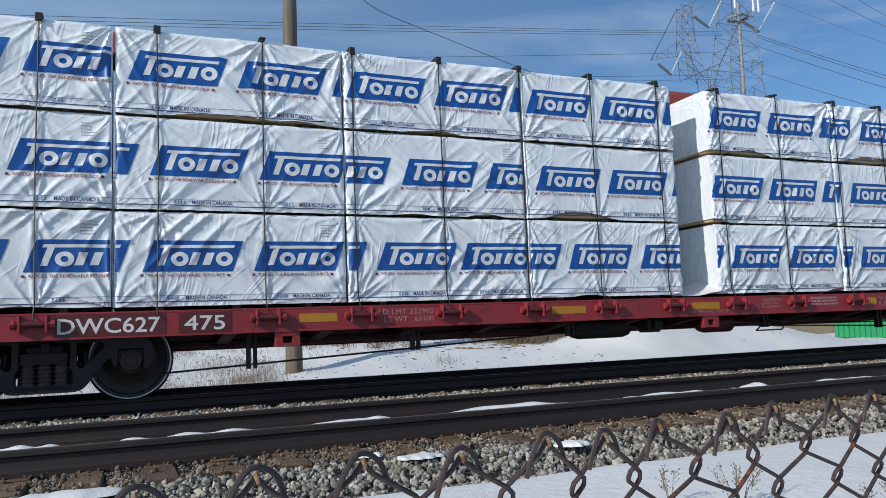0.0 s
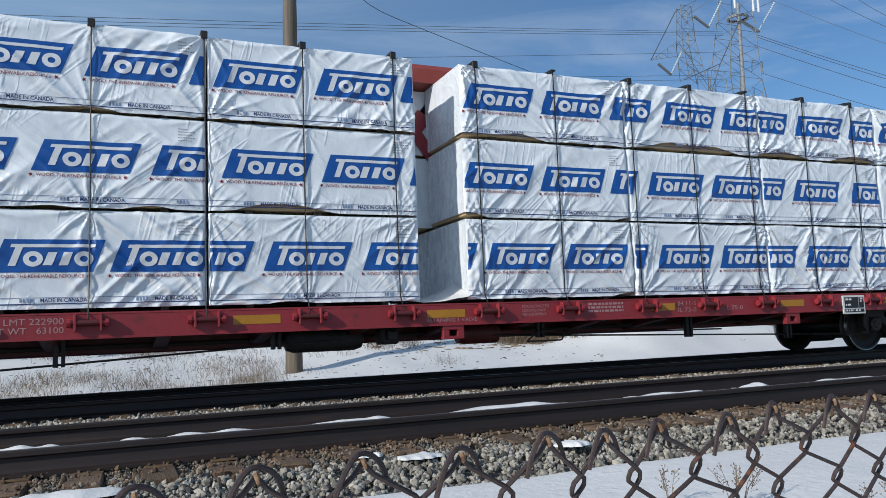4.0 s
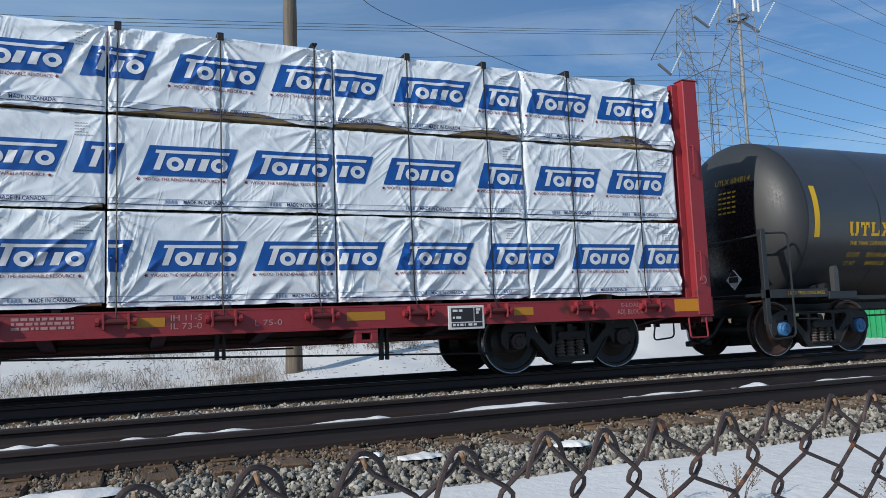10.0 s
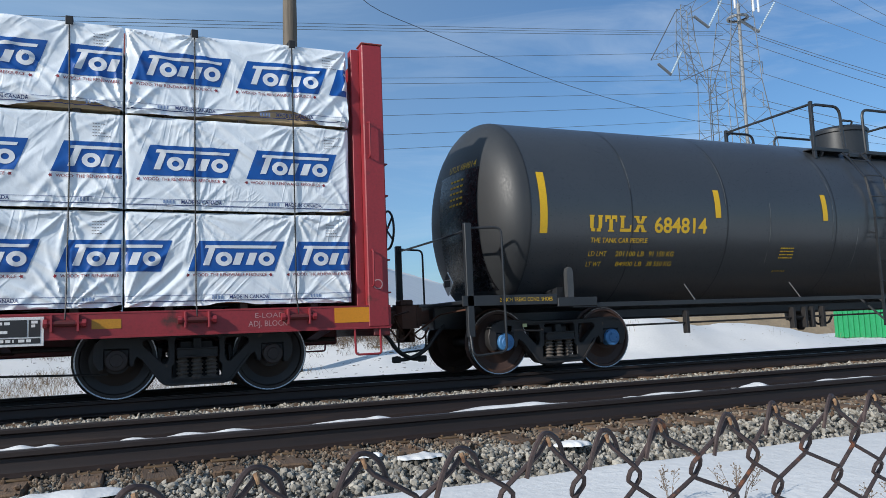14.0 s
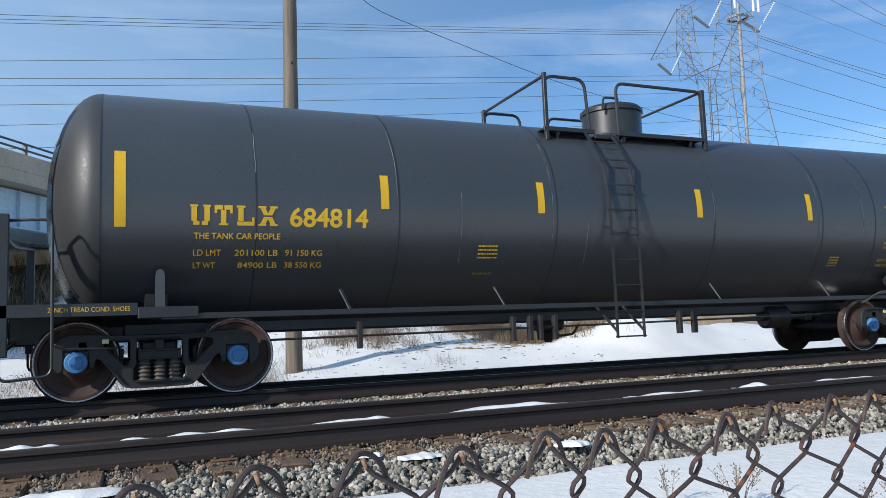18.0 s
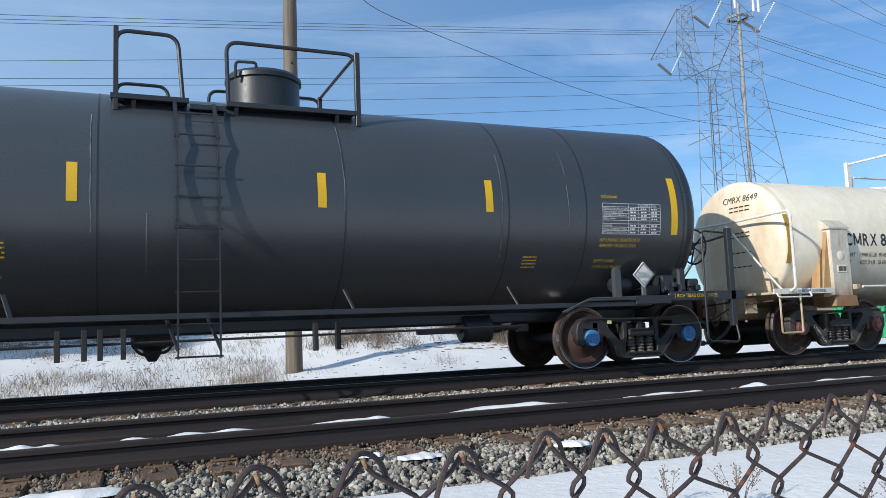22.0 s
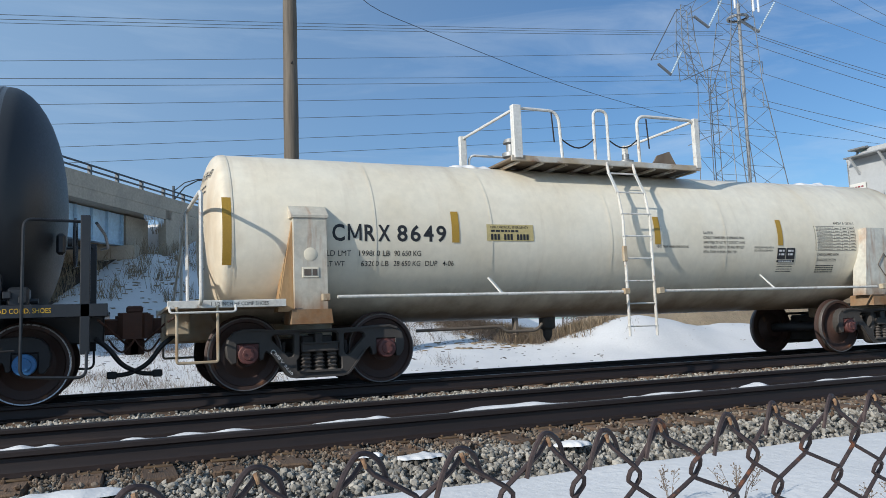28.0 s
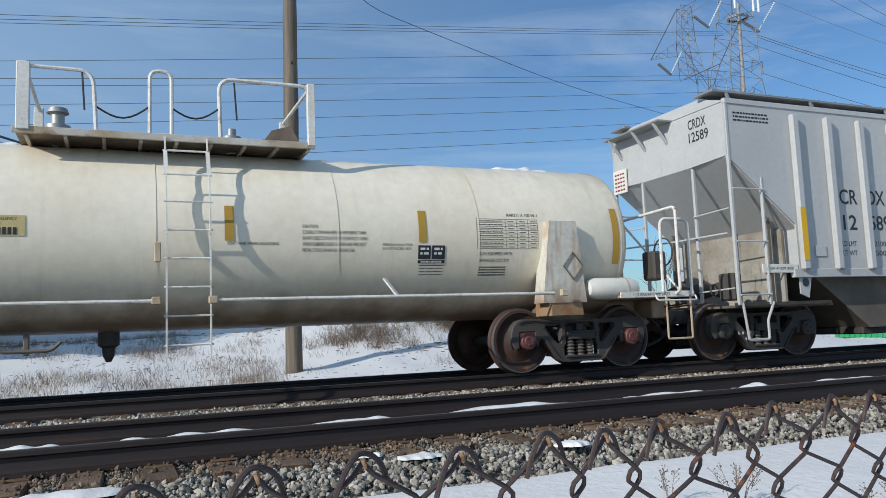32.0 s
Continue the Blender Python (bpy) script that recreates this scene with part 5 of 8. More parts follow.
        for s in (-1, 1):
            xb = xa + 1.55 * w
            lo, hi = sorted((xb - 0.2 * w, xb + 0.45 * w))
            part("bolster_pad", Geo().box(lo, hi, min(s * 1.2, s * 1.44), max(s * 1.2, s * 1.44), 0.92, 1.05, 0.01), M_BLACK, car)
            xs = 22.585 if w > 0 else 34.73
            part("saddle_brace", Geo().prism([(xs - 0.05, 1.0), (xs + 0.05, 1.0), (xs + 0.05, 1.40), (xs + 0.035, 1.46), (xs, 1.48), (xs - 0.035, 1.46), (xs - 0.05, 1.40)], min(s * 1.32, s * 1.41), max(s * 1.32, s * 1.41)), M_SATINBLACK, car, "upright black saddle brace")
            part("saddle", Geo().prism([(s * 0.3, 0.95), (s * 1.25, 1.0), (s * 1.3, 1.2), (s * 0.9, 1.15), (s * 0.3, 0.9)], xb - 0.12, xb + 0.12, "yz"), M_BLACK, car)
            # end ladder frame and looping handrail
            x = xa + 0.02 if w > 0 else xa - 0.13
            part("end_post", Geo().box(x - 0.05, x + 0.05, min(s * 1.34, s * 1.42), max(s * 1.34, s * 1.42), 0.55, 2.08, 0.008), M_BLACK, car)
            k = 0.47 if w > 0 else 0.6
            rail = [(x, s * 1.30, 2.02), (x + k * w, s * 1.47, 2.02), (x + (k + 0.01) * w, s * 1.47, 0.34), (x - 0.02 * w, s * 1.47, 0.30), (x - 0.02 * w, s * 1.40, 0.6)]
            part("handrail", Geo().tube(bend(rail, 0.10, 5), 0.017, 8), M_BLACK, car)
        x = xa + 0.04 * w
        rail = [(x + 0.02, -1.36, 2.0), (x - 0.1 * w, -0.7, 1.95), (x - 0.12 * w, 0.7, 1.95), (x + 0.02, 1.36, 2.0)]
        part("end_handrail", Geo().tube(bend(rail, 0.2, 5), 0.017, 8), M_BLACK, car)
        coupler(car, xa - 0.30 * w, -w)
        air_hose(car, xa - 0.1 * w, -w)
    # brake gear on the platform at the far end
    part("hand_brake", Geo().lathe([(0.0, 0.0), (0.05, 0.0), (0.05, 0.05), (0, 0.05)], (36.66, -0.75, 1.85), "x", 16).box(36.54, 36.64, -0.84, -0.66, 1.7, 1.95, 0.03), M_BLACK, car)
    g = Geo()
    pts = [(36.74, -0.75 + 0.28 * math.cos(a), 1.85 + 0.28 * math.sin(a)) for a in (2 * math.pi * i / 24 for i in range(25))]
    g.tube(pts, 0.016, 6)
    for i in range(5):
        a = 2 * math.pi * i / 5
        g.beam((36.74, -0.75, 1.85), (36.74, -0.75 + 0.28 * math.cos(a), 1.85 + 0.28 * math.sin(a)), 0.03, 0.01)
    part("brake_wheel", g, M_BLACK, car)
    g = Geo().box(35.6, 35.85, -1.30, -1.05, 1.08, 1.36, 0.03).box(35.9, 36.05, -1.32, -1.05, 1.06, 1.46, 0.03).box(36.1, 36.32, -1.30, -1.08, 1.08, 1.30, 0.03)
    for a, b in ((35.5, 36.4), (35.7, 36.2)):
        g.tube([(a, -1.2, 1.15), (b, -1.2, 1.15)], 0.03, 8)
    for q in range(5):
        g.box(35.62 + 0.15 * q, 35.70 + 0.15 * q, -1.345, -1.30, 1.12 + 0.05 * (q % 2), 1.2 + 0.05 * (q % 2), 0.01)
    part("brake_valve", g, M_BLACK, car)
    part("air_reservoir", Geo().lathe([(0, -0.17), (0.1, -0.15), (0.135, -0.05), (0.135, 0.05), (0.1, 0.15), (0, 0.17)], (34.9, -1.2, 1.22), "x", 20), M_BLACK, car)
    part("placard_post", Geo().box(35.17, 35.24, -1.38, -1.35, 1.05, 1.3, 0.005), M_SCUFF2, car)
    c = (35.2, -1.40, 1.36)
    part("placard", Geo().prism([(c[0], c[2] - 0.19), (c[0] + 0.19, c[2]), (c[0], c[2] + 0.19), (c[0] - 0.19, c[2])], -1.40, -1.385), M_LETTER, car, "diamond hazard placard")
    g = Geo()
    for a, b in ((0.175, 0.155),):
        v = [(c[0], -1.404, c[2] - a), (c[0] + a, -1.404, c[2]), (c[0], -1.404, c[2] + a), (c[0] - a, -1.404, c[2]), (c[0], -1.404, c[2] - b), (c[0] + b, -1.404, c[2]), (c[0], -1.404, c[2] + b), (c[0] - b, -1.404, c[2])]
        g.add(v, [(i, (i + 1) % 4, 4 + (i + 1) % 4, 4 + i) for i in range(4)])
    write(g, "3265", c[0] - 0.105, -1.404, c[2] - 0.045, 0.085, 0.21, 0.01)
    write(g, "8", c[0] - 0.018, -1.404, c[2] - 0.125, 0.05, 0.036, 0.01)
    part("placard_print", g, M_KLETTER, car)
    c = (20.95, -0.75, 1.30)
    part("placard", Geo().prism([(c[1], c[2] - 0.17), (c[1] + 0.17, c[2]), (c[1], c[2] + 0.17), (c[1] - 0.17, c[2])], 20.98, 20.995, "yz"), M_LETTER, car, "diamond hazard placard")
    part("placard_print", Geo().prism([(c[1] - 0.1, c[2] - 0.045), (c[1] + 0.1, c[2] - 0.045), (c[1] + 0.1, c[2] + 0.045), (c[1] - 0.1, c[2] + 0.045)], 20.974, 20.978, "yz").prism([(c[1] - 0.1, c[2] + 0.06), (c[1] + 0.1, c[2] + 0.06), (c[1], c[2] + 0.16)], 20.974, 20.978, "yz"), M_KLETTER, car)
    g = write(Geo(), "2 INCH TREAD COND. SHOES", 21.45, -1.424, 1.01, 0.055, 0.82)
    write(g, "2 INCH TREAD COND. SHOES", 35.72, -1.424, 1.01, 0.055, 0.82)
    part("lettering", g, M_YLETTER, car)
    # manway, platform, railings and ladder
    part("manway", Geo().lathe([(0.50, 3.70), (0.50, 4.18), (0.53, 4.19), (0.53, 4.25), (0.48, 4.30), (0, 4.33)], (29.92, 0.0, 0), "z", 36), M_BLACK, car)
    part("manway_hinge", Geo().tube(bend([(29.48, -0.38, 4.15), (29.48, -0.42, 4.36), (29.75, -0.46, 4.36), (29.75, -0.4, 4.26)], 0.05, 3), 0.02, 6), M_BLACK, car)
    for s in (-1, 1):
        lo, hi = sorted((s * 0.62, s * 1.05))
        for pa, pb, pz in ((27.95, 28.82, 3.57), (28.84, 29.26, 3.50), (29.28, 30.95, 3.57)):
            part("platform", Geo().box(pa, pb, lo, hi, pz, pz + 0.02, 0.003), M_GRATEDARK, car, "perforated black walkway")
            for y in (0.62, 1.05):
                part("platform_edge", Geo().box(pa - 0.01, pb + 0.01, min(s * y - 0.015, s * y + 0.015), max(s * y - 0.015, s * y + 0.015), pz - 0.025, pz + 0.04, 0.004), M_BLACK, car)
        for x in (28.2, 29.4, 30.7):
            part("platform_bracket", Geo().beam((x, s * 1.02, 3.55), (x, s * 0.95, 3.42), 0.05), M_BLACK, car)
    y = -1.05
    zt = 4.39
    for sd in (-1, 1):
        y = 1.03 * sd
        part("railing", Geo().tube(bend([(28.0, y, 3.45), (28.0, y, zt), (28.70, y, zt), (28.76, y, 3.58)], 0.16, 6), 0.026, 8), M_BLACK, car)
        part("railing", Geo().tube(bend([(29.30, y, 3.58), (29.28, y, zt), (30.98, y, zt), (30.98, y, 3.5)], 0.16, 6), 0.026, 8), M_BLACK, car)
        part("rail_post", Geo().box(30.95, 31.02, y - 0.035, y + 0.035, 3.4, zt + 0.03, 0.006), M_BLACK, car)
        part("rail_post", Geo().box(27.97, 28.03, y - 0.03, y + 0.03, 3.4, zt + 0.05, 0.006), M_BLACK, car)
    for x in (28.0, 30.98):
        part("end_rail", Geo().tube([(x, -1.03, zt), (x, 1.03, zt)], 0.024, 8), M_BLACK, car)
    stile = [(-1.05, 3.55), (-1.2, 3.38), (-1.46, 3.02), (-1.57, 2.4), (-1.57, 0.45)]
    ladder(car, 28.66, 29.12, stile, [(-1.2, 3.38), (-1.43, 3.06)] + [(-1.57, 2.66 - 0.365 * i) for i in range(7)], M_BLACK)
    for x in (28.66, 29.12):
        part("ladder_bracket", Geo().beam((x, -1.56, 2.02), (x, -1.46, 2.05), 0.03), M_BLACK, car)
        part("ladder_brace", Geo().beam((x, -1.56, 0.55), (x - 0.12, -1.2, 0.95), 0.03), M_BLACK, car)
    for k in (0.0, 0.05):
        p = [(33.75 + k, -1.44, 0.84), (34.15 + k, -1.44, 1.0 + k * 0.5), (35.0, -1.44, 1.0 + k * 0.5)]
        part("air_pipe", Geo().tube(bend(p, 0.12, 4), 0.016, 6), M_SATINBLACK, car, "thin black air pipe")
    for x, q in ((21.6, 1), (36.2, -1)):
        part("release_rod", Geo().tube(bend([(x, -1.43, 0.62), (x + 0.5 * q, -1.43, 0.60), (x + 0.6 * q, -1.2, 0.62)], 0.06, 3), 0.011, 6), M_TRUCK, car)
    # bottom outlet and rigging
    part("bottom_outlet", Geo().lathe([(0.05, 0.3), (0.09, 0.36), (0.12, 0.45), (0.25, 0.5), (0.28, 0.75)], (28.45, 0, 0.1), "z", 20).tube(bend([(28.2, -0.5, 0.62), (28.3, -0.5, 0.5), (28.6, -0.5, 0.52), (28.7, -0.5, 0.66)], 0.05, 3), 0.02, 6), M_TRUCK, car)
    part("brake_rod", Geo().tube([(23.8, -0.8, 0.62), (33.5, -0.8, 0.68)], 0.016, 6), M_TRUCK, car)
    for x in HANGERS:
        part("hanger", Geo().box(x - 0.03, x + 0.03, -0.85, -0.75, 0.46, 0.82, 0.004), M_TRUCK, car)
    part("brake_cylinder", Geo().lathe([(0, -0.24), (0.16, -0.24), (0.20, -0.21), (0.20, 0.17), (0.21, 0.18), (0.21, 0.21), (0.08, 0.25), (0.07, 0.42), (0.045, 0.43), (0.045, 0.85)], (32.92, -0.3, 0.66), "x", 22).box(33.62, 33.8, -0.37, -0.23, 0.58, 0.72, 0.02).box(32.0, 32.68, -0.35, -0.25, 0.60, 0.68, 0.01), M_BLACK, car)
    for x in (22.60, 35.37):
        truck(car, x, M_TRUCK, M_CAPBLUE, M_WHEEL)
        part("frame_sticker", Geo().box(x - 0.62, x - 0.55, -1.056, -1.050, 0.655, 0.705).box(x - 0.86, x - 0.78, -1.02, -1.012, 0.60, 0.68), M_STICKER, car, "pale sticker")


M_SATINBLACK = mat("worn satin black steel", (0.06, 0.062, 0.065), 0.4, second=(0.04, 0.04, 0.042), fine=40)
M_SCUFF = mat("pale scuffed paint", (0.22, 0.22, 0.21), 0.6, fine=30, second=(0.05, 0.05, 0.05), big=4, amount=1.0)
M_SCUFF2 = mat("dull grey bracket paint", (0.1, 0.1, 0.1), 0.5, fine=30)
M_GLOSSBLACK = mat("fresh black paint", (0.01, 0.01, 0.012), 0.25, fine=20, speck=0.05, bump=0.02)
M_GRATEDARK = mat("dark perforated steel", (0.03, 0.03, 0.032), 0.5, fine=60, speck=0.4)
M_STICKER = mat("pale sticker", (0.6, 0.62, 0.3), 0.5, fine=60)
M_TAPEDULL = mat("dull ochre tape", (0.42, 0.25, 0.03), 0.5, second=(0.35, 0.2, 0.03), fine=50, speck=0.08)
M_SIGN = mat("faded tan notice", (0.5, 0.4, 0.18), 0.6, second=(0.42, 0.34, 0.16), fine=30)
M_FRESHCREAM = mat("pale cream repaint", (0.68, 0.66, 0.6), 0.4, second=(0.62, 0.58, 0.5), big=1.2, fine=10, speck=0.04)


def white_tank():
    zc, r = 1.96, 1.17
    x0, x1 = 38.20, 50.85
    wrap = (zc, r)
    car = thing("tank_car", (44.7, 0, 0), "cream tank car with rust streaks and black lettering", "tank car", rolls=True)
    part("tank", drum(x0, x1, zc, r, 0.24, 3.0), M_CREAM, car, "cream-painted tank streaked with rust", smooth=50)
    for x in (38.48, 40.3, 42.0, 44.0, 46.2, 48.2, 50.57):
        part("jacket_seam", ring(x, zc, r, 0.028, 0.006), M_CREAM, car)
    for x in (38.36, 41.39, 44.79, 47.31, 50.42):
        part("reflector_tape", patch(Geo(), x, x + 0.11, 1.55 if x in (38.36, 50.42) else 1.84, 2.38 if x in (38.36, 50.42) else 2.27, wrap=wrap, lift=0.008, n=10), M_TAPEDULL, car, "dull ochre tape")
    g = write(Geo(), "C", 39.72, 0, 1.855, 0.22, 0.165, 0.022, wrap)
    stencil(g, "M", 39.925, 1.857, 0.215, 0.185, 0.2, wrap)
    write(g, "R", 40.15, 0, 1.855, 0.22, 0.15, 0.022, wrap)
    write(g, "X", 40.335, 0, 1.855, 0.22, 0.17, 0.022, wrap)
    for i, q in enumerate("8649"):
        write(g, q, 40.60 + 0.187 * i, 0, 1.855, 0.22, 0.145, 0.02, wrap)
    write(g, "LD LMT", 39.65, 0, 1.66, 0.075, 0.32, 0.004, wrap)
    write(g, "199800 LB", 40.08, 0, 1.66, 0.075, 0.42, 0.004, wrap)
    write(g, "90 650 KG", 40.56, 0, 1.66, 0.075, 0.38, 0.004, wrap)
    write(g, "LT WT", 39.65, 0, 1.53, 0.075, 0.24, 0.004, wrap)
    write(g, "63200 LB", 40.11, 0, 1.53, 0.075, 0.38, 0.004, wrap)
    write(g, "28 650 KG", 40.56, 0, 1.53, 0.075, 0.38, 0.004, wrap)
    write(g, "DUP   4-06", 41.01, 0, 1.53, 0.075, 0.42, 0.004, wrap)
    for i, (t, l) in enumerate((("CAUTION", 0.2), ("CONSULT OWNER BEFORE REPAIRING TANK", 0.84), ("SHARP OBJECTS MUST NOT CONTACT LINING", 0.86), ("WEAR RUBBER SOLED SHOES AND PROTECT", 0.84), ("METAL TOOLS WHEN ENTERING CAR", 0.68))):
        write(g, t, 45.74, 0, 2.01 - 0.075 * i, 0.045, l, 0.002, wrap)
    write(g, "VENT TANK WHEN UNLOADING", 44.82, 0, 1.79, 0.04, 0.62, 0.002, wrap)
    write(g, "FIBERGLASS INSULATION", 46.8, 0, 1.79, 0.034, 0.42, 0.0, wrap)
    write(g, "DO NOT EXCEED 450 F", 46.8, 0, 1.74, 0.034, 0.4, 0.0, wrap)
    write(g, "AAR211 A 100 W-1", 48.65, 0, 2.22, 0.05, 0.5, 0.004, wrap)
    write(g, "CAR EQUIPPED WITH", 48.22, 0, 1.67, 0.05, 0.5, 0.004, wrap)
    write(g, "SPARGER SYSTEM", 48.22, 0, 1.58, 0.05, 0.45, 0.004, wrap)
    for i in range(4):
        bars(g, 47.33, 1.53 - 0.04 * i, 0.35, 0.011, wrap=wrap, seed=i)
        bars(g, 48.22, 1.5 - 0.035 * i, 0.42, 0.018, wrap=wrap, seed=i + 4)
    for i in range(9):
        patch(g, 48.17, 49.14, 1.76 + 0.052 * i, 1.765 + 0.052 * i, wrap=wrap, n=1)
        if 0 < i < 9:
            bars(g, 48.2, 1.780 + 0.052 * (i - 1), 0.38, 0.013, wrap=wrap, seed=i + 20)
            for x in (48.66, 48.84, 49.02):
                bars(g, x, 1.780 + 0.052 * (i - 1), 0.1, 0.011, wrap=wrap, seed=i)
    for x in (48.17, 48.62, 48.80, 48.98, 49.135):
        patch(g, x, x + 0.005, 1.76, 2.176, wrap=wrap, n=6)
    part("lettering", g, M_KLETTER, car, "black stencilled letters")
    part("data_plate", patch(Geo(), 47.30, 47.48, 1.62, 1.80, wrap=wrap, lift=0.007).add(*patch_at(47.50, 47.69, 1.62, 1.80, wrap)).add(*patch_at(47.30, 47.69, 1.565, 1.605, wrap)), M_KLETTER, car, "black data plates")
    g = Geo()
    for i in range(2):
        bars(g, 47.33, 1.74 - 0.06 * i, 0.12, 0.03, wrap=wrap, lift=0.011, seed=i)
        bars(g, 47.53, 1.74 - 0.06 * i, 0.12, 0.03, wrap=wrap, lift=0.011, seed=i + 2)
    bars(g, 47.34, 1.575, 0.3, 0.02, wrap=wrap, lift=0.011, seed=7)
    part("plate_print", g, M_LETTER, car)
    part("notice", patch(Geo(), 41.92, 42.66, 1.87, 2.10, wrap=wrap, lift=0.007), M_SIGN, car, "faded tan emergency notice")
    g = write(Geo(), "FOR CHEMICAL EMERGENCY", 41.98, 0, 2.045, 0.035, 0.6, 0.0, wrap, 0.011)
    for i in range(12):
        if i not in (3, 7):
            patch(g, 41.98 + 0.051 * i, 42.015 + 0.051 * i, 1.885, 1.965, wrap=wrap, lift=0.011, n=2)
    bars(g, 41.98, 1.995, 0.45, 0.028, wrap=wrap, lift=0.011, seed=6)
    part("notice_print", g, M_KLETTER, car)
    # writing on the head
    def head_x(y, z):
        q = min(0.995, math.hypot(y, z - zc) / r)
        return x0 + dish(q, 0.24, 3.0) - 0.007
    g = Geo()
    v, f = letters("CMRX 8649", 0.12, 0.75)
    g.add([(head_x(0.1 - a, 2.72 + c), 0.1 - a, 2.72 + c) for a, c in v], f)
    for i, zz in enumerate((2.62, 2.55, 2.15, 2.08, 1.8, 1.55)):
        for q in range(4):
            ya = -0.05 - 0.12 * q
            g.add([(head_x(ya, zz), ya, zz), (head_x(ya - 0.095, zz), ya - 0.095, zz), (head_x(ya - 0.095, zz + 0.02), ya - 0.095, zz + 0.02), (head_x(ya, zz + 0.02), ya, zz + 0.02)], [(0, 1, 2, 3)])
    part("lettering", g, M_KLETTER, car)
    # saddles, side pipes and end platforms
    for xs, w in ((39.40, 1), (49.45, -1)):
        for s in (-1, 1):
            lo, hi = sorted((s * 1.05, s * 1.31))
            g = Geo().prism([(xs - 0.205, 2.13), (xs + 0.21, 2.13), (xs + 0.21, 0.98), (xs - 0.205, 0.98)] if w > 0 else [(xs - 0.2, 2.15), (xs + 0.24, 2.15), (xs + 0.36, 0.98), (xs - 0.36, 0.98)], lo, hi)
            part("saddle", g, M_SADDLE, car, "cream saddle plate with rust streaks")
            a, b = sorted((s * 1.311, s * 1.32))
            if w > 0:
                part("saddle_wing", Geo().prism([(xs - 0.207, 2.08), (xs - 0.207, 0.96), (xs - 0.40, 0.96)], min(s * 0.98, s * 1.24), max(s * 0.98, s * 1.24)), M_RUSTWASH, car, "rust-washed side of the saddle")
                part("saddle_cap", Geo().prism([(s * 0.95, 2.29), (s * 1.14, 2.29), (s * 1.325, 2.15), (s * 1.325, 2.12), (s * 0.95, 2.12)], xs - 0.235, xs + 0.235, "yz"), M_SADDLE, car)
                part("saddle_cover", Geo().lathe([(0.0, s * 1.316), (0.075, s * 1.316), (0.085, s * 1.311)], (xs + 0.0, 0, 1.66), "y", 24), M_CREAM, car, "round cover plate")
                part("saddle_hatch", Geo().box(xs - 0.11, xs + 0.10, a, b, 1.37, 1.50, 0.004), M_CREAM, car)
                part("hatch_grille", Geo().box(xs - 0.085, xs + 0.005, min(s * 1.321, s * 1.325), max(s * 1.321, s * 1.325), 1.395, 1.475).box(xs + 0.02, xs + 0.08, min(s * 1.321, s * 1.325), max(s * 1.321, s * 1.325), 1.395, 1.475), M_GRIME, car)
            part("saddle_foot", Geo().prism([(xs - 0.26, 0.80), (xs + 0.26, 0.80), (xs + 0.24, 0.979), (xs - 0.25, 0.979)], min(s * 0.9, s * 1.36), max(s * 0.9, s * 1.36)), M_RUSTY, car)
        part("cross_saddle", Geo().prism([(-1.25, 0.85), (1.25, 0.85), (1.25, 1.1), (0.7, 0.9), (-0.7, 0.9), (-1.25, 1.1)], xs - 0.2, xs + 0.2, "yz"), M_GRIME, car)
    for s in (-1, 1):
        y = s * 1.44
        part("side_pipe", Geo().tube([(39.7, y, 1.12), (44.02, y, 1.11)], 0.022, 8), M_WHITEPAINT, car)
        part("side_pipe", Geo().tube([(44.6, y, 1.11), (49.2, y, 1.11)], 0.022, 8), M_WHITEPAINT, car)
        for x in (42.0, 46.9):
            part("pipe_bracket", Geo().beam((x, y, 1.10), (x - 0.12, s * 1.25, 1.35), 0.06, 0.02), M_WHITEPAINT, car)
        for x in (39.55, 44.0, 44.62, 49.35):
            part("pipe_clamp", Geo().box(x - 0.05, x + 0.05, y - 0.04, y + 0.04, 1.07, 1.16, 0.01), M_CREAMDIRTY, car)
    for xa, w in ((37.72, 1), (51.68, -1)):
        lo, hi = sorted((xa, xa + 1.35 * w))
        part("end_platform", Geo().box(lo, hi, -1.38, 1.38, 1.02, 1.06, 0.006), M_CREAMDIRTY, car)
        for s in (-1, 1):
            a, b = sorted((s * 1.38, s * 1.41))
            part("platform_beam", Geo().box(lo, hi, a, b, 1.02, 1.11, 0.005), M_WHITEPAINT, car)
            st = [(xa + 0.1 * w, s * 1.42, 1.04), (xa + 0.1 * w, s * 1.42, 0.40), (xa + 0.55 * w, s * 1.42, 0.40), (xa + 0.55 * w, s * 1.42, 1.04)]
            part("sill_step", Geo().tube(bend(st, 0.03, 3), 0.017, 6), M_CREAMDIRTY, car)
            lp = [(xa + 0.02 * w, s * 1.44, 1.04), (xa + 0.02 * w, s * 1.48, 0.97), (xa + 0.75 * w, s * 1.48, 0.97), (xa + 0.75 * w, s * 1.43, 1.05)]
            part("grab_iron", Geo().tube(bend(lp, 0.04, 3), 0.014, 6), M_WHITEPAINT, car)
            hr = [(xa + 0.36 * w, s * 1.42, 1.07), (xa + 0.36 * w, s * 1.52, 1.12), (xa + 0.36 * w, s * 1.52, 2.38), (xa + 0.31 * w, 0, 2.345)]
            part("handrail", Geo().tube(bend(hr, 0.1, 5), 0.024, 8), M_WHITEPAINT, car)
            part("handrail_brace", Geo().tube([(xa + 0.31 * w, s * 0.1, 2.33), (xa + 0.22 * w, s * 1.38, 1.08)], 0.018, 6), M_WHITEPAINT, car)
        lo, hi = sorted((xa, xa + 2.2 * w))
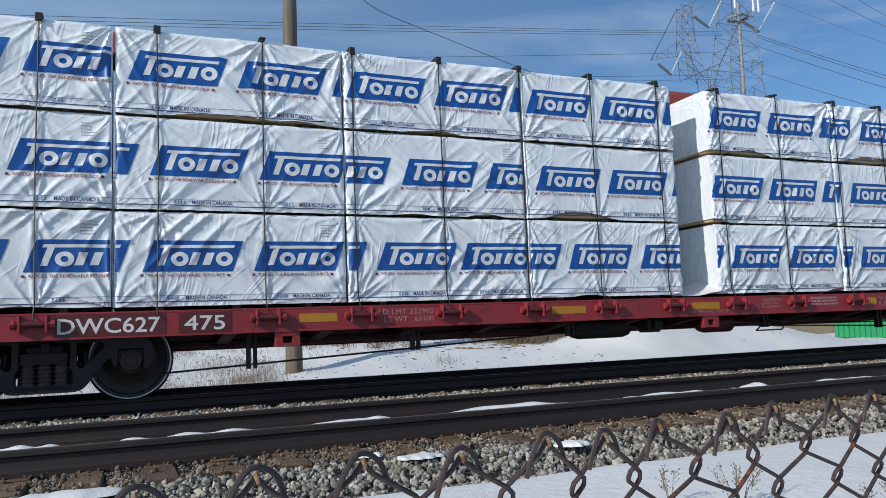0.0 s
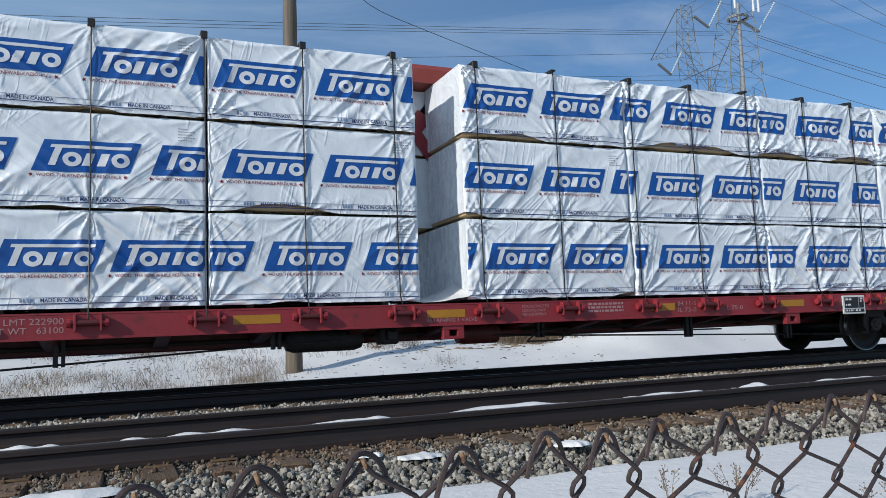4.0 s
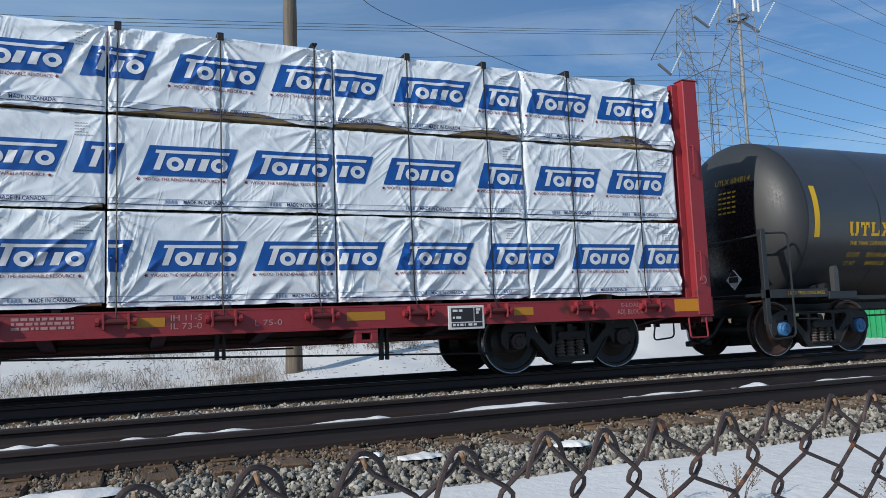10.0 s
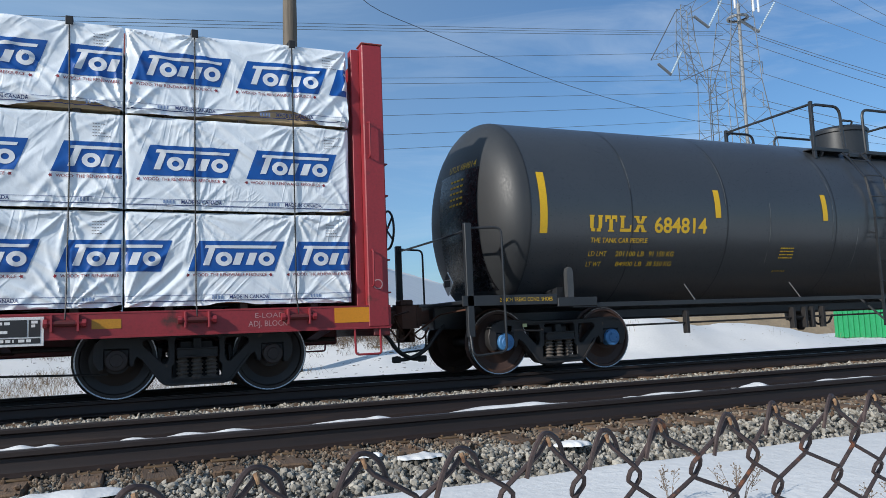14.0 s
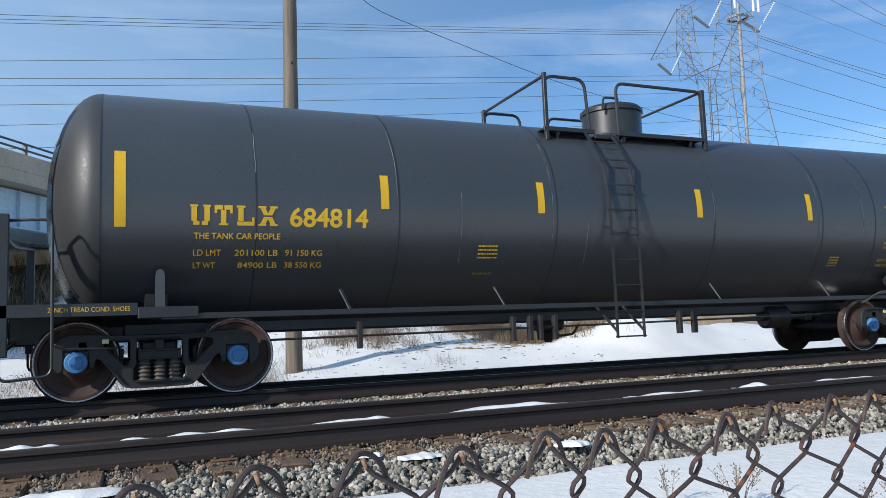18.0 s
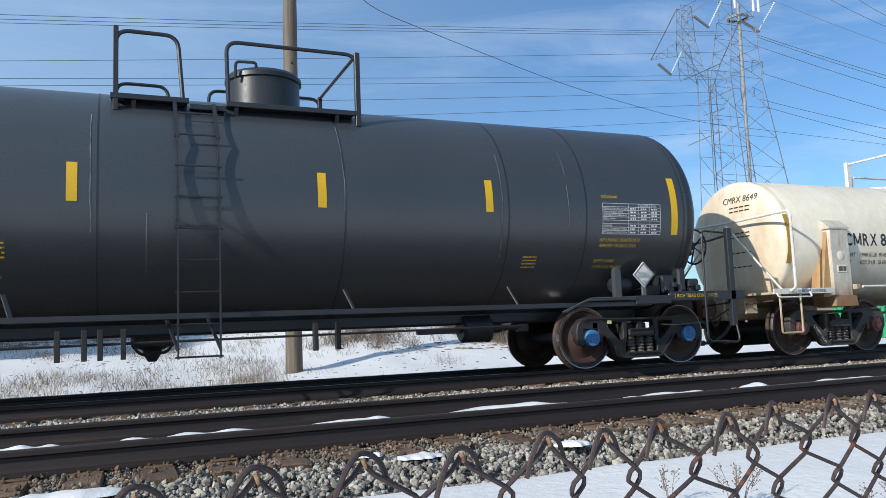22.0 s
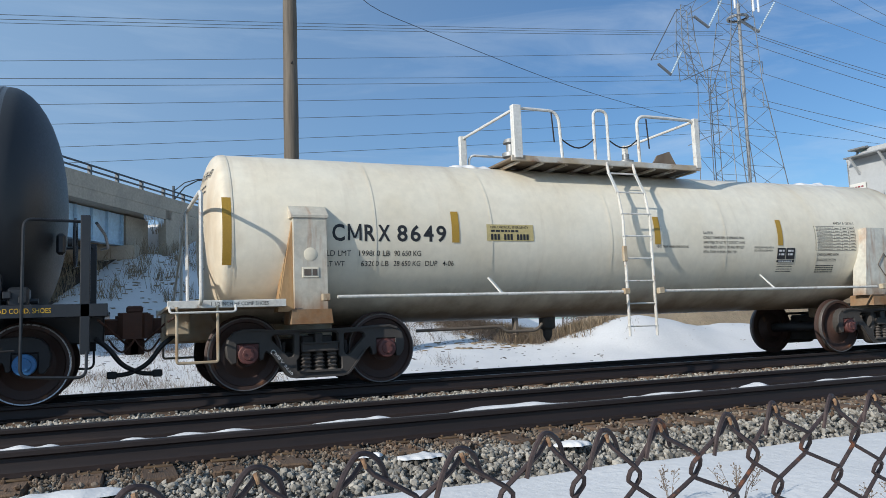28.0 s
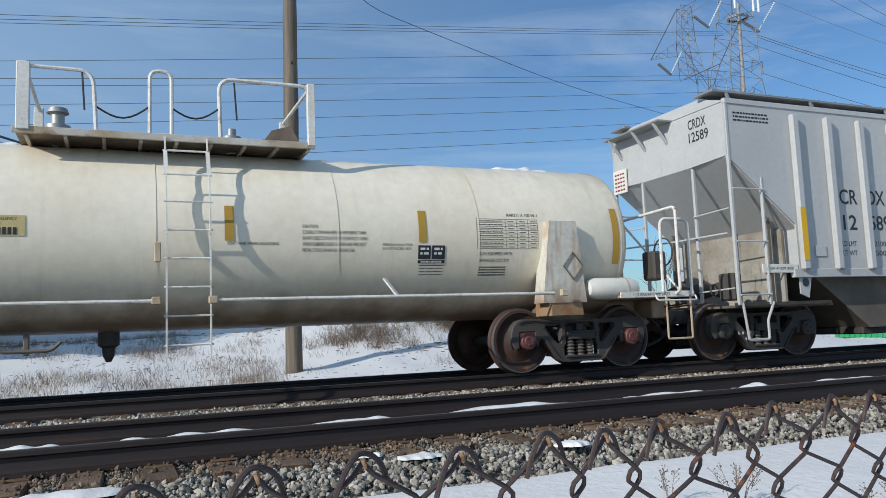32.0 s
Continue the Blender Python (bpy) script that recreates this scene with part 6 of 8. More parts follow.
        part("stub_sill", Geo().box(lo, hi, -0.3, 0.3, 0.62, 1.02, 0.03), M_CREAMDIRTY, car)
        lo, hi = sorted((xa + 0.02 * w, xa + 0.3 * w))
        part("striker", Geo().box(lo, hi, -0.75, 0.75, 0.72, 1.0, 0.02), M_CREAMDIRTY, car)
        coupler(car, xa - 0.22 * w, -w, M_RUSTCOUPLER)
        air_hose(car, xa - 0.02 * w, -w)
    g = write(Geo(), "1 1/2 INCH HF COMP SHOES", 38.2, -1.413, 1.045, 0.045, 0.66)
    write(g, "1 1/2 INCH HF COMP SHOES", 50.55, -1.413, 1.045, 0.045, 0.66)
    part("lettering", g, M_KLETTER, car)
    part("air_reservoir", Geo().lathe([(0, -0.46), (0.12, -0.42), (0.16, -0.3), (0.16, 0.3), (0.12, 0.42), (0, 0.46)], (50.30, -1.22, 1.17), "x", 24), M_FRESHCREAM, car)
    part("reservoir_strap", Geo().lathe([(0.163, -0.012), (0.168, -0.012), (0.168, 0.012), (0.163, 0.012)], (50.5, -1.22, 1.17), "x", 24, caps=False), M_CREAMDIRTY, car)
    g = Geo().box(51.2, 51.45, -1.1, -0.8, 1.3, 1.75, 0.03)
    pts = [(51.55, -0.9 + 0.22 * math.cos(a), 1.75 + 0.22 * math.sin(a)) for a in (2 * math.pi * i / 20 for i in range(21))]
    g.tube(pts, 0.014, 6)
    part("hand_brake", g, M_TRUCKGREY, car)
    part("end_ladder", Geo().tube(bend([(51.1, -1.40, 1.1), (51.1, -1.42, 2.2), (51.62, -1.42, 2.2), (51.62, -1.42, 1.05)], 0.12, 5), 0.024, 8), M_WHITEPAINT, car)
    # diamond holder on the rear saddle
    c = (49.60, 1.50)
    fr = [(c[0], c[1] - 0.2), (c[0] + 0.16, c[1]), (c[0], c[1] + 0.2), (c[0] - 0.16, c[1])]
    part("placard_holder", Geo().tube([(a, -1.325, b) for a, b in fr + fr[:1]], 0.01, 4), M_GRIME, car)
    # top platform, railings, valves, ladder
    part("top_platform", Geo().box(42.5, 45.95, -0.95, 0.95, 3.115, 3.15, 0.008), M_PLATFORM, car, "grimy white top platform")
    part("platform_skirt", Geo().box(42.48, 45.97, -0.98, -0.94, 3.08, 3.165, 0.005), M_SKIRT, car)
    part("platform_skirt", Geo().box(42.48, 45.97, 0.94, 0.98, 3.08, 3.165, 0.005), M_SKIRT, car)
    for k in range(9):
        part("platform_joist", Geo().box(42.6 + k * 0.41, 42.64 + k * 0.41, -0.93, 0.93, 3.06, 3.098, 0.004), M_SKIRT, car)
    y = -0.95
    part("corner_post", Geo().box(42.52, 42.66, y - 0.05, y + 0.05, 3.12, 3.92, 0.008), M_WHITEPAINT, car)
    part("railing", Geo().tube(bend([(42.6, y, 3.88), (43.32, y, 3.88), (43.36, y, 3.12)], 0.18, 6), 0.024, 8), M_WHITEPAINT, car)
    part("end_rail", Geo().tube([(42.6, y, 3.88), (42.6, 0.95, 3.88)], 0.024, 8), M_WHITEPAINT, car)
    part("end_rail", Geo().tube([(45.94, y, 3.92), (45.94, 0.95, 3.92)], 0.024, 8), M_WHITEPAINT, car)
    part("corner_post", Geo().box(42.53, 42.65, 0.91, 0.99, 3.12, 3.92, 0.008), M_WHITEPAINT, car)
    part("corner_post", Geo().box(45.89, 45.98, 0.91, 0.99, 3.12, 3.95, 0.006), M_WHITEPAINT, car)
    part("railing", Geo().tube(bend([(43.95, y, 3.12), (43.95, y, 3.95), (44.2, y, 3.95), (44.2, y, 3.12)], 0.12, 6), 0.024, 8), M_WHITEPAINT, car)
    part("railing", Geo().tube(bend([(44.78, y, 3.12), (44.76, y, 3.92), (45.94, y, 3.92), (45.94, y, 3.12)], 0.18, 6), 0.026, 8), M_WHITEPAINT, car)
    part("railing", Geo().tube(bend([(42.7, 0.95, 3.12), (42.7, 0.95, 3.6), (44.1, 0.95, 3.6), (44.1, 0.95, 3.12)], 0.12, 5), 0.022, 8), M_WHITEPAINT, car)
    part("railing", Geo().tube(bend([(44.6, 0.95, 3.12), (44.6, 0.95, 3.6), (45.94, 0.95, 3.6), (45.94, 0.95, 3.12)], 0.12, 5), 0.022, 8), M_WHITEPAINT, car)
    part("corner_post", Geo().box(45.88, 45.98, y - 0.04, y + 0.04, 3.12, 3.95, 0.006), M_WHITEPAINT, car)
    part("vent_valve", Geo().lathe([(0.09, 3.1), (0.09, 3.3), (0.15, 3.32), (0.15, 3.38), (0.08, 3.4), (0.08, 3.52), (0.13, 3.54), (0.11, 3.6), (0, 3.62)], (42.9, -0.2, 0), "z", 18), M_GRATE, car)
    part("vent_valve", Geo().lathe([(0.08, 3.1), (0.08, 3.26), (0.13, 3.28), (0.13, 3.34), (0.06, 3.36), (0.06, 3.45), (0, 3.47)], (45.0, -0.3, 0), "z", 18), M_GRATE, car)
    part("manway", Geo().lathe([(0.3, 3.1), (0.3, 3.3), (0.34, 3.31), (0.34, 3.36), (0, 3.4)], (44.2, 0.1, 0), "z", 24), M_FRESHCREAM, car)
    part("splash_plate", Geo().prism([(45.3, 3.15), (45.95, 3.15), (45.75, 3.5), (45.5, 3.42)], -0.5, -0.47), M_PLATFORM, car)
    for xa, za, xb, zb in ((43.36, 3.45, 43.95, 3.5), (44.2, 3.5, 44.78, 3.55)):
        p = [(xa + (xb - xa) * i / 8, y, za + (zb - za) * i / 8 - 0.14 * math.sin(math.pi * i / 8)) for i in range(9)]
        part("safety_chain", Geo().tube(p, 0.012, 5), M_TRUCK, car)
    for x in (43.2, 44.95):
        part("safety_chain", Geo().tube([(x, y, 3.88), (x + 0.03, y, 3.4)], 0.012, 5), M_TRUCK, car)
    stile = [(-0.98, 3.12), (-1.03, 2.95), (-1.22, 2.62), (-1.31, 2.2), (-1.31, 0.46)]
    ladder(car, 44.12, 44.61, stile, [(-1.03, 2.95), (-1.22, 2.62)] + [(-1.31, 2.28 - 0.335 * i) for i in range(6)], M_WHITEPAINT)
    part("ladder_hook", Geo().box(43.98, 44.05, -1.47, -1.42, 1.55, 1.78, 0.01), M_CREAMDIRTY, car)
    # bottom fittings
    part("bottom_outlet", Geo().lathe([(0.03, 0.42), (0.05, 0.46), (0.07, 0.5), (0.08, 0.6), (0.13, 0.63), (0.13, 0.8)], (43.5, 0, 0), "z", 16), M_TRUCKGREY, car)
    part("fitting", Geo().box(42.6, 42.66, -0.6, -0.5, 0.55, 0.8, 0.01), M_GRIME, car)
    part("brake_pipe", Geo().tube(bend([(41.0, -0.7, 0.66), (42.3, -0.7, 0.68), (42.4, -0.7, 0.6), (42.9, -0.7, 0.6), (43.0, -0.7, 0.7)], 0.1, 4), 0.022, 8), M_GRIME, car)
    for x in (39.56, 49.86):
        truck(car, x, M_TRUCKGREY, M_CAPRED, M_WHEEL, None, M_DULLRIM, "CMRX 8649" if x < 45 else None)


M_HOPPERSTAIN = mat("stained hopper paint", (0.32, 0.3, 0.26), 0.55, second=(0.2, 0.17, 0.13), big=1.5, amount=0.9, fine=15, third=(0.12, 0.09, 0.065), third_at=0.58, third_scale=2.5, third_stretch=(3, 3, 0.5))
M_GRIMEDARK = mat("dark oily grime", (0.06, 0.05, 0.042), 0.7, second=(0.028, 0.024, 0.021), big=2, amount=0.9, fine=20, third=(0.11, 0.08, 0.055), third_at=0.62, third_scale=3)
M_SADDLE = mat("streaked saddle paint", (0.56, 0.54, 0.47), 0.5, second=(0.42, 0.32, 0.2), big=1.2, fine=12, third=(0.32, 0.13, 0.04), third_at=0.52, third_scale=1.6, third_stretch=(5, 1, 0.6), third_soft=0.25, runs=(((0.22, 0.10, 0.04), 2, 1.35, 0.85, (5, 3, 1.2), 1.2, 0.9),))
M_RUSTWASH = mat("rust-washed cream paint", (0.42, 0.28, 0.14), 0.6, second=(0.3, 0.15, 0.06), big=1.6, amount=0.9, fine=20, stretch=(2, 2, 0.5))
M_RUSTY = mat("rusty saddle foot", (0.24, 0.12, 0.05), 0.75, second=(0.34, 0.27, 0.18), big=3, fine=20)
M_SKIRT = mat("rust-edged platform paint", (0.52, 0.50, 0.45), 0.55, second=(0.36, 0.27, 0.17), big=2.5, amount=0.9, fine=20, third=(0.2, 0.09, 0.04), third_at=0.56, third_scale=4, third_soft=0.15)
M_PLATFORM = mat("grimy platform paint", (0.24, 0.19, 0.14), 0.65, second=(0.11, 0.075, 0.05), big=2.5, amount=0.9, fine=20)
M_DULLRIM = mat("dull wheel rim", (0.2, 0.18, 0.17), 0.5, metal=0.7, fine=60, speck=0.2)


def patch_at(x0, x1, z0, z1, wrap):
    g = patch(Geo(), x0, x1, z0, z1, wrap=wrap, lift=0.007)
    return g.v, g.f


# ---- covered hopper ----
def hopper():
    car = thing("hopper_car", (60.0, 0, 0), "light grey covered hopper car with black lettering", "hopper car", rolls=True)
    xa, xb, xe = 52.45, 67.5, 52.45
    hw, zt, zs = 1.50, 4.10, 1.42
    # body with sloped end sheets
    prof = [(xa, 3.2), (xa, zt), (xb, zt), (xb, 3.2), (xb - 1.38, 2.08), (xb - 1.38, zs), (xa + 1.38, zs), (xa + 1.38, 2.08)]
    g = Geo().prism(prof, -hw + 0.03, hw - 0.03)
    part("body", g, M_HOPPER, car, "light grey sloped-end hopper body")
    for s in (-1, 1):
        a, b = sorted((s * (hw - 0.03), s * hw))
        part("side_sheet", Geo().prism([(xa, 3.22), (xa, zt), (xb, zt), (xb, 3.22), (xb - 1.33, 2.15), (xb - 1.33, 1.40), (xa + 1.33, 1.40), (xa + 1.33, 2.15)], a, b), M_HOPPER, car, "smooth grey side sheet")
        for i in range(17):
            x = xa + 1.42 + i * 0.765
            a, b = sorted((s * hw, s * (hw + 0.10)))
            part("side_rib", Geo().box(x - 0.075, x + 0.075, a, b, 1.40, 3.98, 0.025), M_HOPPER, car)
        a, b = sorted((s * (hw - 0.06), s * (hw + 0.02)))
        part("side_sill", Geo().box(xa + 1.2, xb - 1.2, a, b, 1.28, 1.42, 0.008), M_HOPPER, car)
        part("top_chord", Geo().box(xa, xb, a, b, zt - 0.03, zt + 0.06, 0.01), M_HOPPER, car)
        # corner posts and end frame
        for x, w in ((xa, 1), (xb, -1)):
            lo, hi = sorted((x, x + 0.09 * w))
            a, b = sorted((s * (hw - 0.04), s * (hw + 0.012)))
            lo, hi = sorted((x, x + 0.055 * w))
            part("corner_post", Geo().box(lo, hi, a, b, 0.86, zt, 0.008), M_HOPPER, car)
            part("end_post", Geo().box(lo, hi, min(s * 0.64, s * 0.69), max(s * 0.64, s * 0.69), 0.9, 3.3, 0.008), M_HOPPER, car)
            lo, hi = sorted((x + 0.64 * w, x + 0.68 * w))
            part("ladder_post", Geo().box(lo, hi, a, b, 0.86, 2.9, 0.008), M_HOPPER, car)
            for k in (0, 2, 4):
                z = 1.02 + 0.42 * k
                part("ladder_rung", Geo().tube([(x + 0.04 * w, s * (hw + 0.02), z), (x + 0.68 * w, s * (hw + 0.02), z)], 0.014, 6), M_HOPPER, car)
            for k in (0, 3, 5):
                z = 1.1 + 0.42 * k
                part("end_rung", Geo().tube([(x - 0.02 * w, s * 0.66, z), (x - 0.02 * w, s * (hw - 0.04), z + 0.03)], 0.013, 6), M_HOPPER, car)
            st = [(x + 0.08 * w, s * hw, 0.9), (x + 0.14 * w, s * (hw + 0.02), 0.32), (x + 0.55 * w, s * (hw + 0.02), 0.32), (x + 0.55 * w, s * (hw + 0.02), 0.62), (x + 0.72 * w, s * hw, 0.9)]
            part("sill_step", Geo().tube(bend(st, 0.04, 3), 0.022, 6), M_HOPPER, car)
            # triangular gusset sheet and sill end
            a, b = sorted((s * (hw - 0.05), s * (hw - 0.03)))
            lo = x + 1.35 * w
            part("gusset", Geo().prism([(lo, 1.42), (lo, 1.02), (lo + 0.18 * w, 0.95), (lo + 0.3 * w, 1.42)], a, b), M_HOPPER, car)
            part("jacking_hole", Geo().tube([(lo + 0.12 * w, s * (hw - 0.028), 1.2), (lo + 0.12 * w, s * (hw - 0.02), 1.2)], 0.07, 16), M_BLACK, car, "dark round hole")
            part("shear_plate_edge", Geo().box(min(x, x + 2.0 * w), max(x, x + 2.0 * w), min(s * 1.4, s * 1.49), max(s * 1.4, s * 1.49), 0.84, 0.90, 0.006), M_GRIMEDARK, car)
            for k in range(1):
                xx = x + (1.05 + 0.25 * k) * w
                part("slope_stiffener", Geo().box(xx - 0.04, xx + 0.04, min(s * 1.15, s * 1.2), max(s * 1.15, s * 1.2), 0.9, 2.3 - 0.24 * k, 0.01), M_HOPPERDIRTY, car)
    for x, w in ((xa, 1), (xb, -1)):
        lo, hi = sorted((x - 0.02 * w, x + 2.1 * w))
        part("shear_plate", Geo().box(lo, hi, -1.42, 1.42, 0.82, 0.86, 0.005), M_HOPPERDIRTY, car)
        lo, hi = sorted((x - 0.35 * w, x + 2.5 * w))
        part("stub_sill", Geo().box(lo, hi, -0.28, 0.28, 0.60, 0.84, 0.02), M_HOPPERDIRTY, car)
        lo, hi = sorted((x + 1.3 * w, x + 1.36 * w))
        part("bulkhead", Geo().box(lo, hi, -1.2, 1.2, 0.86, 2.12, 0.005), M_HOPPERSTAIN, car)
        g = Geo()
        for k in (-0.55, 0.0, 0.55):
            g.lathe([(0, -0.22), (0.1, -0.2), (0.13, -0.1), (0.13, 0.1), (0.1, 0.2), (0, 0.22)], (x + 0.6 * w, k, 1.15), "x", 16)
        g.box(min(x + 0.3 * w, x + 0.5 * w), max(x + 0.3 * w, x + 0.5 * w), -1.1, -0.75, 0.95, 1.4, 0.03)
        part("brake_gear", g, M_TRUCKGREY, car)
        part("end_pipe", Geo().tube(bend([(x - 0.02 * w, -1.4, 2.0), (x - 0.05 * w, -0.2, 2.0), (x - 0.05 * w, 1.4, 2.05)], 0.05, 3), 0.016, 6), M_HOPPER, car)
        # end platform grating at roof height, on brackets
        lo, hi = sorted((x - 0.30 * w, x + 0.08 * w))
        part("end_walkway", Geo().box(lo, hi, -0.25, 1.35, 4.10, 4.13, 0.004), M_GRATE, car)
        for y in (-0.1, 0.5, 1.2):
            part("walkway_bracket", Geo().beam((x - 0.28 * w, y, 4.10), (x, y, 3.75), 0.05, 0.03), M_HOPPER, car)
        coupler(car, x - 0.75 * w, -w)
        air_hose(car, x - 0.5 * w, -w)
    part("roof", Geo().prism([(-hw, zt + 0.02), (hw, zt + 0.02), (0.9, zt + 0.2), (-0.9, zt + 0.2)], xa + 0.02, xb - 0.02, "yz"), M_HOPPER, car)
    for s in (-1, 1):
        lo, hi = sorted((s * 0.95, s * 1.38))
        part("running_board", Geo().box(xa - 0.1, xb + 0.1, lo, hi, 4.30, 4.335, 0.004), M_GRATE, car, "galvanised roof walkway")
        for i in range(40):
            x = xa + i * 0.38
            part("walkway_slat", Geo().box(x - 0.012, x + 0.012, lo, hi, 4.336, 4.35), M_GRATE, car)
        for i in range(9):
            x = xa + 0.2 + i * 1.85
            part("walkway_support", Geo().beam((x, s * 1.36, 4.3), (x, s * 1.45, 4.1), 0.04), M_GRATE, car)
    part("roof_hatch", Geo().box(xa + 0.8, xb - 0.8, -0.35, 0.35, 4.30, 4.40, 0.03), M_HOPPER, car)
    for i in range(3):
        xm = xa + 3.6 + i * 4.0
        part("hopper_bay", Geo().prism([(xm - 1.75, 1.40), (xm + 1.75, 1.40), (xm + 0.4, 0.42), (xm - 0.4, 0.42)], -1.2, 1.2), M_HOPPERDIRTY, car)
        part("outlet_gate", Geo().box(xm - 0.45, xm + 0.45, -1.1, 1.1, 0.30, 0.43, 0.02), M_GRIMEDARK, car)
    part("reflector_tape", Geo().box(53.80, 53.92, -1.606, -1.602, 1.55, 2.42), M_YELLOW, car, "yellow reflective tape")
    g = write(Geo(), "CR", 54.83, -1.504, 2.52, 0.26, 0.42, 0.012)
    write(g, "DX", 55.50, -1.504, 2.52, 0.26, 0.42, 0.012)
    write(g, "12", 54.87, -1.504, 2.08, 0.26, 0.32, 0.012)
    write(g, "589", 55.50, -1.504, 2.08, 0.26, 0.5, 0.012)
    write(g, "LD LMT", 54.80, -1.504, 1.80, 0.09, 0.34)
    write(g, "LT WT", 54.80, -1.504, 1.64, 0.09, 0.34)
    write(g, "221000", 55.50, -1.504, 1.80, 0.09, 0.42)
    write(g, "65000", 55.50, -1.504, 1.64, 0.09, 0.42)
    for i in range(3):
        bars(g, 52.62, 3.92 - 0.06 * i, 0.75, 0.028, y=-1.504, seed=i)
    v, f = letters("CRDX", 0.17, 0.42, 0.006)
    g.add([(xa - 0.006, -0.66 - a, 3.84 + c) for a, c in v], f)
    v, f = letters("12589", 0.17, 0.46, 0.006)
    g.add([(xa - 0.006, -0.66 - a, 3.62 + c) for a, c in v], f)
    part("lettering", g, M_KLETTER, car, "black stencilled letters")
    part("defect_card_holder", Geo().box(54.15, 54.40, -1.52, -1.5, 1.62, 1.80, 0.006), M_HOPPER, car)
    part("shoe_notice", Geo().box(53.0, 53.75, -1.50, -1.48, 1.36, 1.50, 0.004), M_FRESHCREAM, car)
    part("shoe_notice_print", write(Geo(), "2 INCH HF COMP SHOES", 53.08, -1.503, 1.41, 0.045, 0.58), M_KLETTER, car)
    part("caution_sign", Geo().box(52.40, 52.43, 1.05, 1.45, 3.1, 3.55, 0.004), M_FRESHCREAM, car, "white notice with red print")
    g = Geo()
    for i in range(5):
        for k in range(4):
            g.box(52.395, 52.3985, 1.10 + 0.08 * k, 1.155 + 0.08 * k, 3.15 + 0.075 * i, 3.18 + 0.075 * i)
    tagged(part("notice_print", g, M_REDPRINT, car), kind="stuff")
    for x in (53.45, 66.5):
        truck(car, x, M_TRUCKGREY, M_TRUCKGREY, M_WHEEL, ((0.40, -0.62, 0.12), (0.30, -0.5, 0.1)), M_DULLRIM)


# ---- ground, tracks ----
B_AT, B_DIR, B_SIDE = Vector((2.16, 41.6)), Vector((0.552, 0.833)), Vector((0.833, -0.552))


def bump_at(x, y, cx, cy, sx, sy, h):
    return h * math.exp(-((x - cx) / sx) ** 2 - ((y - cy) / sy) ** 2)


def ground_z(x, y):
    z = -0.60 + 0.30 * smooth(1.0, 4.3, y) - 0.17 * smooth(4.45, 5.1, y) + 0.03 * smooth(12.5, 14, y)
    if y < 5.0:
        z += 0.025 * noise.noise((x * 0.7, y * 0.9, 3)) + 0.012 * noise.noise((x * 3, y * 3, 5))
    if y > 12.5:
        far = smooth(12.5, 16, y)
        z += far * (0.10 * noise.noise((x * 0.25, y * 0.25, 1)) + 0.05 * noise.noise((x * 0.9, y * 0.9, 2)) + 0.035 * noise.noise((x * 2.3, y * 2.3, 9)))
        z += 1.15 * smooth(15.5, 29, y) * smooth(15, 8, x) * (1 if x > -60 else 0.3)
        z += bump_at(x, y, 9.5, 24, 5, 4.5, 0.85) + bump_at(x, y, 14.4, 19.2, 2.2, 1.5, 1.0) + bump_at(x, y, 19.2, 19.6, 4.0, 1.7, 0.85)
        rel = Vector((x, y)) - B_AT
        u, v = rel.dot(B_DIR), rel.dot(B_SIDE)
        side = 5.0 + 0.36 * min(max(u, 0.0), 8.0) + min(0.0, u + 1.9) * 0.47
        inside = smooth(-12.3, -11.8, v) * smooth(0.1, -0.35, v) * smooth(0.5, 1.6, u)
        e = side - max(0.0, v - 0.4) * 0.5 - max(0.0, -v - 12.5) * 0.5
        e = e * (1 - inside) + 7.0 * inside
        if u > 0.8:
            e *= smooth(420, 160, u)
        z = max(z, z * 0.3 + e - 0.3)
    return z


def axis(stops):
    out = []
    for a, b, n in stops:
        out += [a + (b - a) * i / n for i in range(n)]
    return out + [stops[-1][1]]


def ground():
    xs = axis([(-900, -120, 10), (-120, -30, 20), (-30, -6, 40), (-6, 34, 130), (34, 80, 40), (80, 200, 16), (200, 1500, 12)])
    ys = axis([(-300, -20, 8), (-20, -1, 12), (-1, 5, 60), (5, 12, 7), (12, 50, 130), (50, 110, 30), (110, 2500, 14)])
    g = Geo()
    g.v = [(x, y, ground_z(x, y)) for x in xs for y in ys]
    n = len(ys)
    g.f = [(i * n + j, (i + 1) * n + j, (i + 1) * n + j + 1, i * n + j + 1) for i in range(len(xs) - 1) for j in range(n - 1)]
    solid("ground", g, M_SNOW, "bright crusted snow over uneven ground", "ground", kind="structure", smooth=60)


ground()

XA, XB = -120.0, 220.0


def rail_line(y):
    g = Geo().prism([(y - 0.07, -0.172), (y + 0.07, -0.172), (y + 0.07, -0.160), (y + 0.02, -0.140), (y + 0.009, -0.12), (y + 0.009, -0.05), (y + 0.036, -0.036), (y + 0.036, -0.008), (y + 0.026, 0.0),
                     (y - 0.026, 0.0), (y - 0.036, -0.008), (y - 0.036, -0.036), (y - 0.009, -0.05), (y - 0.009, -0.12), (y - 0.02, -0.140), (y - 0.07, -0.160)], XA, XB, "yz")
    ob = solid("rail", g, M_RAIL, "brown steel rail with a worn head", "rail", "rails", "structure", at=(0, 0, 0))
    part("rail_head", Geo().box(XA, XB, y - 0.024, y + 0.024, 0.0005, 0.0025), M_RAILTOP, ob, "polished running surface")
    return ob


for yc in (NEAR, D):
    for s in (-0.7525, 0.7525):
        rail_line(yc + s)


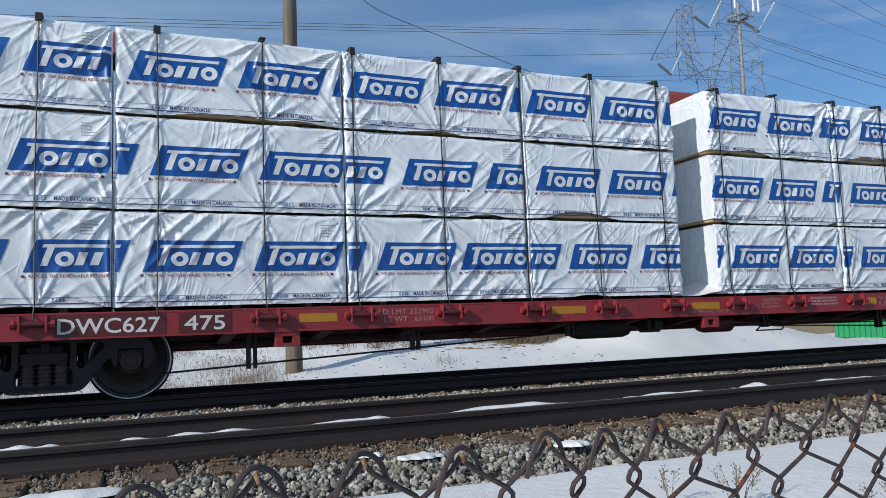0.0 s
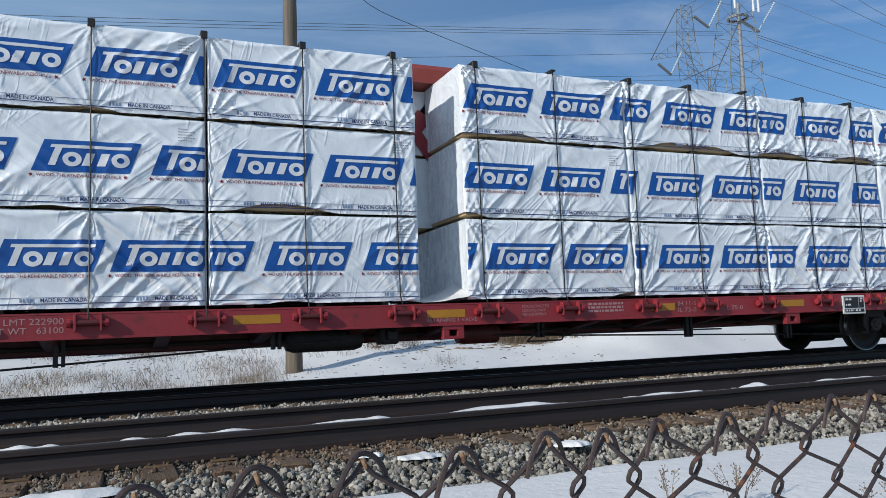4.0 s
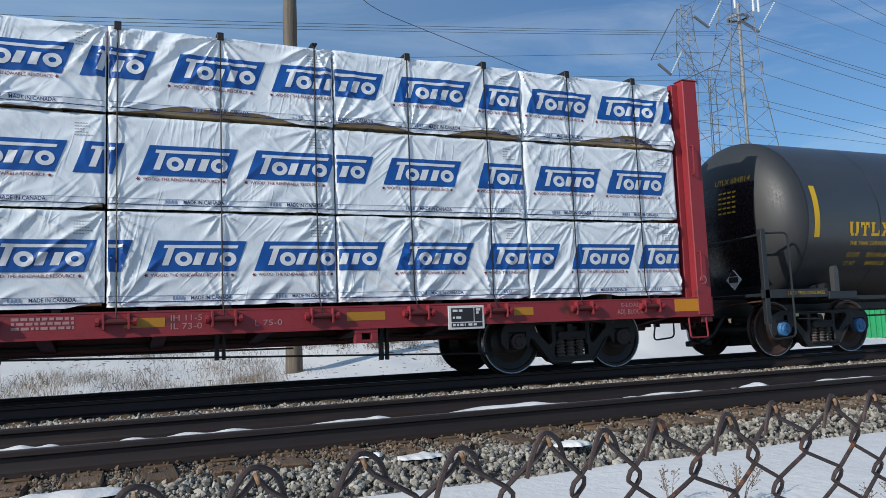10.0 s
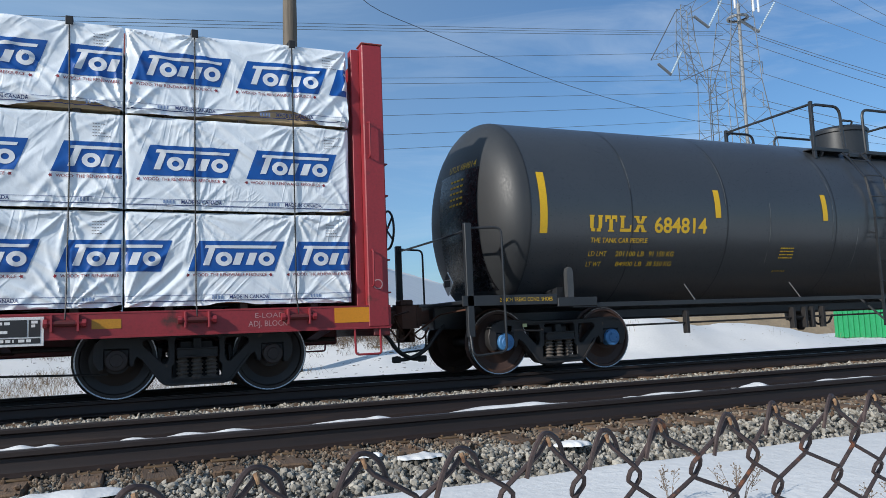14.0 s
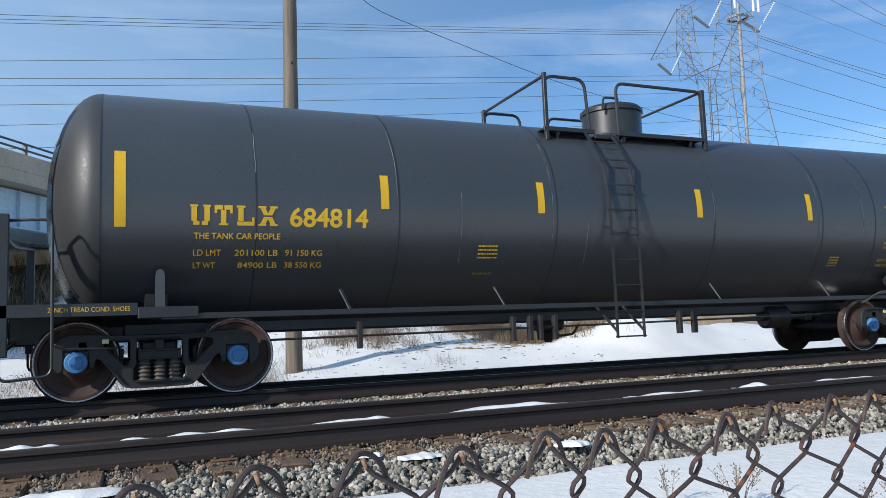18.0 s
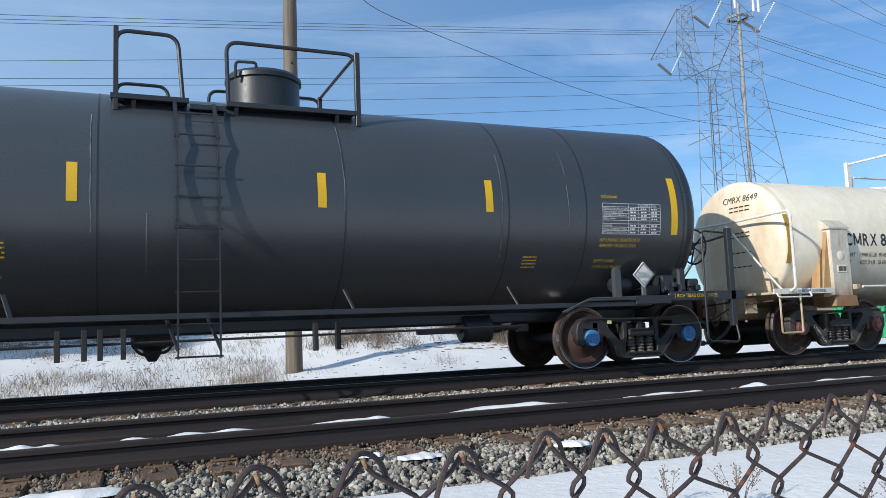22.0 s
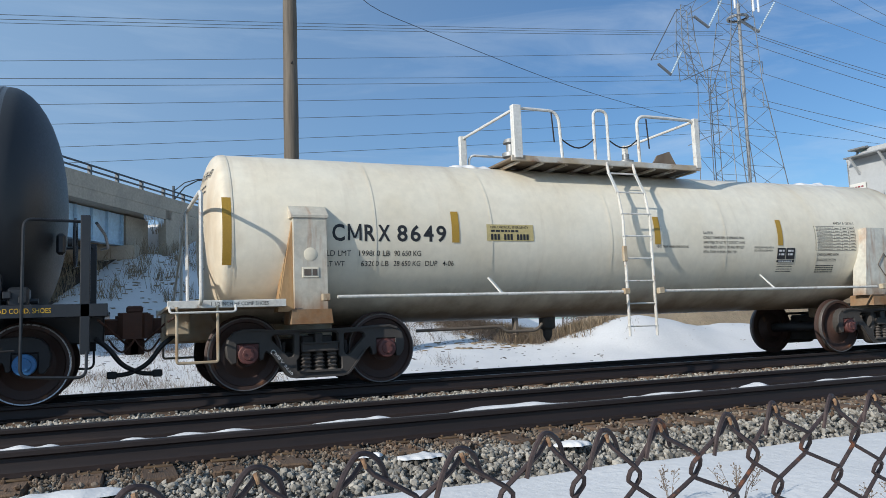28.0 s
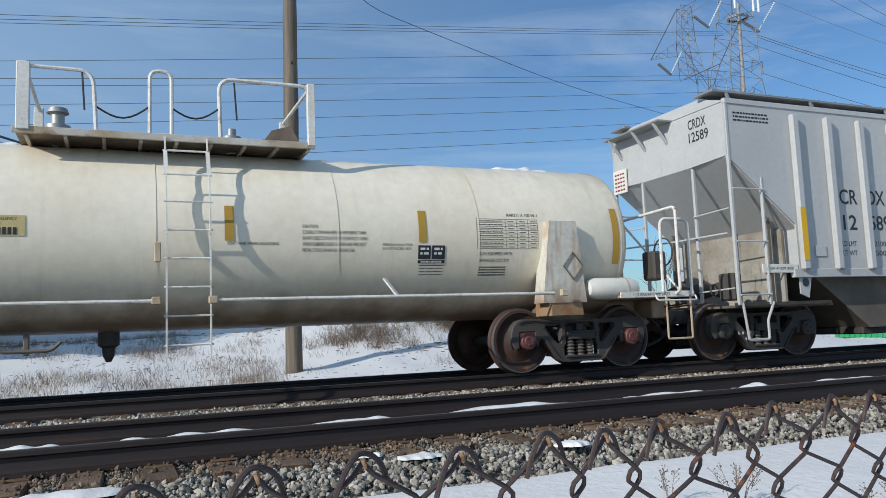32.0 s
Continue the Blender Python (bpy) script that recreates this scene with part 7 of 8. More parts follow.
def ballast_z(y):
    """Height of the stone bed across both tracks."""
    if y < 5.15:
        return -0.205 - 0.27 * smooth(5.25, 3.9, y)
    if y > D + 1.4:
        return -0.20 - 0.26 * smooth(D + 1.4, D + 2.6, y)
    between = 0.05 * math.exp(-((y - 8.72) / 0.42) ** 2)
    return -0.20 + between


def ballast():
    xs = axis([(-120, -4, 30), (-4, 26, 300), (26, 220, 60)])
    ys = axis([(3.7, 5.8, 22), (5.8, 13.4, 50)])
    g = Geo()
    g.v = [(x, y, ballast_z(y) - 0.025 + 0.022 * noise.noise((x * 4, y * 4, 0))) for x in xs for y in ys]
    n = len(ys)
    g.f = [(i * n + j, (i + 1) * n + j, (i + 1) * n + j + 1, i * n + j + 1) for i in range(len(xs) - 1) for j in range(n - 1)]
    bed = solid("ballast", g, M_BALLASTBED, "grey crushed stone bed under the tracks", "ballast", kind="structure")
    return bed


bed = ballast()

ICO_V = [(-0.526, 0, 0.851), (0.526, 0, 0.851), (-0.526, 0, -0.851), (0.526, 0, -0.851), (0, 0.851, 0.526), (0, 0.851, -0.526), (0, -0.851, 0.526), (0, -0.851, -0.526), (0.851, 0.526, 0), (-0.851, 0.526, 0), (0.851, -0.526, 0), (-0.851, -0.526, 0)]
ICO_F = [(0, 1, 4), (0, 4, 9), (9, 4, 5), (4, 8, 5), (4, 1, 8), (8, 1, 10), (8, 10, 3), (5, 8, 3), (5, 3, 2), (2, 3, 7), (7, 3, 10), (7, 10, 6), (7, 6, 11), (11, 6, 0), (0, 6, 1), (6, 10, 1), (9, 11, 0), (9, 2, 11), (9, 5, 2), (7, 11, 2)]


def stones(count, xr, yr, size, seed, zf, keep=lambda x, y: True):
    rng = np.random.default_rng(seed)
    g = Geo()
    base = np.array(ICO_V)
    faces = np.array(ICO_F)
    vs, fs, k = [], [], 0
    for _ in range(count):
        x, y = xr[0] + (xr[1] - xr[0]) * rng.random() ** 1.3, rng.uniform(*yr)
        if not keep(x, y):
            continue
        s = rng.uniform(*size) * np.array([rng.uniform(0.7, 1.35), rng.uniform(0.7, 1.3), rng.uniform(0.5, 0.9)])
        q = np.array(Euler(rng.uniform(0, 6.28, 3)).to_matrix())
        p = (base * rng.uniform(0.72, 1.25, (12, 1)) * s) @ q.T + np.array([x, y, zf(y) + rng.uniform(-0.01, 0.015)])
        vs.append(p)
        fs.append(faces + k)
        k += 12
    g.v = [tuple(r) for r in np.concatenate(vs)]
    g.f = [tuple(r) for r in np.concatenate(fs).tolist()]
    return g


def tie_near(x, k=0.43, half=0.115):
    return abs(((x - 0.26 + k / 2) % k) - k / 2) < half


tagged(part("ballast_stone", stones(15000, (-1.5, 10), (4.2, 5.75), (0.011, 0.028), 1, lambda y: ballast_z(y) - 0.02 * smooth(5.0, 5.2, y), lambda x, y: y < 5.2 or not tie_near(x)), M_STONE, bed, smooth=0), kind="stuff")
one = []
for k in range(12):
    g = stones(1, (0, 0.0001), (5.0, 5.0001), (0.019, 0.030), 50 + k, lambda y: 0.0)
    g.v = [(x, y - 5, z) for x, y, z in g.v]
    one.append(g.mesh("stone", M_STONE, smooth=0))
rnd = random.Random(8)
for k in range(290):
    ob = new("stone", one[k % 12])
    y = rnd.uniform(4.45, 5.15)
    ob.location = (rnd.uniform(0.2, 4.2), y, ballast_z(y) + 0.012)
    ob.rotation_euler = (rnd.uniform(0, 6), rnd.uniform(0, 6), rnd.uniform(0, 6))
    ob.parent = bed
tagged(part("ballast_stone", stones(8200, (-4, 26), (8.1, 9.8), (0.016, 0.032), 2, ballast_z), M_STONE, bed, smooth=0), kind="stuff")
tagged(part("ballast_stone", stones(2500, (8, 30), (4.2, 5.75), (0.018, 0.038), 3, ballast_z), M_STONE, bed, smooth=0), kind="stuff")
tagged(part("ballast_stone", stones(2500, (-1, 20), (5.8, 7.2), (0.016, 0.034), 4, lambda y: -0.185, lambda x, y: not tie_near(x)), M_STONE, bed, smooth=0), kind="stuff")


M_DUSTSTONE = mat("brown dusty stone", (0.19, 0.145, 0.105), 0.9, second=(0.10, 0.075, 0.055), big=9, fine=60, bump=0.4, each=0.5)
tagged(part("ballast_stone", stones(3600, (-1.5, 14), (5.18, 5.76), (0.008, 0.02), 6, lambda y: -0.185, lambda x, y: not tie_near(x) or noise.noise((x * 3, y * 5, 2)) > 0.12), M_DUSTSTONE, bed, "brown dusty stones between the ties", smooth=0), kind="stuff")
tagged(part("wood_splinter", stones(500, (-1.5, 12), (4.95, 5.7), (0.008, 0.024), 7, lambda y: -0.17 if y > 5.2 else ballast_z(y) + 0.015), M_TIE, bed, "brown splinters of tie wood", smooth=0), kind="stuff")


def ties(yc, first, step, count, seed):
    rnd = random.Random(seed)
    meshes = []
    for k in range(5):
        g = Geo().box(-0.112, 0.112, -1.28, 1.28, -0.16, 0.0, 0.012)
        g.v = [(x + 0.006 * noise.noise((x * 9, y * 2, k)), y + (0.02 * noise.noise((k, x * 20, z * 9)) if abs(y) > 1.2 else 0), z + 0.008 * noise.noise((x * 8, y * 3, k + 5))) for x, y, z in g.v]
        meshes.append(g.mesh("tie", M_TIE))
    for i in range(count):
        ob = new("railway_tie", meshes[rnd.randrange(5)])
        ob.location = (first + i * step + rnd.uniform(-0.02, 0.02), yc + rnd.uniform(-0.05, 0.03), -0.178 + rnd.uniform(-0.008, 0.004))
        ob.rotation_euler = (0, 0, rnd.uniform(-0.02, 0.02))
        ORIGIN[ob] = Vector((0, 0, 0))
        tagged(ob, "weathered brown wooden tie in stone ballast", "railway tie", "railway ties")


ties(NEAR, 0.26 - 0.43 * 8, 0.43, 68, 1)
ties(D, -4.0, 0.5, 70, 2)

M_TIEPLATE = mat("ochre rusted tie plate", (0.15, 0.09, 0.042), 0.85, second=(0.07, 0.042, 0.026), big=9, amount=0.9, fine=60, bump=0.5)

# spikes and plates under the nearest rail
for i in range(30):
    x = 0.26 + 0.43 * (i - 4)
    y = NEAR - 0.7525
    g = Geo().box(x - 0.09, x + 0.09, y - 0.14, y + 0.14, -0.180, -0.168, 0.003)
    for dx in (-0.06, 0.06):
        g.box(x + dx - 0.009, x + dx + 0.009, y - 0.098, y - 0.070, -0.168, -0.153, 0.004)
    solid("tie_plate", g, M_TIEPLATE, "rusty tie plate with spikes under the rail", "tie plate", "tie plates", at=(x, y, -0.18))


# ---- snow left between the rails ----
def snow_lump(x0, x1, y, w, z, h, seed):
    g, n, m = Geo(), 26, 6
    for i in range(n + 1):
        u = i / n
        e = (math.sin(math.pi * u) ** 0.35) * (0.85 + 0.35 * noise.noise((u * 5, seed, 0)))
        for j in range(m + 1):
            a = math.pi * j / m
            g.v.append((x0 + (x1 - x0) * u, y - w * e * math.cos(a) + 0.01 * noise.noise((u * 9, j, seed)), z + h * max(e, 0.0) * math.sin(a) * (0.8 + 0.4 * noise.noise((u * 4, j * 0.5, seed)))))
    g.f = [(i * (m + 1) + j, (i + 1) * (m + 1) + j, (i + 1) * (m + 1) + j + 1, i * (m + 1) + j + 1) for i in range(n) for j in range(m)]
    return solid("snow_patch", g, M_SNOW, "thin patch of old snow beside the rail", "snow", "snow patches", smooth=60)


# ---- chain-link fence ----
KNOTS = (0.0098, 0.080, 0.152, 0.228, 0.305, 0.363, 0.422, 0.507, 0.570, 0.660, 0.727)


def fence():
    ob = thing("chain_link_fence", (0, 0.49, -0.55), "rusty bare-topped chain-link fence wire in the snow", "fence")
    peaks = [KNOTS[0] - 0.074 * k for k in range(12, 0, -1)] + list(KNOTS) + [KNOTS[-1] + 0.076 * k for k in range(1, 26)]
    step, zt, r = 0.036, 0.585, 0.0020
    rnd = random.Random(7)

    def at(x, z, d=0.0):
        return (x, 0.49 + 0.12 * x + d, z)

    def zigzag(top, other, z, way):
        """One wire, hooked round its neighbours at every turn."""
        pts, k = [at(top - way * 0.001, z + 0.001), at(top + way * 0.008, z - 0.009)], 1
        z -= step
        while z > -0.55:
            x, s = (other, way) if k % 2 else (top, -way)
            h, u = rnd.uniform(0.0052, 0.0068), rnd.uniform(0.0085, 0.0105)
            pts += [at(x - s * 0.001, z + u, -0.003), at(x + s * h * 0.85, z + u * 0.42, -0.001), at(x + s * h, z - 0.001, 0.001), at(x + s * h * 0.8, z - u * 0.5, 0.003), at(x - s * 0.001, z - u, 0.002)]
            z -= step
            k += 1
        return pts
    for i in range(len(peaks) - 1):
        a, b = peaks[i], peaks[i + 1]
        left = (peaks[i - 1] + a) / 2 if i else a - 0.037
        z = zt + rnd.uniform(-0.004, 0.003)
        part("fence_wire", Geo().tube(zigzag(a, (a + b) / 2, z, 1), r, 6), M_WIRE, ob)
        part("fence_wire", Geo().tube(zigzag(a, left, z, -1), r, 6), M_WIRE, ob)
        # the cut top end is bent over its neighbour and down again
        w, d = rnd.uniform(0.85, 1.15), rnd.uniform(0.8, 1.1)
        arch = [at(a - 0.0205 * w, z - 0.026 * d, -0.004), at(a - 0.0145 * w, z - 0.007, -0.004), at(a - 0.005, z + 0.0065, -0.002), at(a + 0.005, z + 0.0055, 0.002), at(a + 0.0135 * w, z - 0.002, 0.004), at(a + 0.0185 * w, z - 0.020 * d, 0.005)]
        part("top_knuckle", Geo().tube(bend(arch, 0.008, 3), r, 6), M_WIRE, ob)
        part("cut_end", Geo().tube([at(a - 0.0006, z + 0.0022, -0.0030), at(a - 0.0004, z + 0.0012, -0.0040), at(a + 0.0002, z - 0.001, -0.0043), at(a + 0.0008, z - 0.0035, -0.0038)], 0.0021, 8, 0.0012), M_WIRECUT, ob, "orange rusted wire end")


fence()


# ---- wooden pole, power lines, towers ----
POLE_X, POLE_LEAN = 3.915, 0.006


def utility_pole():
    ob = thing("utility_pole", (3.9, 18.6, -0.4), "tall weathered wooden utility pole", "pole")
    g = Geo()
    prof = [(0.205 - 0.0032 * z0 + 0.004 * math.sin(z0 * 3), z0) for z0 in [i * 0.5 for i in range(33)]]
    g.lathe(prof, (POLE_X, 18.6, -0.5), "z", 18)
    g.v = [(x + POLE_LEAN * (z + 0.5) + 0.006 * noise.noise((x * 9, y * 9, z * 0.6)), y + 0.006 * noise.noise((y * 9, x * 9, z * 0.5)), z) for x, y, z in g.v]
    part("shaft", g, M_POLE, ob)
    for z in (4.4, 7.4):
        part("step_bolt", Geo().tube([(POLE_X + POLE_LEAN * z, 18.45, z), (POLE_X + POLE_LEAN * z, 18.35, z + 0.01)], 0.02, 6), M_TRUCK, ob)


utility_pole()


def line(a, b, sag, r, name="power_line", n=24):
    a, b = Vector(a), Vector(b)
    p = []
    for i in range(n + 1):
        t = i / n
        q = a + (b - a) * t
        q.z -= sag * 4 * t * (1 - t)
        p.append(q)
    return solid(name, Geo().tube(p, r, 4), M_CABLE, "thin dark overhead power line", "cable", "power lines")


def stretch(a, b, k):
    a, b = Vector(a), Vector(b)
    return a + (b - a) * k


LEFT = [((-9.08, 70, 27.82), (69.28, 80, 39.62)), ((-9.08, 70, 27.5), (69.26, 80, 39.3)), ((-9.09, 70, 28.21), (69.3, 80, 39.86)), ((-9.01, 70, 24.26), (69.03, 80, 36.73)),
        ((-8.99, 70, 22.78), (68.75, 80, 33.55)), ((-8.98, 70, 22.16), (68.7, 80, 32.92)), ((-8.95, 70, 20.55), (68.54, 80, 31.1)), ((-8.91, 70, 18.85), (68.38, 80, 29.29)),
        ((-8.88, 70, 16.88), (68.19, 80, 27.11)), ((-8.85, 70, 15.52), (68.04, 80, 25.32))]
for a, b in LEFT:
    line(stretch(a, b, -0.5), stretch(a, b, 1.13), 0.35, 0.026)
RIGHT = [((84.59, 80, 41.03), (97.01, 70, 33.39)), ((84.55, 80, 40.69), (96.94, 70, 32.9)), ((83.89, 80, 39.43), (96.75, 70, 31.61)), ((85.05, 80, 35.37), (96.3, 70, 28.39)),
         ((84.1, 80, 31.46), (95.93, 70, 25.85)), ((84.52, 80, 30.5), (95.73, 70, 24.42)), ((87.92, 80, 46.74), (97.66, 70, 37.97)), ((100.15, 80, 48.42), (98.01, 70, 40.44)), ((106.36, 80, 49.27), (98.24, 70, 42.11))]
for a, b in RIGHT:
    line(a, stretch(a, b, 2.2), 0.5, 0.036)
sv = [(8.99, 30, 14.66), (14.39, 33, 14.82), (24.55, 38, 14.85), (38.2, 43, 14.99), (68.25, 50, 16.74)]
solid("service_line", Geo().tube(bend([(POLE_X + 15 * POLE_LEAN, 18.7, 14.9)] + sv + [(100, 60, 18.5)], 5, 6), 0.016, 5), M_CABLE, "single dark service cable", "cable", "power lines")


def section(ob, l0, r0, z0, l1, r1, z1, bays, bar, crossed=True):
    """A stretch of a lattice tower between two heights, with its four legs and their bracing."""
    def corner(k, t):
        sx, sy = ((0, -1), (1, -1), (1, 1), (0, 1))[k % 4]
        lx, rx = l0 + (l1 - l0) * t, r0 + (r1 - r0) * t
        return Vector(((rx if sx else lx) + sy * 0.25, 85 + sy * 0.4 * (rx - lx), z0 + (z1 - z0) * t))
    for k in range(4):
        part("leg", Geo().beam(corner(k, 0), corner(k, 1), bar * 1.8), M_GALV, ob)
        for i in range(bays):
            t0, t1 = i / bays, (i + 1) / bays
            if k % 2:
                continue
            part("brace", Geo().beam(corner(k, t0), corner(k + 1, t1), bar), M_GALV, ob)
            if crossed:
                part("brace", Geo().beam(corner(k + 1, t0), corner(k, t1), bar), M_GALV, ob)
            part("brace", Geo().beam(corner(k, t1), corner(k + 1, t1), bar), M_GALV, ob)


def insulator(ob, a, b):
    a, b = Vector(a), Vector(b)
    n = 14
    d = (b - a) / n
    g = Geo().tube([a, b], 0.05, 5)
    for i in range(n):
        p = a + d * (i + 0.2)
        g.tube([p, p + d * 0.45], 0.16, 8)
    part("insulator", g, M_GLASSY, ob, "pale string of insulator discs")


def arm(ob, root_a, root_b, tip, bar=0.12):
    g = Geo()
    for r in (root_a, root_b):
        g.beam(r, tip, bar)
    for i in range(1, 5 if bar > 0.055 else 2):
        t = i / 5
        p, q = stretch(root_a, tip, t), stretch(root_b, tip, t)
        g.beam(p, q, bar * 0.7)
        g.beam(p, stretch(root_b, tip, t - 0.2), bar * 0.7)
    part("cross_arm", g, M_GALV, ob)


def towers():
    t1 = thing("transmission_tower", (76.0, 85, 0), "grey steel lattice transmission tower with angled arms", "tower", "transmission towers")
    section(t1, 77.2, 82.4, 0.0, 78.6, 81.9, 36.4, 9, 0.05, False)
    section(t1, 75.2, 78.3, 35.2, 74.7, 77.1, 40.7, 3, 0.05)
    section(t1, 74.7, 77.1, 40.7, 75.0, 76.9, 46.0, 3, 0.05)
    # left arm with its truss, window braces that cross to the other tower
    arm(t1, (74.5, 85, 40.8), (74.6, 85, 38.6), (69.4, 85, 37.4), 0.06)
    for a, b, w in (((69.4, 85, 37.4), (74.4, 85, 45.2), 0.11), ((75.2, 85, 35.1), (82.1, 85, 38.2), 0.13), ((78.6, 85, 32.1), (84.5, 85, 34.7), 0.12),
                    ((74.7, 85, 40.5), (80.6, 85, 33.2), 0.06), ((80.0, 85, 33.6), (82.1, 85, 38.2), 0.10), ((82.1, 85, 38.2), (86.2, 85, 44.8), 0.12), ((76.6, 85, 45.0), (83.0, 85, 49.0), 0.11),
                    ((74.4, 85, 45.2), (81.0, 85, 49.0), 0.07), ((76.8, 85, 45.0), (79.0, 85, 48.6), 0.06), ((75.0, 85, 25.4), (81.4, 85, 27.9), 0.12),
                    ((78.2, 85, 30.0), (82.2, 85, 31.4), 0.08), ((78.6, 85, 36.0), (81.8, 85, 39.2), 0.05)):
        part("brace", Geo().beam(a, b, w), M_GALV, t1)
    insulator(t1, (74.6, 84.5, 39.0), (72.4, 84.5, 35.5))
    part("hanger_bar", Geo().beam((70.2, 84.5, 36.8), (72.4, 84.5, 35.4), 0.36, 0.22), M_GALV, t1)
    insulator(t1, (82.9, 84.5, 48.0), (80.0, 84.5, 43.4))
    part("hanger_bar", Geo().beam((77.3, 84.5, 44.7), (80.0, 84.5, 43.3), 0.36, 0.22), M_GALV, t1)
    t2 = thing("transmission_tower", (86.0, 85, 0), "grey steel lattice transmission tower with antennas", "tower", "transmission towers")
    section(t2, 83.2, 93.6, 0.0, 81.8, 87.8, 35.6, 8, 0.055)
    section(t2, 81.8, 87.8, 35.6, 83.5, 87.9, 45.4, 4, 0.055)
    section(t2, 83.8, 87.9, 45.4, 84.2, 87.6, 58.0, 4, 0.055)
    part("mast", Geo().tube([(85.8, 85, 0), (86.5, 85, 48)], 0.26, 10), M_MAST, t2, "pale round mast inside the lattice")
    part("antenna_ring", Geo().lathe([(1.3, 45.5), (1.6, 45.55), (1.6, 45.85), (1.3, 45.9)], (86.2, 85, 0), "z", 16, caps=False), M_MAST, t2)
    for dx in (-2.4, 1.2, 2.2):
        part("antenna", Geo().box(86.0 + dx - 0.12, 86.0 + dx + 0.12, 82.6, 82.9, 46.0, 48.0, 0.05), M_ANTENNA, t2, "white panel antenna")
    insulator(t2, (93.5, 84.5, 49.0), (89.8, 84.5, 44.1))
    part("hanger_bar", Geo().beam((86.2, 84.5, 45.2), (89.8, 84.5, 43.8), 0.4, 0.25), M_MAST, t2)
    part("brace", Geo().beam((86.0, 85, 45.8), (93.6, 85, 49.4), 0.1), M_GALV, t2)
    arm(t2, (88.0, 85, 39.4), (87.9, 85, 37.4), (90.4, 85, 39.4), 0.05)
    arm(t2, (88.0, 85, 35.2), (87.9, 85, 33.6), (90.0, 85, 34.5), 0.05)
    part("dropper", Geo().beam((90.4, 85, 39.4), (90.4, 85, 37.4), 0.1), M_GALV, t2)
    part("dropper", Geo().beam((90.0, 85, 34.5), (90.0, 85, 32.4), 0.1), M_GALV, t2)


M_MAST = mat("weathered pale mast", (0.24, 0.242, 0.24), 0.6, fine=6, second=(0.18, 0.18, 0.18))
M_ANTENNA = mat("white antenna casing", (0.7, 0.71, 0.72), 0.5, fine=5)
towers()


# ---- road bridge ----
def bp(u, v, z):
    p = B_AT + B_DIR * u + B_SIDE * v
    return (p.x, p.y, z)


def bbox(u0, u1, v0, v1, z0, z1):
    q = [bp(u, v, z) for u in (u0, u1) for v in (v0, v1) for z in (z0, z1)]
    return Geo().add(q, [(0, 1, 3, 2), (4, 6, 7, 5), (0, 4, 5, 1), (2, 3, 7, 6), (0, 2, 6, 4), (1, 5, 7, 3)])


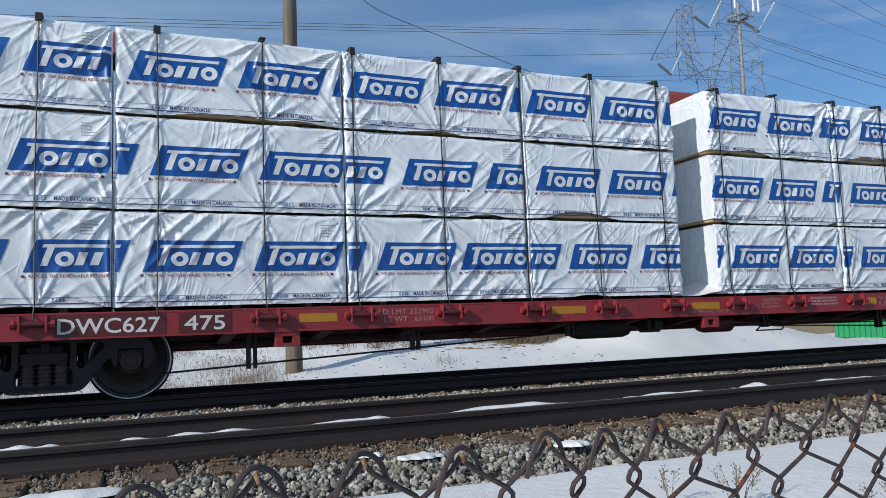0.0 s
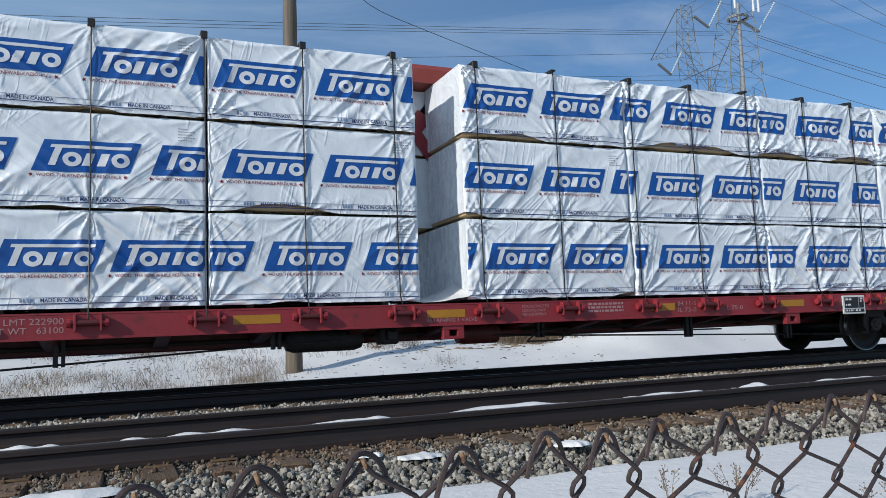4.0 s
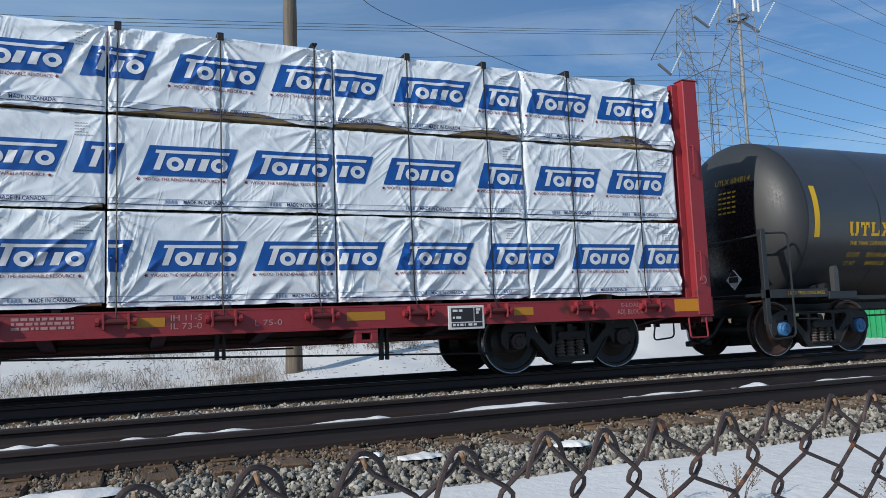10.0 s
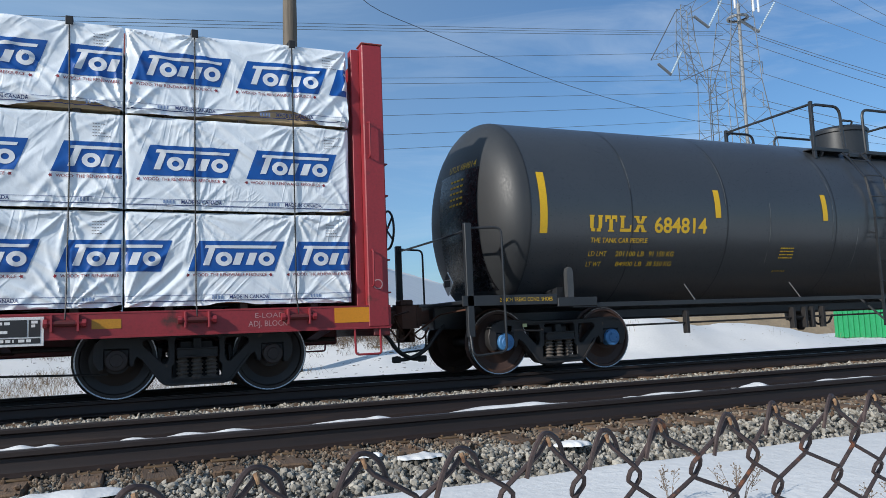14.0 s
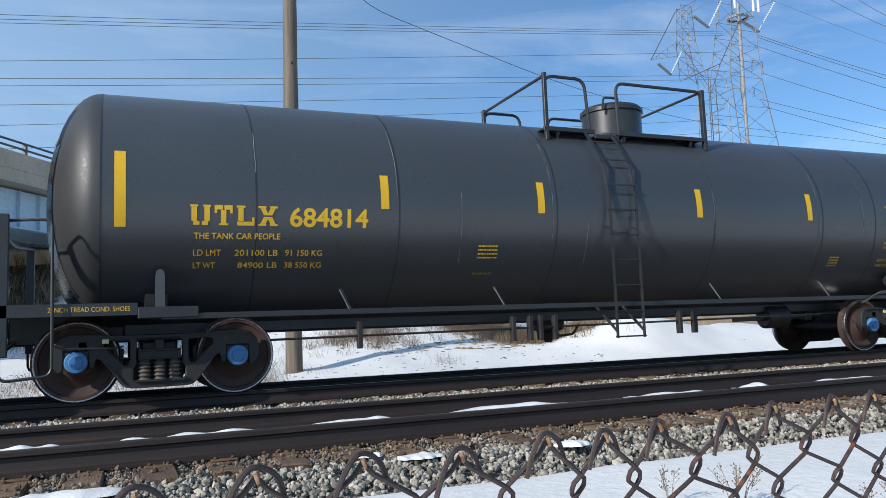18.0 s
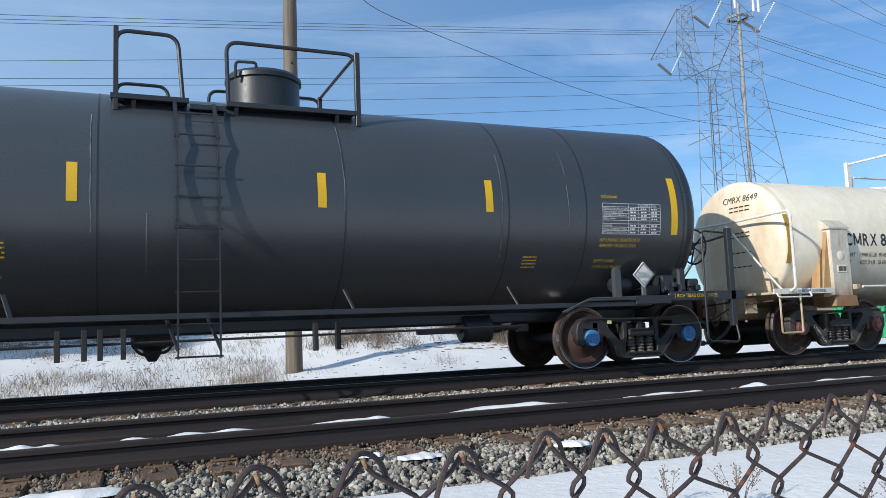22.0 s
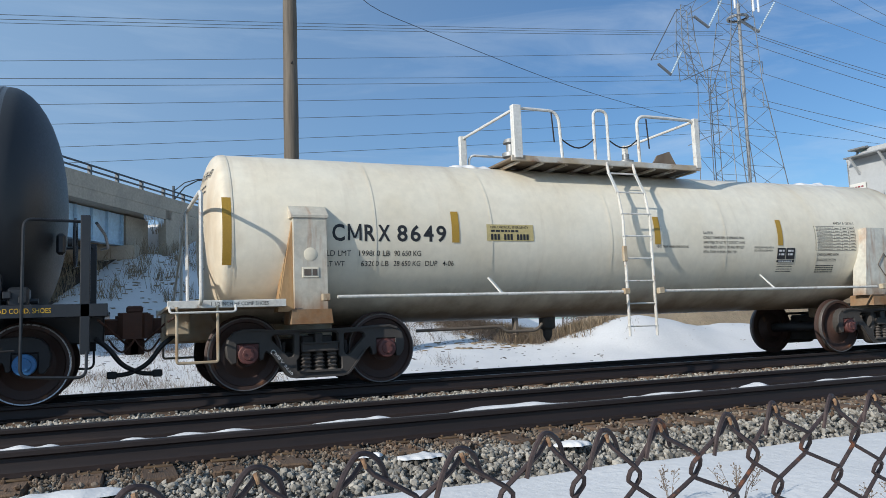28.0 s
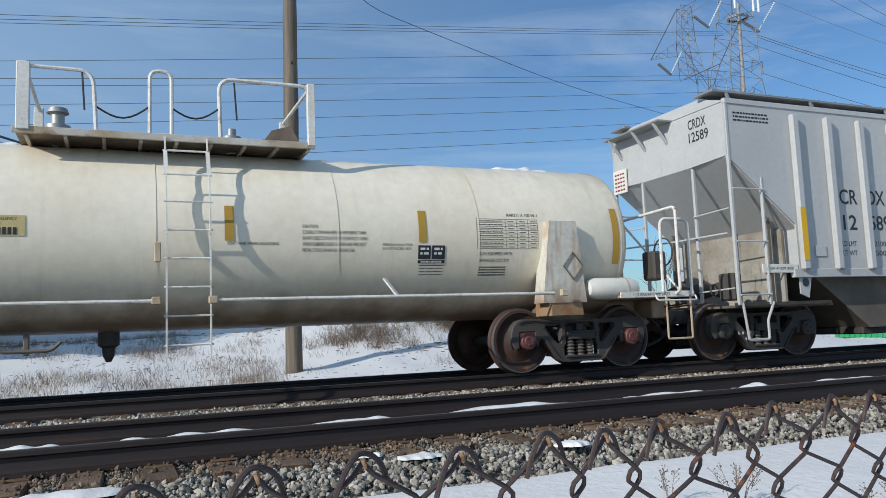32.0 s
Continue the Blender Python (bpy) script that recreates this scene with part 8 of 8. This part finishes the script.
def bridge():
    ob = thing("road_bridge", (B_AT.x, B_AT.y, 0), "concrete road bridge with pale blue steel girders", "bridge")
    U0, U1 = -27.0, 0.4
    part("deck", bbox(U0, U1, -12, 0.0, 6.95, 7.35), M_CONCRETE, ob)
    for v in (-0.02, -11.98):
        part("fascia", bbox(U0, U1 + 0.2, v - 0.14, v + 0.14, 6.85, 7.35), M_CONCRETE, ob)
        part("parapet", bbox(U0, 40, v - 0.1, v + 0.16, 7.352, 8.02), M_CONCRETE, ob, "stained concrete parapet")
        for k in range(-13, 20):
            part("rail_post", bbox(k * 2.0 - 0.06, k * 2.0 + 0.06, v - 0.08, v + 0.08, 8.02, 8.5), M_BRIDGERAIL, ob)
        for z in (8.24, 8.48):
            part("bridge_rail", Geo().tube([bp(U0, v, z), bp(40, v, z)], 0.05, 6), M_BRIDGERAIL, ob)
    for v in (-1.0, -3.7, -6.3, -9.0, -11.3):
        part("girder", bbox(U0, -2.0, v - 0.02, v + 0.02, 5.35, 6.85), M_GIRDER, ob, "pale blue steel plate girder")
        part("girder_flange", bbox(U0, -2.0, v - 0.2, v + 0.2, 5.30, 5.35), M_GIRDER, ob)
        if v == -1.0:
            for k in range(21):
                u = -2.3 - k * 1.15
                part("stiffener", bbox(u - 0.012, u + 0.012, v + 0.02, v + 0.18, 5.36, 6.84), M_GIRDER, ob)
    part("abutment", bbox(-1.9, 0.0, -12, -0.9, 3.6, 6.84), M_CONCRETE, ob, "concrete abutment")
    part("bearing_shelf", bbox(-2.6, -1.9, -12, 0.0, 4.6, 5.28), M_CONCRETE, ob)
    part("wing_wall", bbox(0.0, 12.0, -0.3, 0.12, 3.6, 7.34), M_CONCRETE, ob)
    rnd = random.Random(3)
    for k in range(14):
        u = -1.8 + 0.13 * k
        h = rnd.uniform(0.15, 0.5)
        x, y, z = bp(u, 0.02, 6.85)
        part("icicle", Geo().tube([(x, y, z), (x, y, z - h)], 0.05, 6, 0.006), M_ICE, ob)
    lamp = thing("street_lamp", bp(2.0, -0.6, 7.3), "tall dark street lamp on the bridge", "street lamp")
    b = Vector(bp(2.0, -0.6, 7.3))
    part("lamp_post", Geo().tube([b, b + Vector((0, 0, 1.7))], 0.07, 8), M_BRIDGERAIL, lamp)
    part("lamp_arm", Geo().tube([b + Vector(p) for p in ((0, 0, 0.9), (0.6, 0.2, 1.7), (1.3, 0.5, 2.15), (2.0, 0.8, 2.3))], 0.04, 6), M_BRIDGERAIL, lamp)
    part("lamp_arm", Geo().tube([b + Vector(p) for p in ((0, 0, 1.4), (0.6, 0.2, 1.95), (1.3, 0.5, 2.22), (2.0, 0.8, 2.32))], 0.03, 6), M_BRIDGERAIL, lamp)
    h = b + Vector((2.2, 0.9, 2.33))
    part("lamp_head", Geo().lathe([(0, -0.4), (0.1, -0.36), (0.14, 0), (0.1, 0.3), (0, 0.34)], h, "x", 12), M_ANTENNA, lamp)


M_ICE = mat("hanging ice", (0.72, 0.78, 0.82), 0.15, fine=20)
bridge()


# ---- far side: dumpster, dirt bank, brush ----
def dumpster():
    ob = thing("dumpster", (33, 24.1, -0.4), "ribbed green steel roll-off dumpster in the snow", "dumpster")
    x0, x1, y0, y1, zb, zt = 30.0, 36.0, 22.9, 25.3, -0.5, 1.4
    part("body", Geo().box(x0, x1, y0, y1, zb + 0.08, zt, 0.02), M_GREEN, ob)
    for k in range(13):
        x = x0 + 0.06 + k * 0.49
        for y in (y0, y1):
            part("rib", Geo().box(x - 0.05, x + 0.05, y - 0.07, y + 0.07, zb + 0.1, zt - 0.02, 0.015), M_GREEN, ob)
    for k in range(9):
        y = y0 + 0.12 + k * 0.27
        part("rib", Geo().box(x0 - 0.07, x0 + 0.03, y - 0.05, y + 0.05, zb + 0.1, zt - 0.02, 0.015), M_GREEN, ob)
    part("top_rim", Geo().box(x0 - 0.08, x1 + 0.08, y0 - 0.08, y1 + 0.08, zt - 0.06, zt + 0.04, 0.02), M_GREEN, ob)
    part("skid", Geo().box(x0, x1, y0 + 0.3, y0 + 0.5, zb - 0.05, zb + 0.08).box(x0, x1, y1 - 0.5, y1 - 0.3, zb - 0.05, zb + 0.08), M_TRUCK, ob)


dumpster()


def dirt_bank():
    g = Geo()
    n, m = 60, 14
    for i in range(n + 1):
        x = 21.0 + 40 * i / n
        e = math.sin(math.pi * i / n) ** 0.4
        for j in range(m + 1):
            y = 30 + 8.0 * j / m
            g.v.append((x, y + (x - 19) * 0.1, -0.45 + 3.0 * e * math.sin(math.pi * j / m) + 0.25 * noise.noise((x * 0.5, y * 0.6, 4)) * math.sin(math.pi * j / m)))
    g.f = [(i * (m + 1) + j, (i + 1) * (m + 1) + j, (i + 1) * (m + 1) + j + 1, i * (m + 1) + j + 1) for i in range(n) for j in range(m)]
    solid("dirt_bank", g, M_EARTH, "bare tan dirt bank beyond the snow", "dirt bank", kind="structure", smooth=60)


dirt_bank()


def tufts(name, places, m, label, height, blades, spread, width, seed, category="dry grass", bent=0.8):
    rnd = random.Random(seed)
    g = Geo()
    for x, y in places:
        z = ground_z(x, y) - 0.02
        for _ in range(blades):
            a = rnd.uniform(0, 6.28)
            r = rnd.uniform(0, spread)
            h = height * rnd.uniform(0.5, 1.2)
            lean = rnd.uniform(0.1, bent) * h
            p = Vector((x + r * math.cos(a), y + r * math.sin(a), z))
            q = p + Vector((lean * math.cos(a * 1.7), lean * math.sin(a * 1.7), h))
            s = Vector((-(q - p).y, (q - p).x, 0)).normalized() if (q - p).xy.length > 1e-4 else Vector((1, 0, 0))
            s = Vector((1, 0.2, 0)) if rnd.random() < 0.5 else s
            mid = p * 0.5 + q * 0.5 + Vector((0, 0, 0.08 * h))
            k = len(g.v)
            w = width
            g.v += [tuple(p - s * w), tuple(p + s * w), tuple(mid + s * w * 0.7), tuple(mid - s * w * 0.7), tuple(q)]
            g.f += [(k, k + 1, k + 2, k + 3), (k + 3, k + 2, k + 4)]
    ob = solid(name, g, m, label, category, kind="stuff", smooth=0)
    return ob


rnd = random.Random(11)
spots = [(x, rnd.gauss(17.6, 1.7)) for x in [rnd.uniform(-7, 3.2) for _ in range(800)] if noise.noise((x * 0.9, 3.3, 1)) > rnd.uniform(-0.3, 0.5)]
tufts("dry_grass", spots, M_STRAW, "brown dry grass bent over in the snow", 0.25, 11, 0.5, 0.0030, 1, bent=0.9)
spots = [(x, y) for x, y in [(rnd.uniform(-9, 9), rnd.uniform(17.5, 29)) for _ in range(4200)] if noise.noise((x * 0.5, y * 0.35, 7)) > rnd.uniform(-0.15, 0.55) + 0.03 * max(0, x)]
tufts("dry_brush", spots, M_TWIG, "low bare brush on the snowy slope", 0.24, 14, 0.55, 0.0034, 4, "brush", 1.8)
spots = [(9.2 + k * 2.8 + rnd.gauss(0, 0.45), 23.2 - k * 2.4 + rnd.gauss(0, 0.8)) for k in [rnd.random() for _ in range(520)]]
tufts("dry_brush", spots, M_TWIG, "dark bare brush on a snowy mound", 0.38, 26, 0.4, 0.004, 2, "brush", 1.8)
spots = [(rnd.gauss(6.6, 0.8), rnd.gauss(21.5, 0.8)) for _ in range(150)]
tufts("dry_brush", spots, M_TWIG, "tangle of bare twigs beside the pole", 0.36, 16, 0.3, 0.004, 12, "brush", 1.8)
spots = [(rnd.gauss(12.5, 0.75), rnd.gauss(21.3, 0.9)) for _ in range(420)]
tufts("dry_grass", spots, M_STRAW, "golden dry grass beside the snow pile", 0.42, 30, 0.3, 0.006, 3)
spots = [(B_AT.x + rnd.uniform(-9, 3), B_AT.y + rnd.uniform(-6, 2)) for _ in range(160)]
tufts("dry_grass", spots, M_STRAW, "tall dry grass below the bridge abutment", 0.8, 14, 0.5, 0.013, 5)
spots = [(rnd.uniform(12, 40), rnd.uniform(18.0, 28)) for _ in range(120)]
tufts("dry_grass", spots, M_STRAW, "sparse dry stalks in the snow", 0.3, 5, 0.3, 0.004, 6)


def clods(count, xr, yr, seed, m, label, size=(0.02, 0.09)):
    """Bits of earth and dead leaves that poke through the snow."""
    rng = np.random.default_rng(seed)
    g = Geo()
    base = np.array(ICO_V)
    for _ in range(count):
        x, y = rng.uniform(*xr), rng.uniform(*yr)
        if noise.noise((x * 0.35, y * 0.35, seed)) < rng.uniform(-0.45, 0.35):
            continue
        s = rng.uniform(*size) * np.array([rng.uniform(0.6, 2.4), rng.uniform(0.6, 1.2), 0.35])
        p = base * rng.uniform(0.6, 1.3, (12, 1)) * s + np.array([x, y, ground_z(x, y)])
        k = len(g.v)
        g.v += [tuple(r) for r in p]
        g.f += [tuple(i + k for i in q) for q in ICO_F]
    solid("earth_clods", g, m, label, "earth", kind="stuff", smooth=0)


M_DARKEARTH = mat("damp dark earth", (0.075, 0.058, 0.045), 0.95, second=(0.04, 0.032, 0.026), big=1.5, fine=12, bump=0.8, depth=0.05)
clods(3600, (-9, 12), (15.5, 30), 31, M_DARKEARTH, "dark bits of earth and leaves in the snow", (0.01, 0.036))
clods(700, (12, 26), (17.5, 24), 34, M_EARTH, "tan grit on the ploughed snow", (0.006, 0.02))
clods(1100, (6.5, 13), (19.5, 27), 32, M_EARTH, "tan clods on the brushy mound", (0.02, 0.1))
clods(2600, (-12, 8), (26, 42), 33, M_EARTH, "brown earth and leaves on the bridge slope", (0.03, 0.11))


def bare_earth():
    """Bare ground under the bridge, where snow does not fall."""
    g, nu, nv = Geo(), 50, 40
    for i in range(nu + 1):
        for j in range(nv + 1):
            u, v = -26 + 24.2 * i / nu, -13.5 + 13.2 * j / nv
            x, y, _ = bp(u, v, 0)
            g.v.append((x, y, ground_z(x, y) + 0.03 + 0.05 * noise.noise((x * 1.3, y * 1.3, 6))))
    for i in range(nu):
        for j in range(nv):
            e = min(j, nv - 1 - j, i) / 5.0
            if e + noise.noise((i * 0.35, j * 0.35, 3)) * 1.2 > 0.3:
                g.f.append((i * (nv + 1) + j, (i + 1) * (nv + 1) + j, (i + 1) * (nv + 1) + j + 1, i * (nv + 1) + j + 1))
    solid("bare_earth", g, M_DARKEARTH, "bare dark earth under the bridge", "earth", kind="structure", smooth=60)


bare_earth()


def weed(x, y, height, stalks, spread, seed):
    """A dead weed: forked stalks with small seed heads."""
    rnd = random.Random(seed)
    z = ground_z(x, y)
    ob = thing("dry_weed", (x, y, z), "dead brown weed with seed heads in the snow", "weed", "weeds by the fence")
    for _ in range(stalks):
        lean = rnd.uniform(-spread, spread)
        top = Vector((x + lean, y + rnd.uniform(-0.05, 0.05), z + height * rnd.uniform(0.75, 1.1)))
        root = Vector((x + lean * 0.15, y, z - 0.02))
        g = Geo().tube([root, root * 0.5 + top * 0.5 + Vector((-lean * 0.12, 0, 0.01)), top], 0.0022, 5, 0.0012)
        h = Geo()
        for _ in range(9):
            t = rnd.uniform(0.45, 1.0)
            p = root + (top - root) * t
            q = p + Vector((rnd.uniform(-0.035, 0.035), rnd.uniform(-0.02, 0.02), rnd.uniform(0.01, 0.035)))
            g.tube([p, q], 0.001, 4)
            h.add([q + Vector(c) * rnd.uniform(0.003, 0.006) for c in ICO_V], ICO_F)
        part("stalk", g, M_TWIG, ob)
        tagged(part("seed_head", h, M_TWIG, ob), kind="stuff")


weed(2.80, 3.52, 0.19, 4, 0.05, 1)
weed(3.12, 3.36, 0.22, 9, 0.24, 2)
weed(3.72, 3.02, 0.13, 3, 0.04, 3)
weed(3.86, 3.0, 0.12, 3, 0.05, 4)


def far_woods():
    g = Geo()
    rnd = random.Random(5)
    for _ in range(2600):
        x = rnd.uniform(-220, 420)
        y = rnd.uniform(150, 260)
        if abs(Vector((x - B_AT.x, y - B_AT.y)).dot(B_SIDE)) < 14:
            continue
        h = rnd.uniform(3.5, 8)
        z = -0.6
        w = 0.16
        k = len(g.v)
        g.v += [(x - w, y, z), (x + w, y, z), (x + rnd.uniform(-0.5, 0.5), y, z + h)]
        g.f.append((k, k + 1, k + 2))
        for _ in range(9):
            t = rnd.uniform(0.3, 0.95)
            a = rnd.uniform(0, 6.28)
            l = rnd.uniform(0.8, 2.2) * (1.1 - t * 0.5)
            k = len(g.v)
            g.v += [(x, y, z + h * t), (x + 0.05, y, z + h * t + 0.25), (x + l * math.cos(a), y + l * math.sin(a), z + h * t + l * 0.8)]
            g.f.append((k, k + 1, k + 2))
    solid("far_woods", g, M_FARTREE, "bare grey woods along the horizon", "woods", kind="stuff", smooth=0)


far_woods()


def bare_tree(x, y, height, seed):
    """A small leafless tree: a tapering trunk that forks three times."""
    rnd = random.Random(seed)
    z = ground_z(x, y)
    ob = thing("bare_tree", (x, y, z), "small leafless grey tree beyond the tracks", "tree")
    trunk = [Vector((x, y, z - 0.1)), Vector((x + 0.1, y, z + height * 0.3)), Vector((x, y, z + height * 0.55))]
    part("trunk", Geo().tube(trunk, 0.09, 6, 0.05), M_FARTREE, ob)

    def fork(g, a, d, length, r, depth):
        b = a + d * length
        g.tube([a, a * 0.5 + b * 0.5 + Vector((rnd.uniform(-0.1, 0.1), 0, 0.08)) * length, b], r, 4, r * 0.5)
        if depth:
            for _ in range(4):
                e = (d + Vector((rnd.uniform(-0.7, 0.7), rnd.uniform(-0.5, 0.5), rnd.uniform(-0.1, 0.5)))).normalized()
                fork(g, a + d * length * rnd.uniform(0.4, 1.0), e, length * 0.6, r * 0.6, depth - 1)
    for i in range(7):
        g = Geo()
        a = 0.9 * i
        fork(g, trunk[0] + (trunk[2] - trunk[0]) * rnd.uniform(0.4, 1.0), Vector((0.7 * math.cos(a), 0.6 * math.sin(a), 1.0)).normalized(), height * 0.3, 0.035, 2)
        part("limb", g, M_FARTREE, ob)


bare_tree(49.0, 60.0, 9.2, 3)

# snow lying behind the head of the nearest rail
rnd = random.Random(21)
x = -0.9
while x < 22:
    l = rnd.uniform(0.5, 1.6) * (1 + x * 0.06)
    snow_lump(x, x + l, NEAR - 0.7525 + 0.17, 0.12, -0.06, 0.088, x)
    x += l + rnd.uniform(0.02, 0.3)
for x0, x1, y, w, z, h in ((-0.6, 0.05, 5.0, 0.16, -0.20, 0.05), (1.75, 2.1, 5.05, 0.12, -0.195, 0.03), (2.9, 3.2, 4.9, 0.12, -0.2, 0.04), (1.5, 1.7, 5.2, 0.08, -0.18, 0.04)):
    snow_lump(x0, x1, y, w, z, h, x0 * 3)


# ---- the train ----
flat_car()
for col in SEAMS:
    for layer in LAYERS:
        bundle(col, layer)
        bundle(col, layer, far=True)
for i, x in enumerate(STRAPS):
    tie_down(x, i)
deck_snow()
for a, b, w in ((41.7, 42.7, 0.3), (48.9, 50.0, 0.28)):
    g = snow_lump(a, b, -0.08, w, 3.06, 0.16, a)
    g.location.y += D
    ORIGIN[g] = Vector((0, 0, 0))
    TRAIN.append(g)
    tagged(g, "old crusted snow along the crown of the tank", "snow", "snow patches")
black_tank()
white_tank()
hopper()


# ---- movement ----
def motions():
    for ob in TRAIN:
        b = ob.location.copy()
        walk(ob, [(t * 0.5, Matrix.Translation((b.x - GONE[t], b.y, b.z))) for t in range(65)])
    for ob in WHEELS:
        b = ob.location.copy()
        walk(ob, [(t * 0.25, Matrix.Translation(b) @ Matrix.Rotation(-gone(t * 0.25) / WHEEL_R, 4, "Y")) for t in range(129)])


motions()
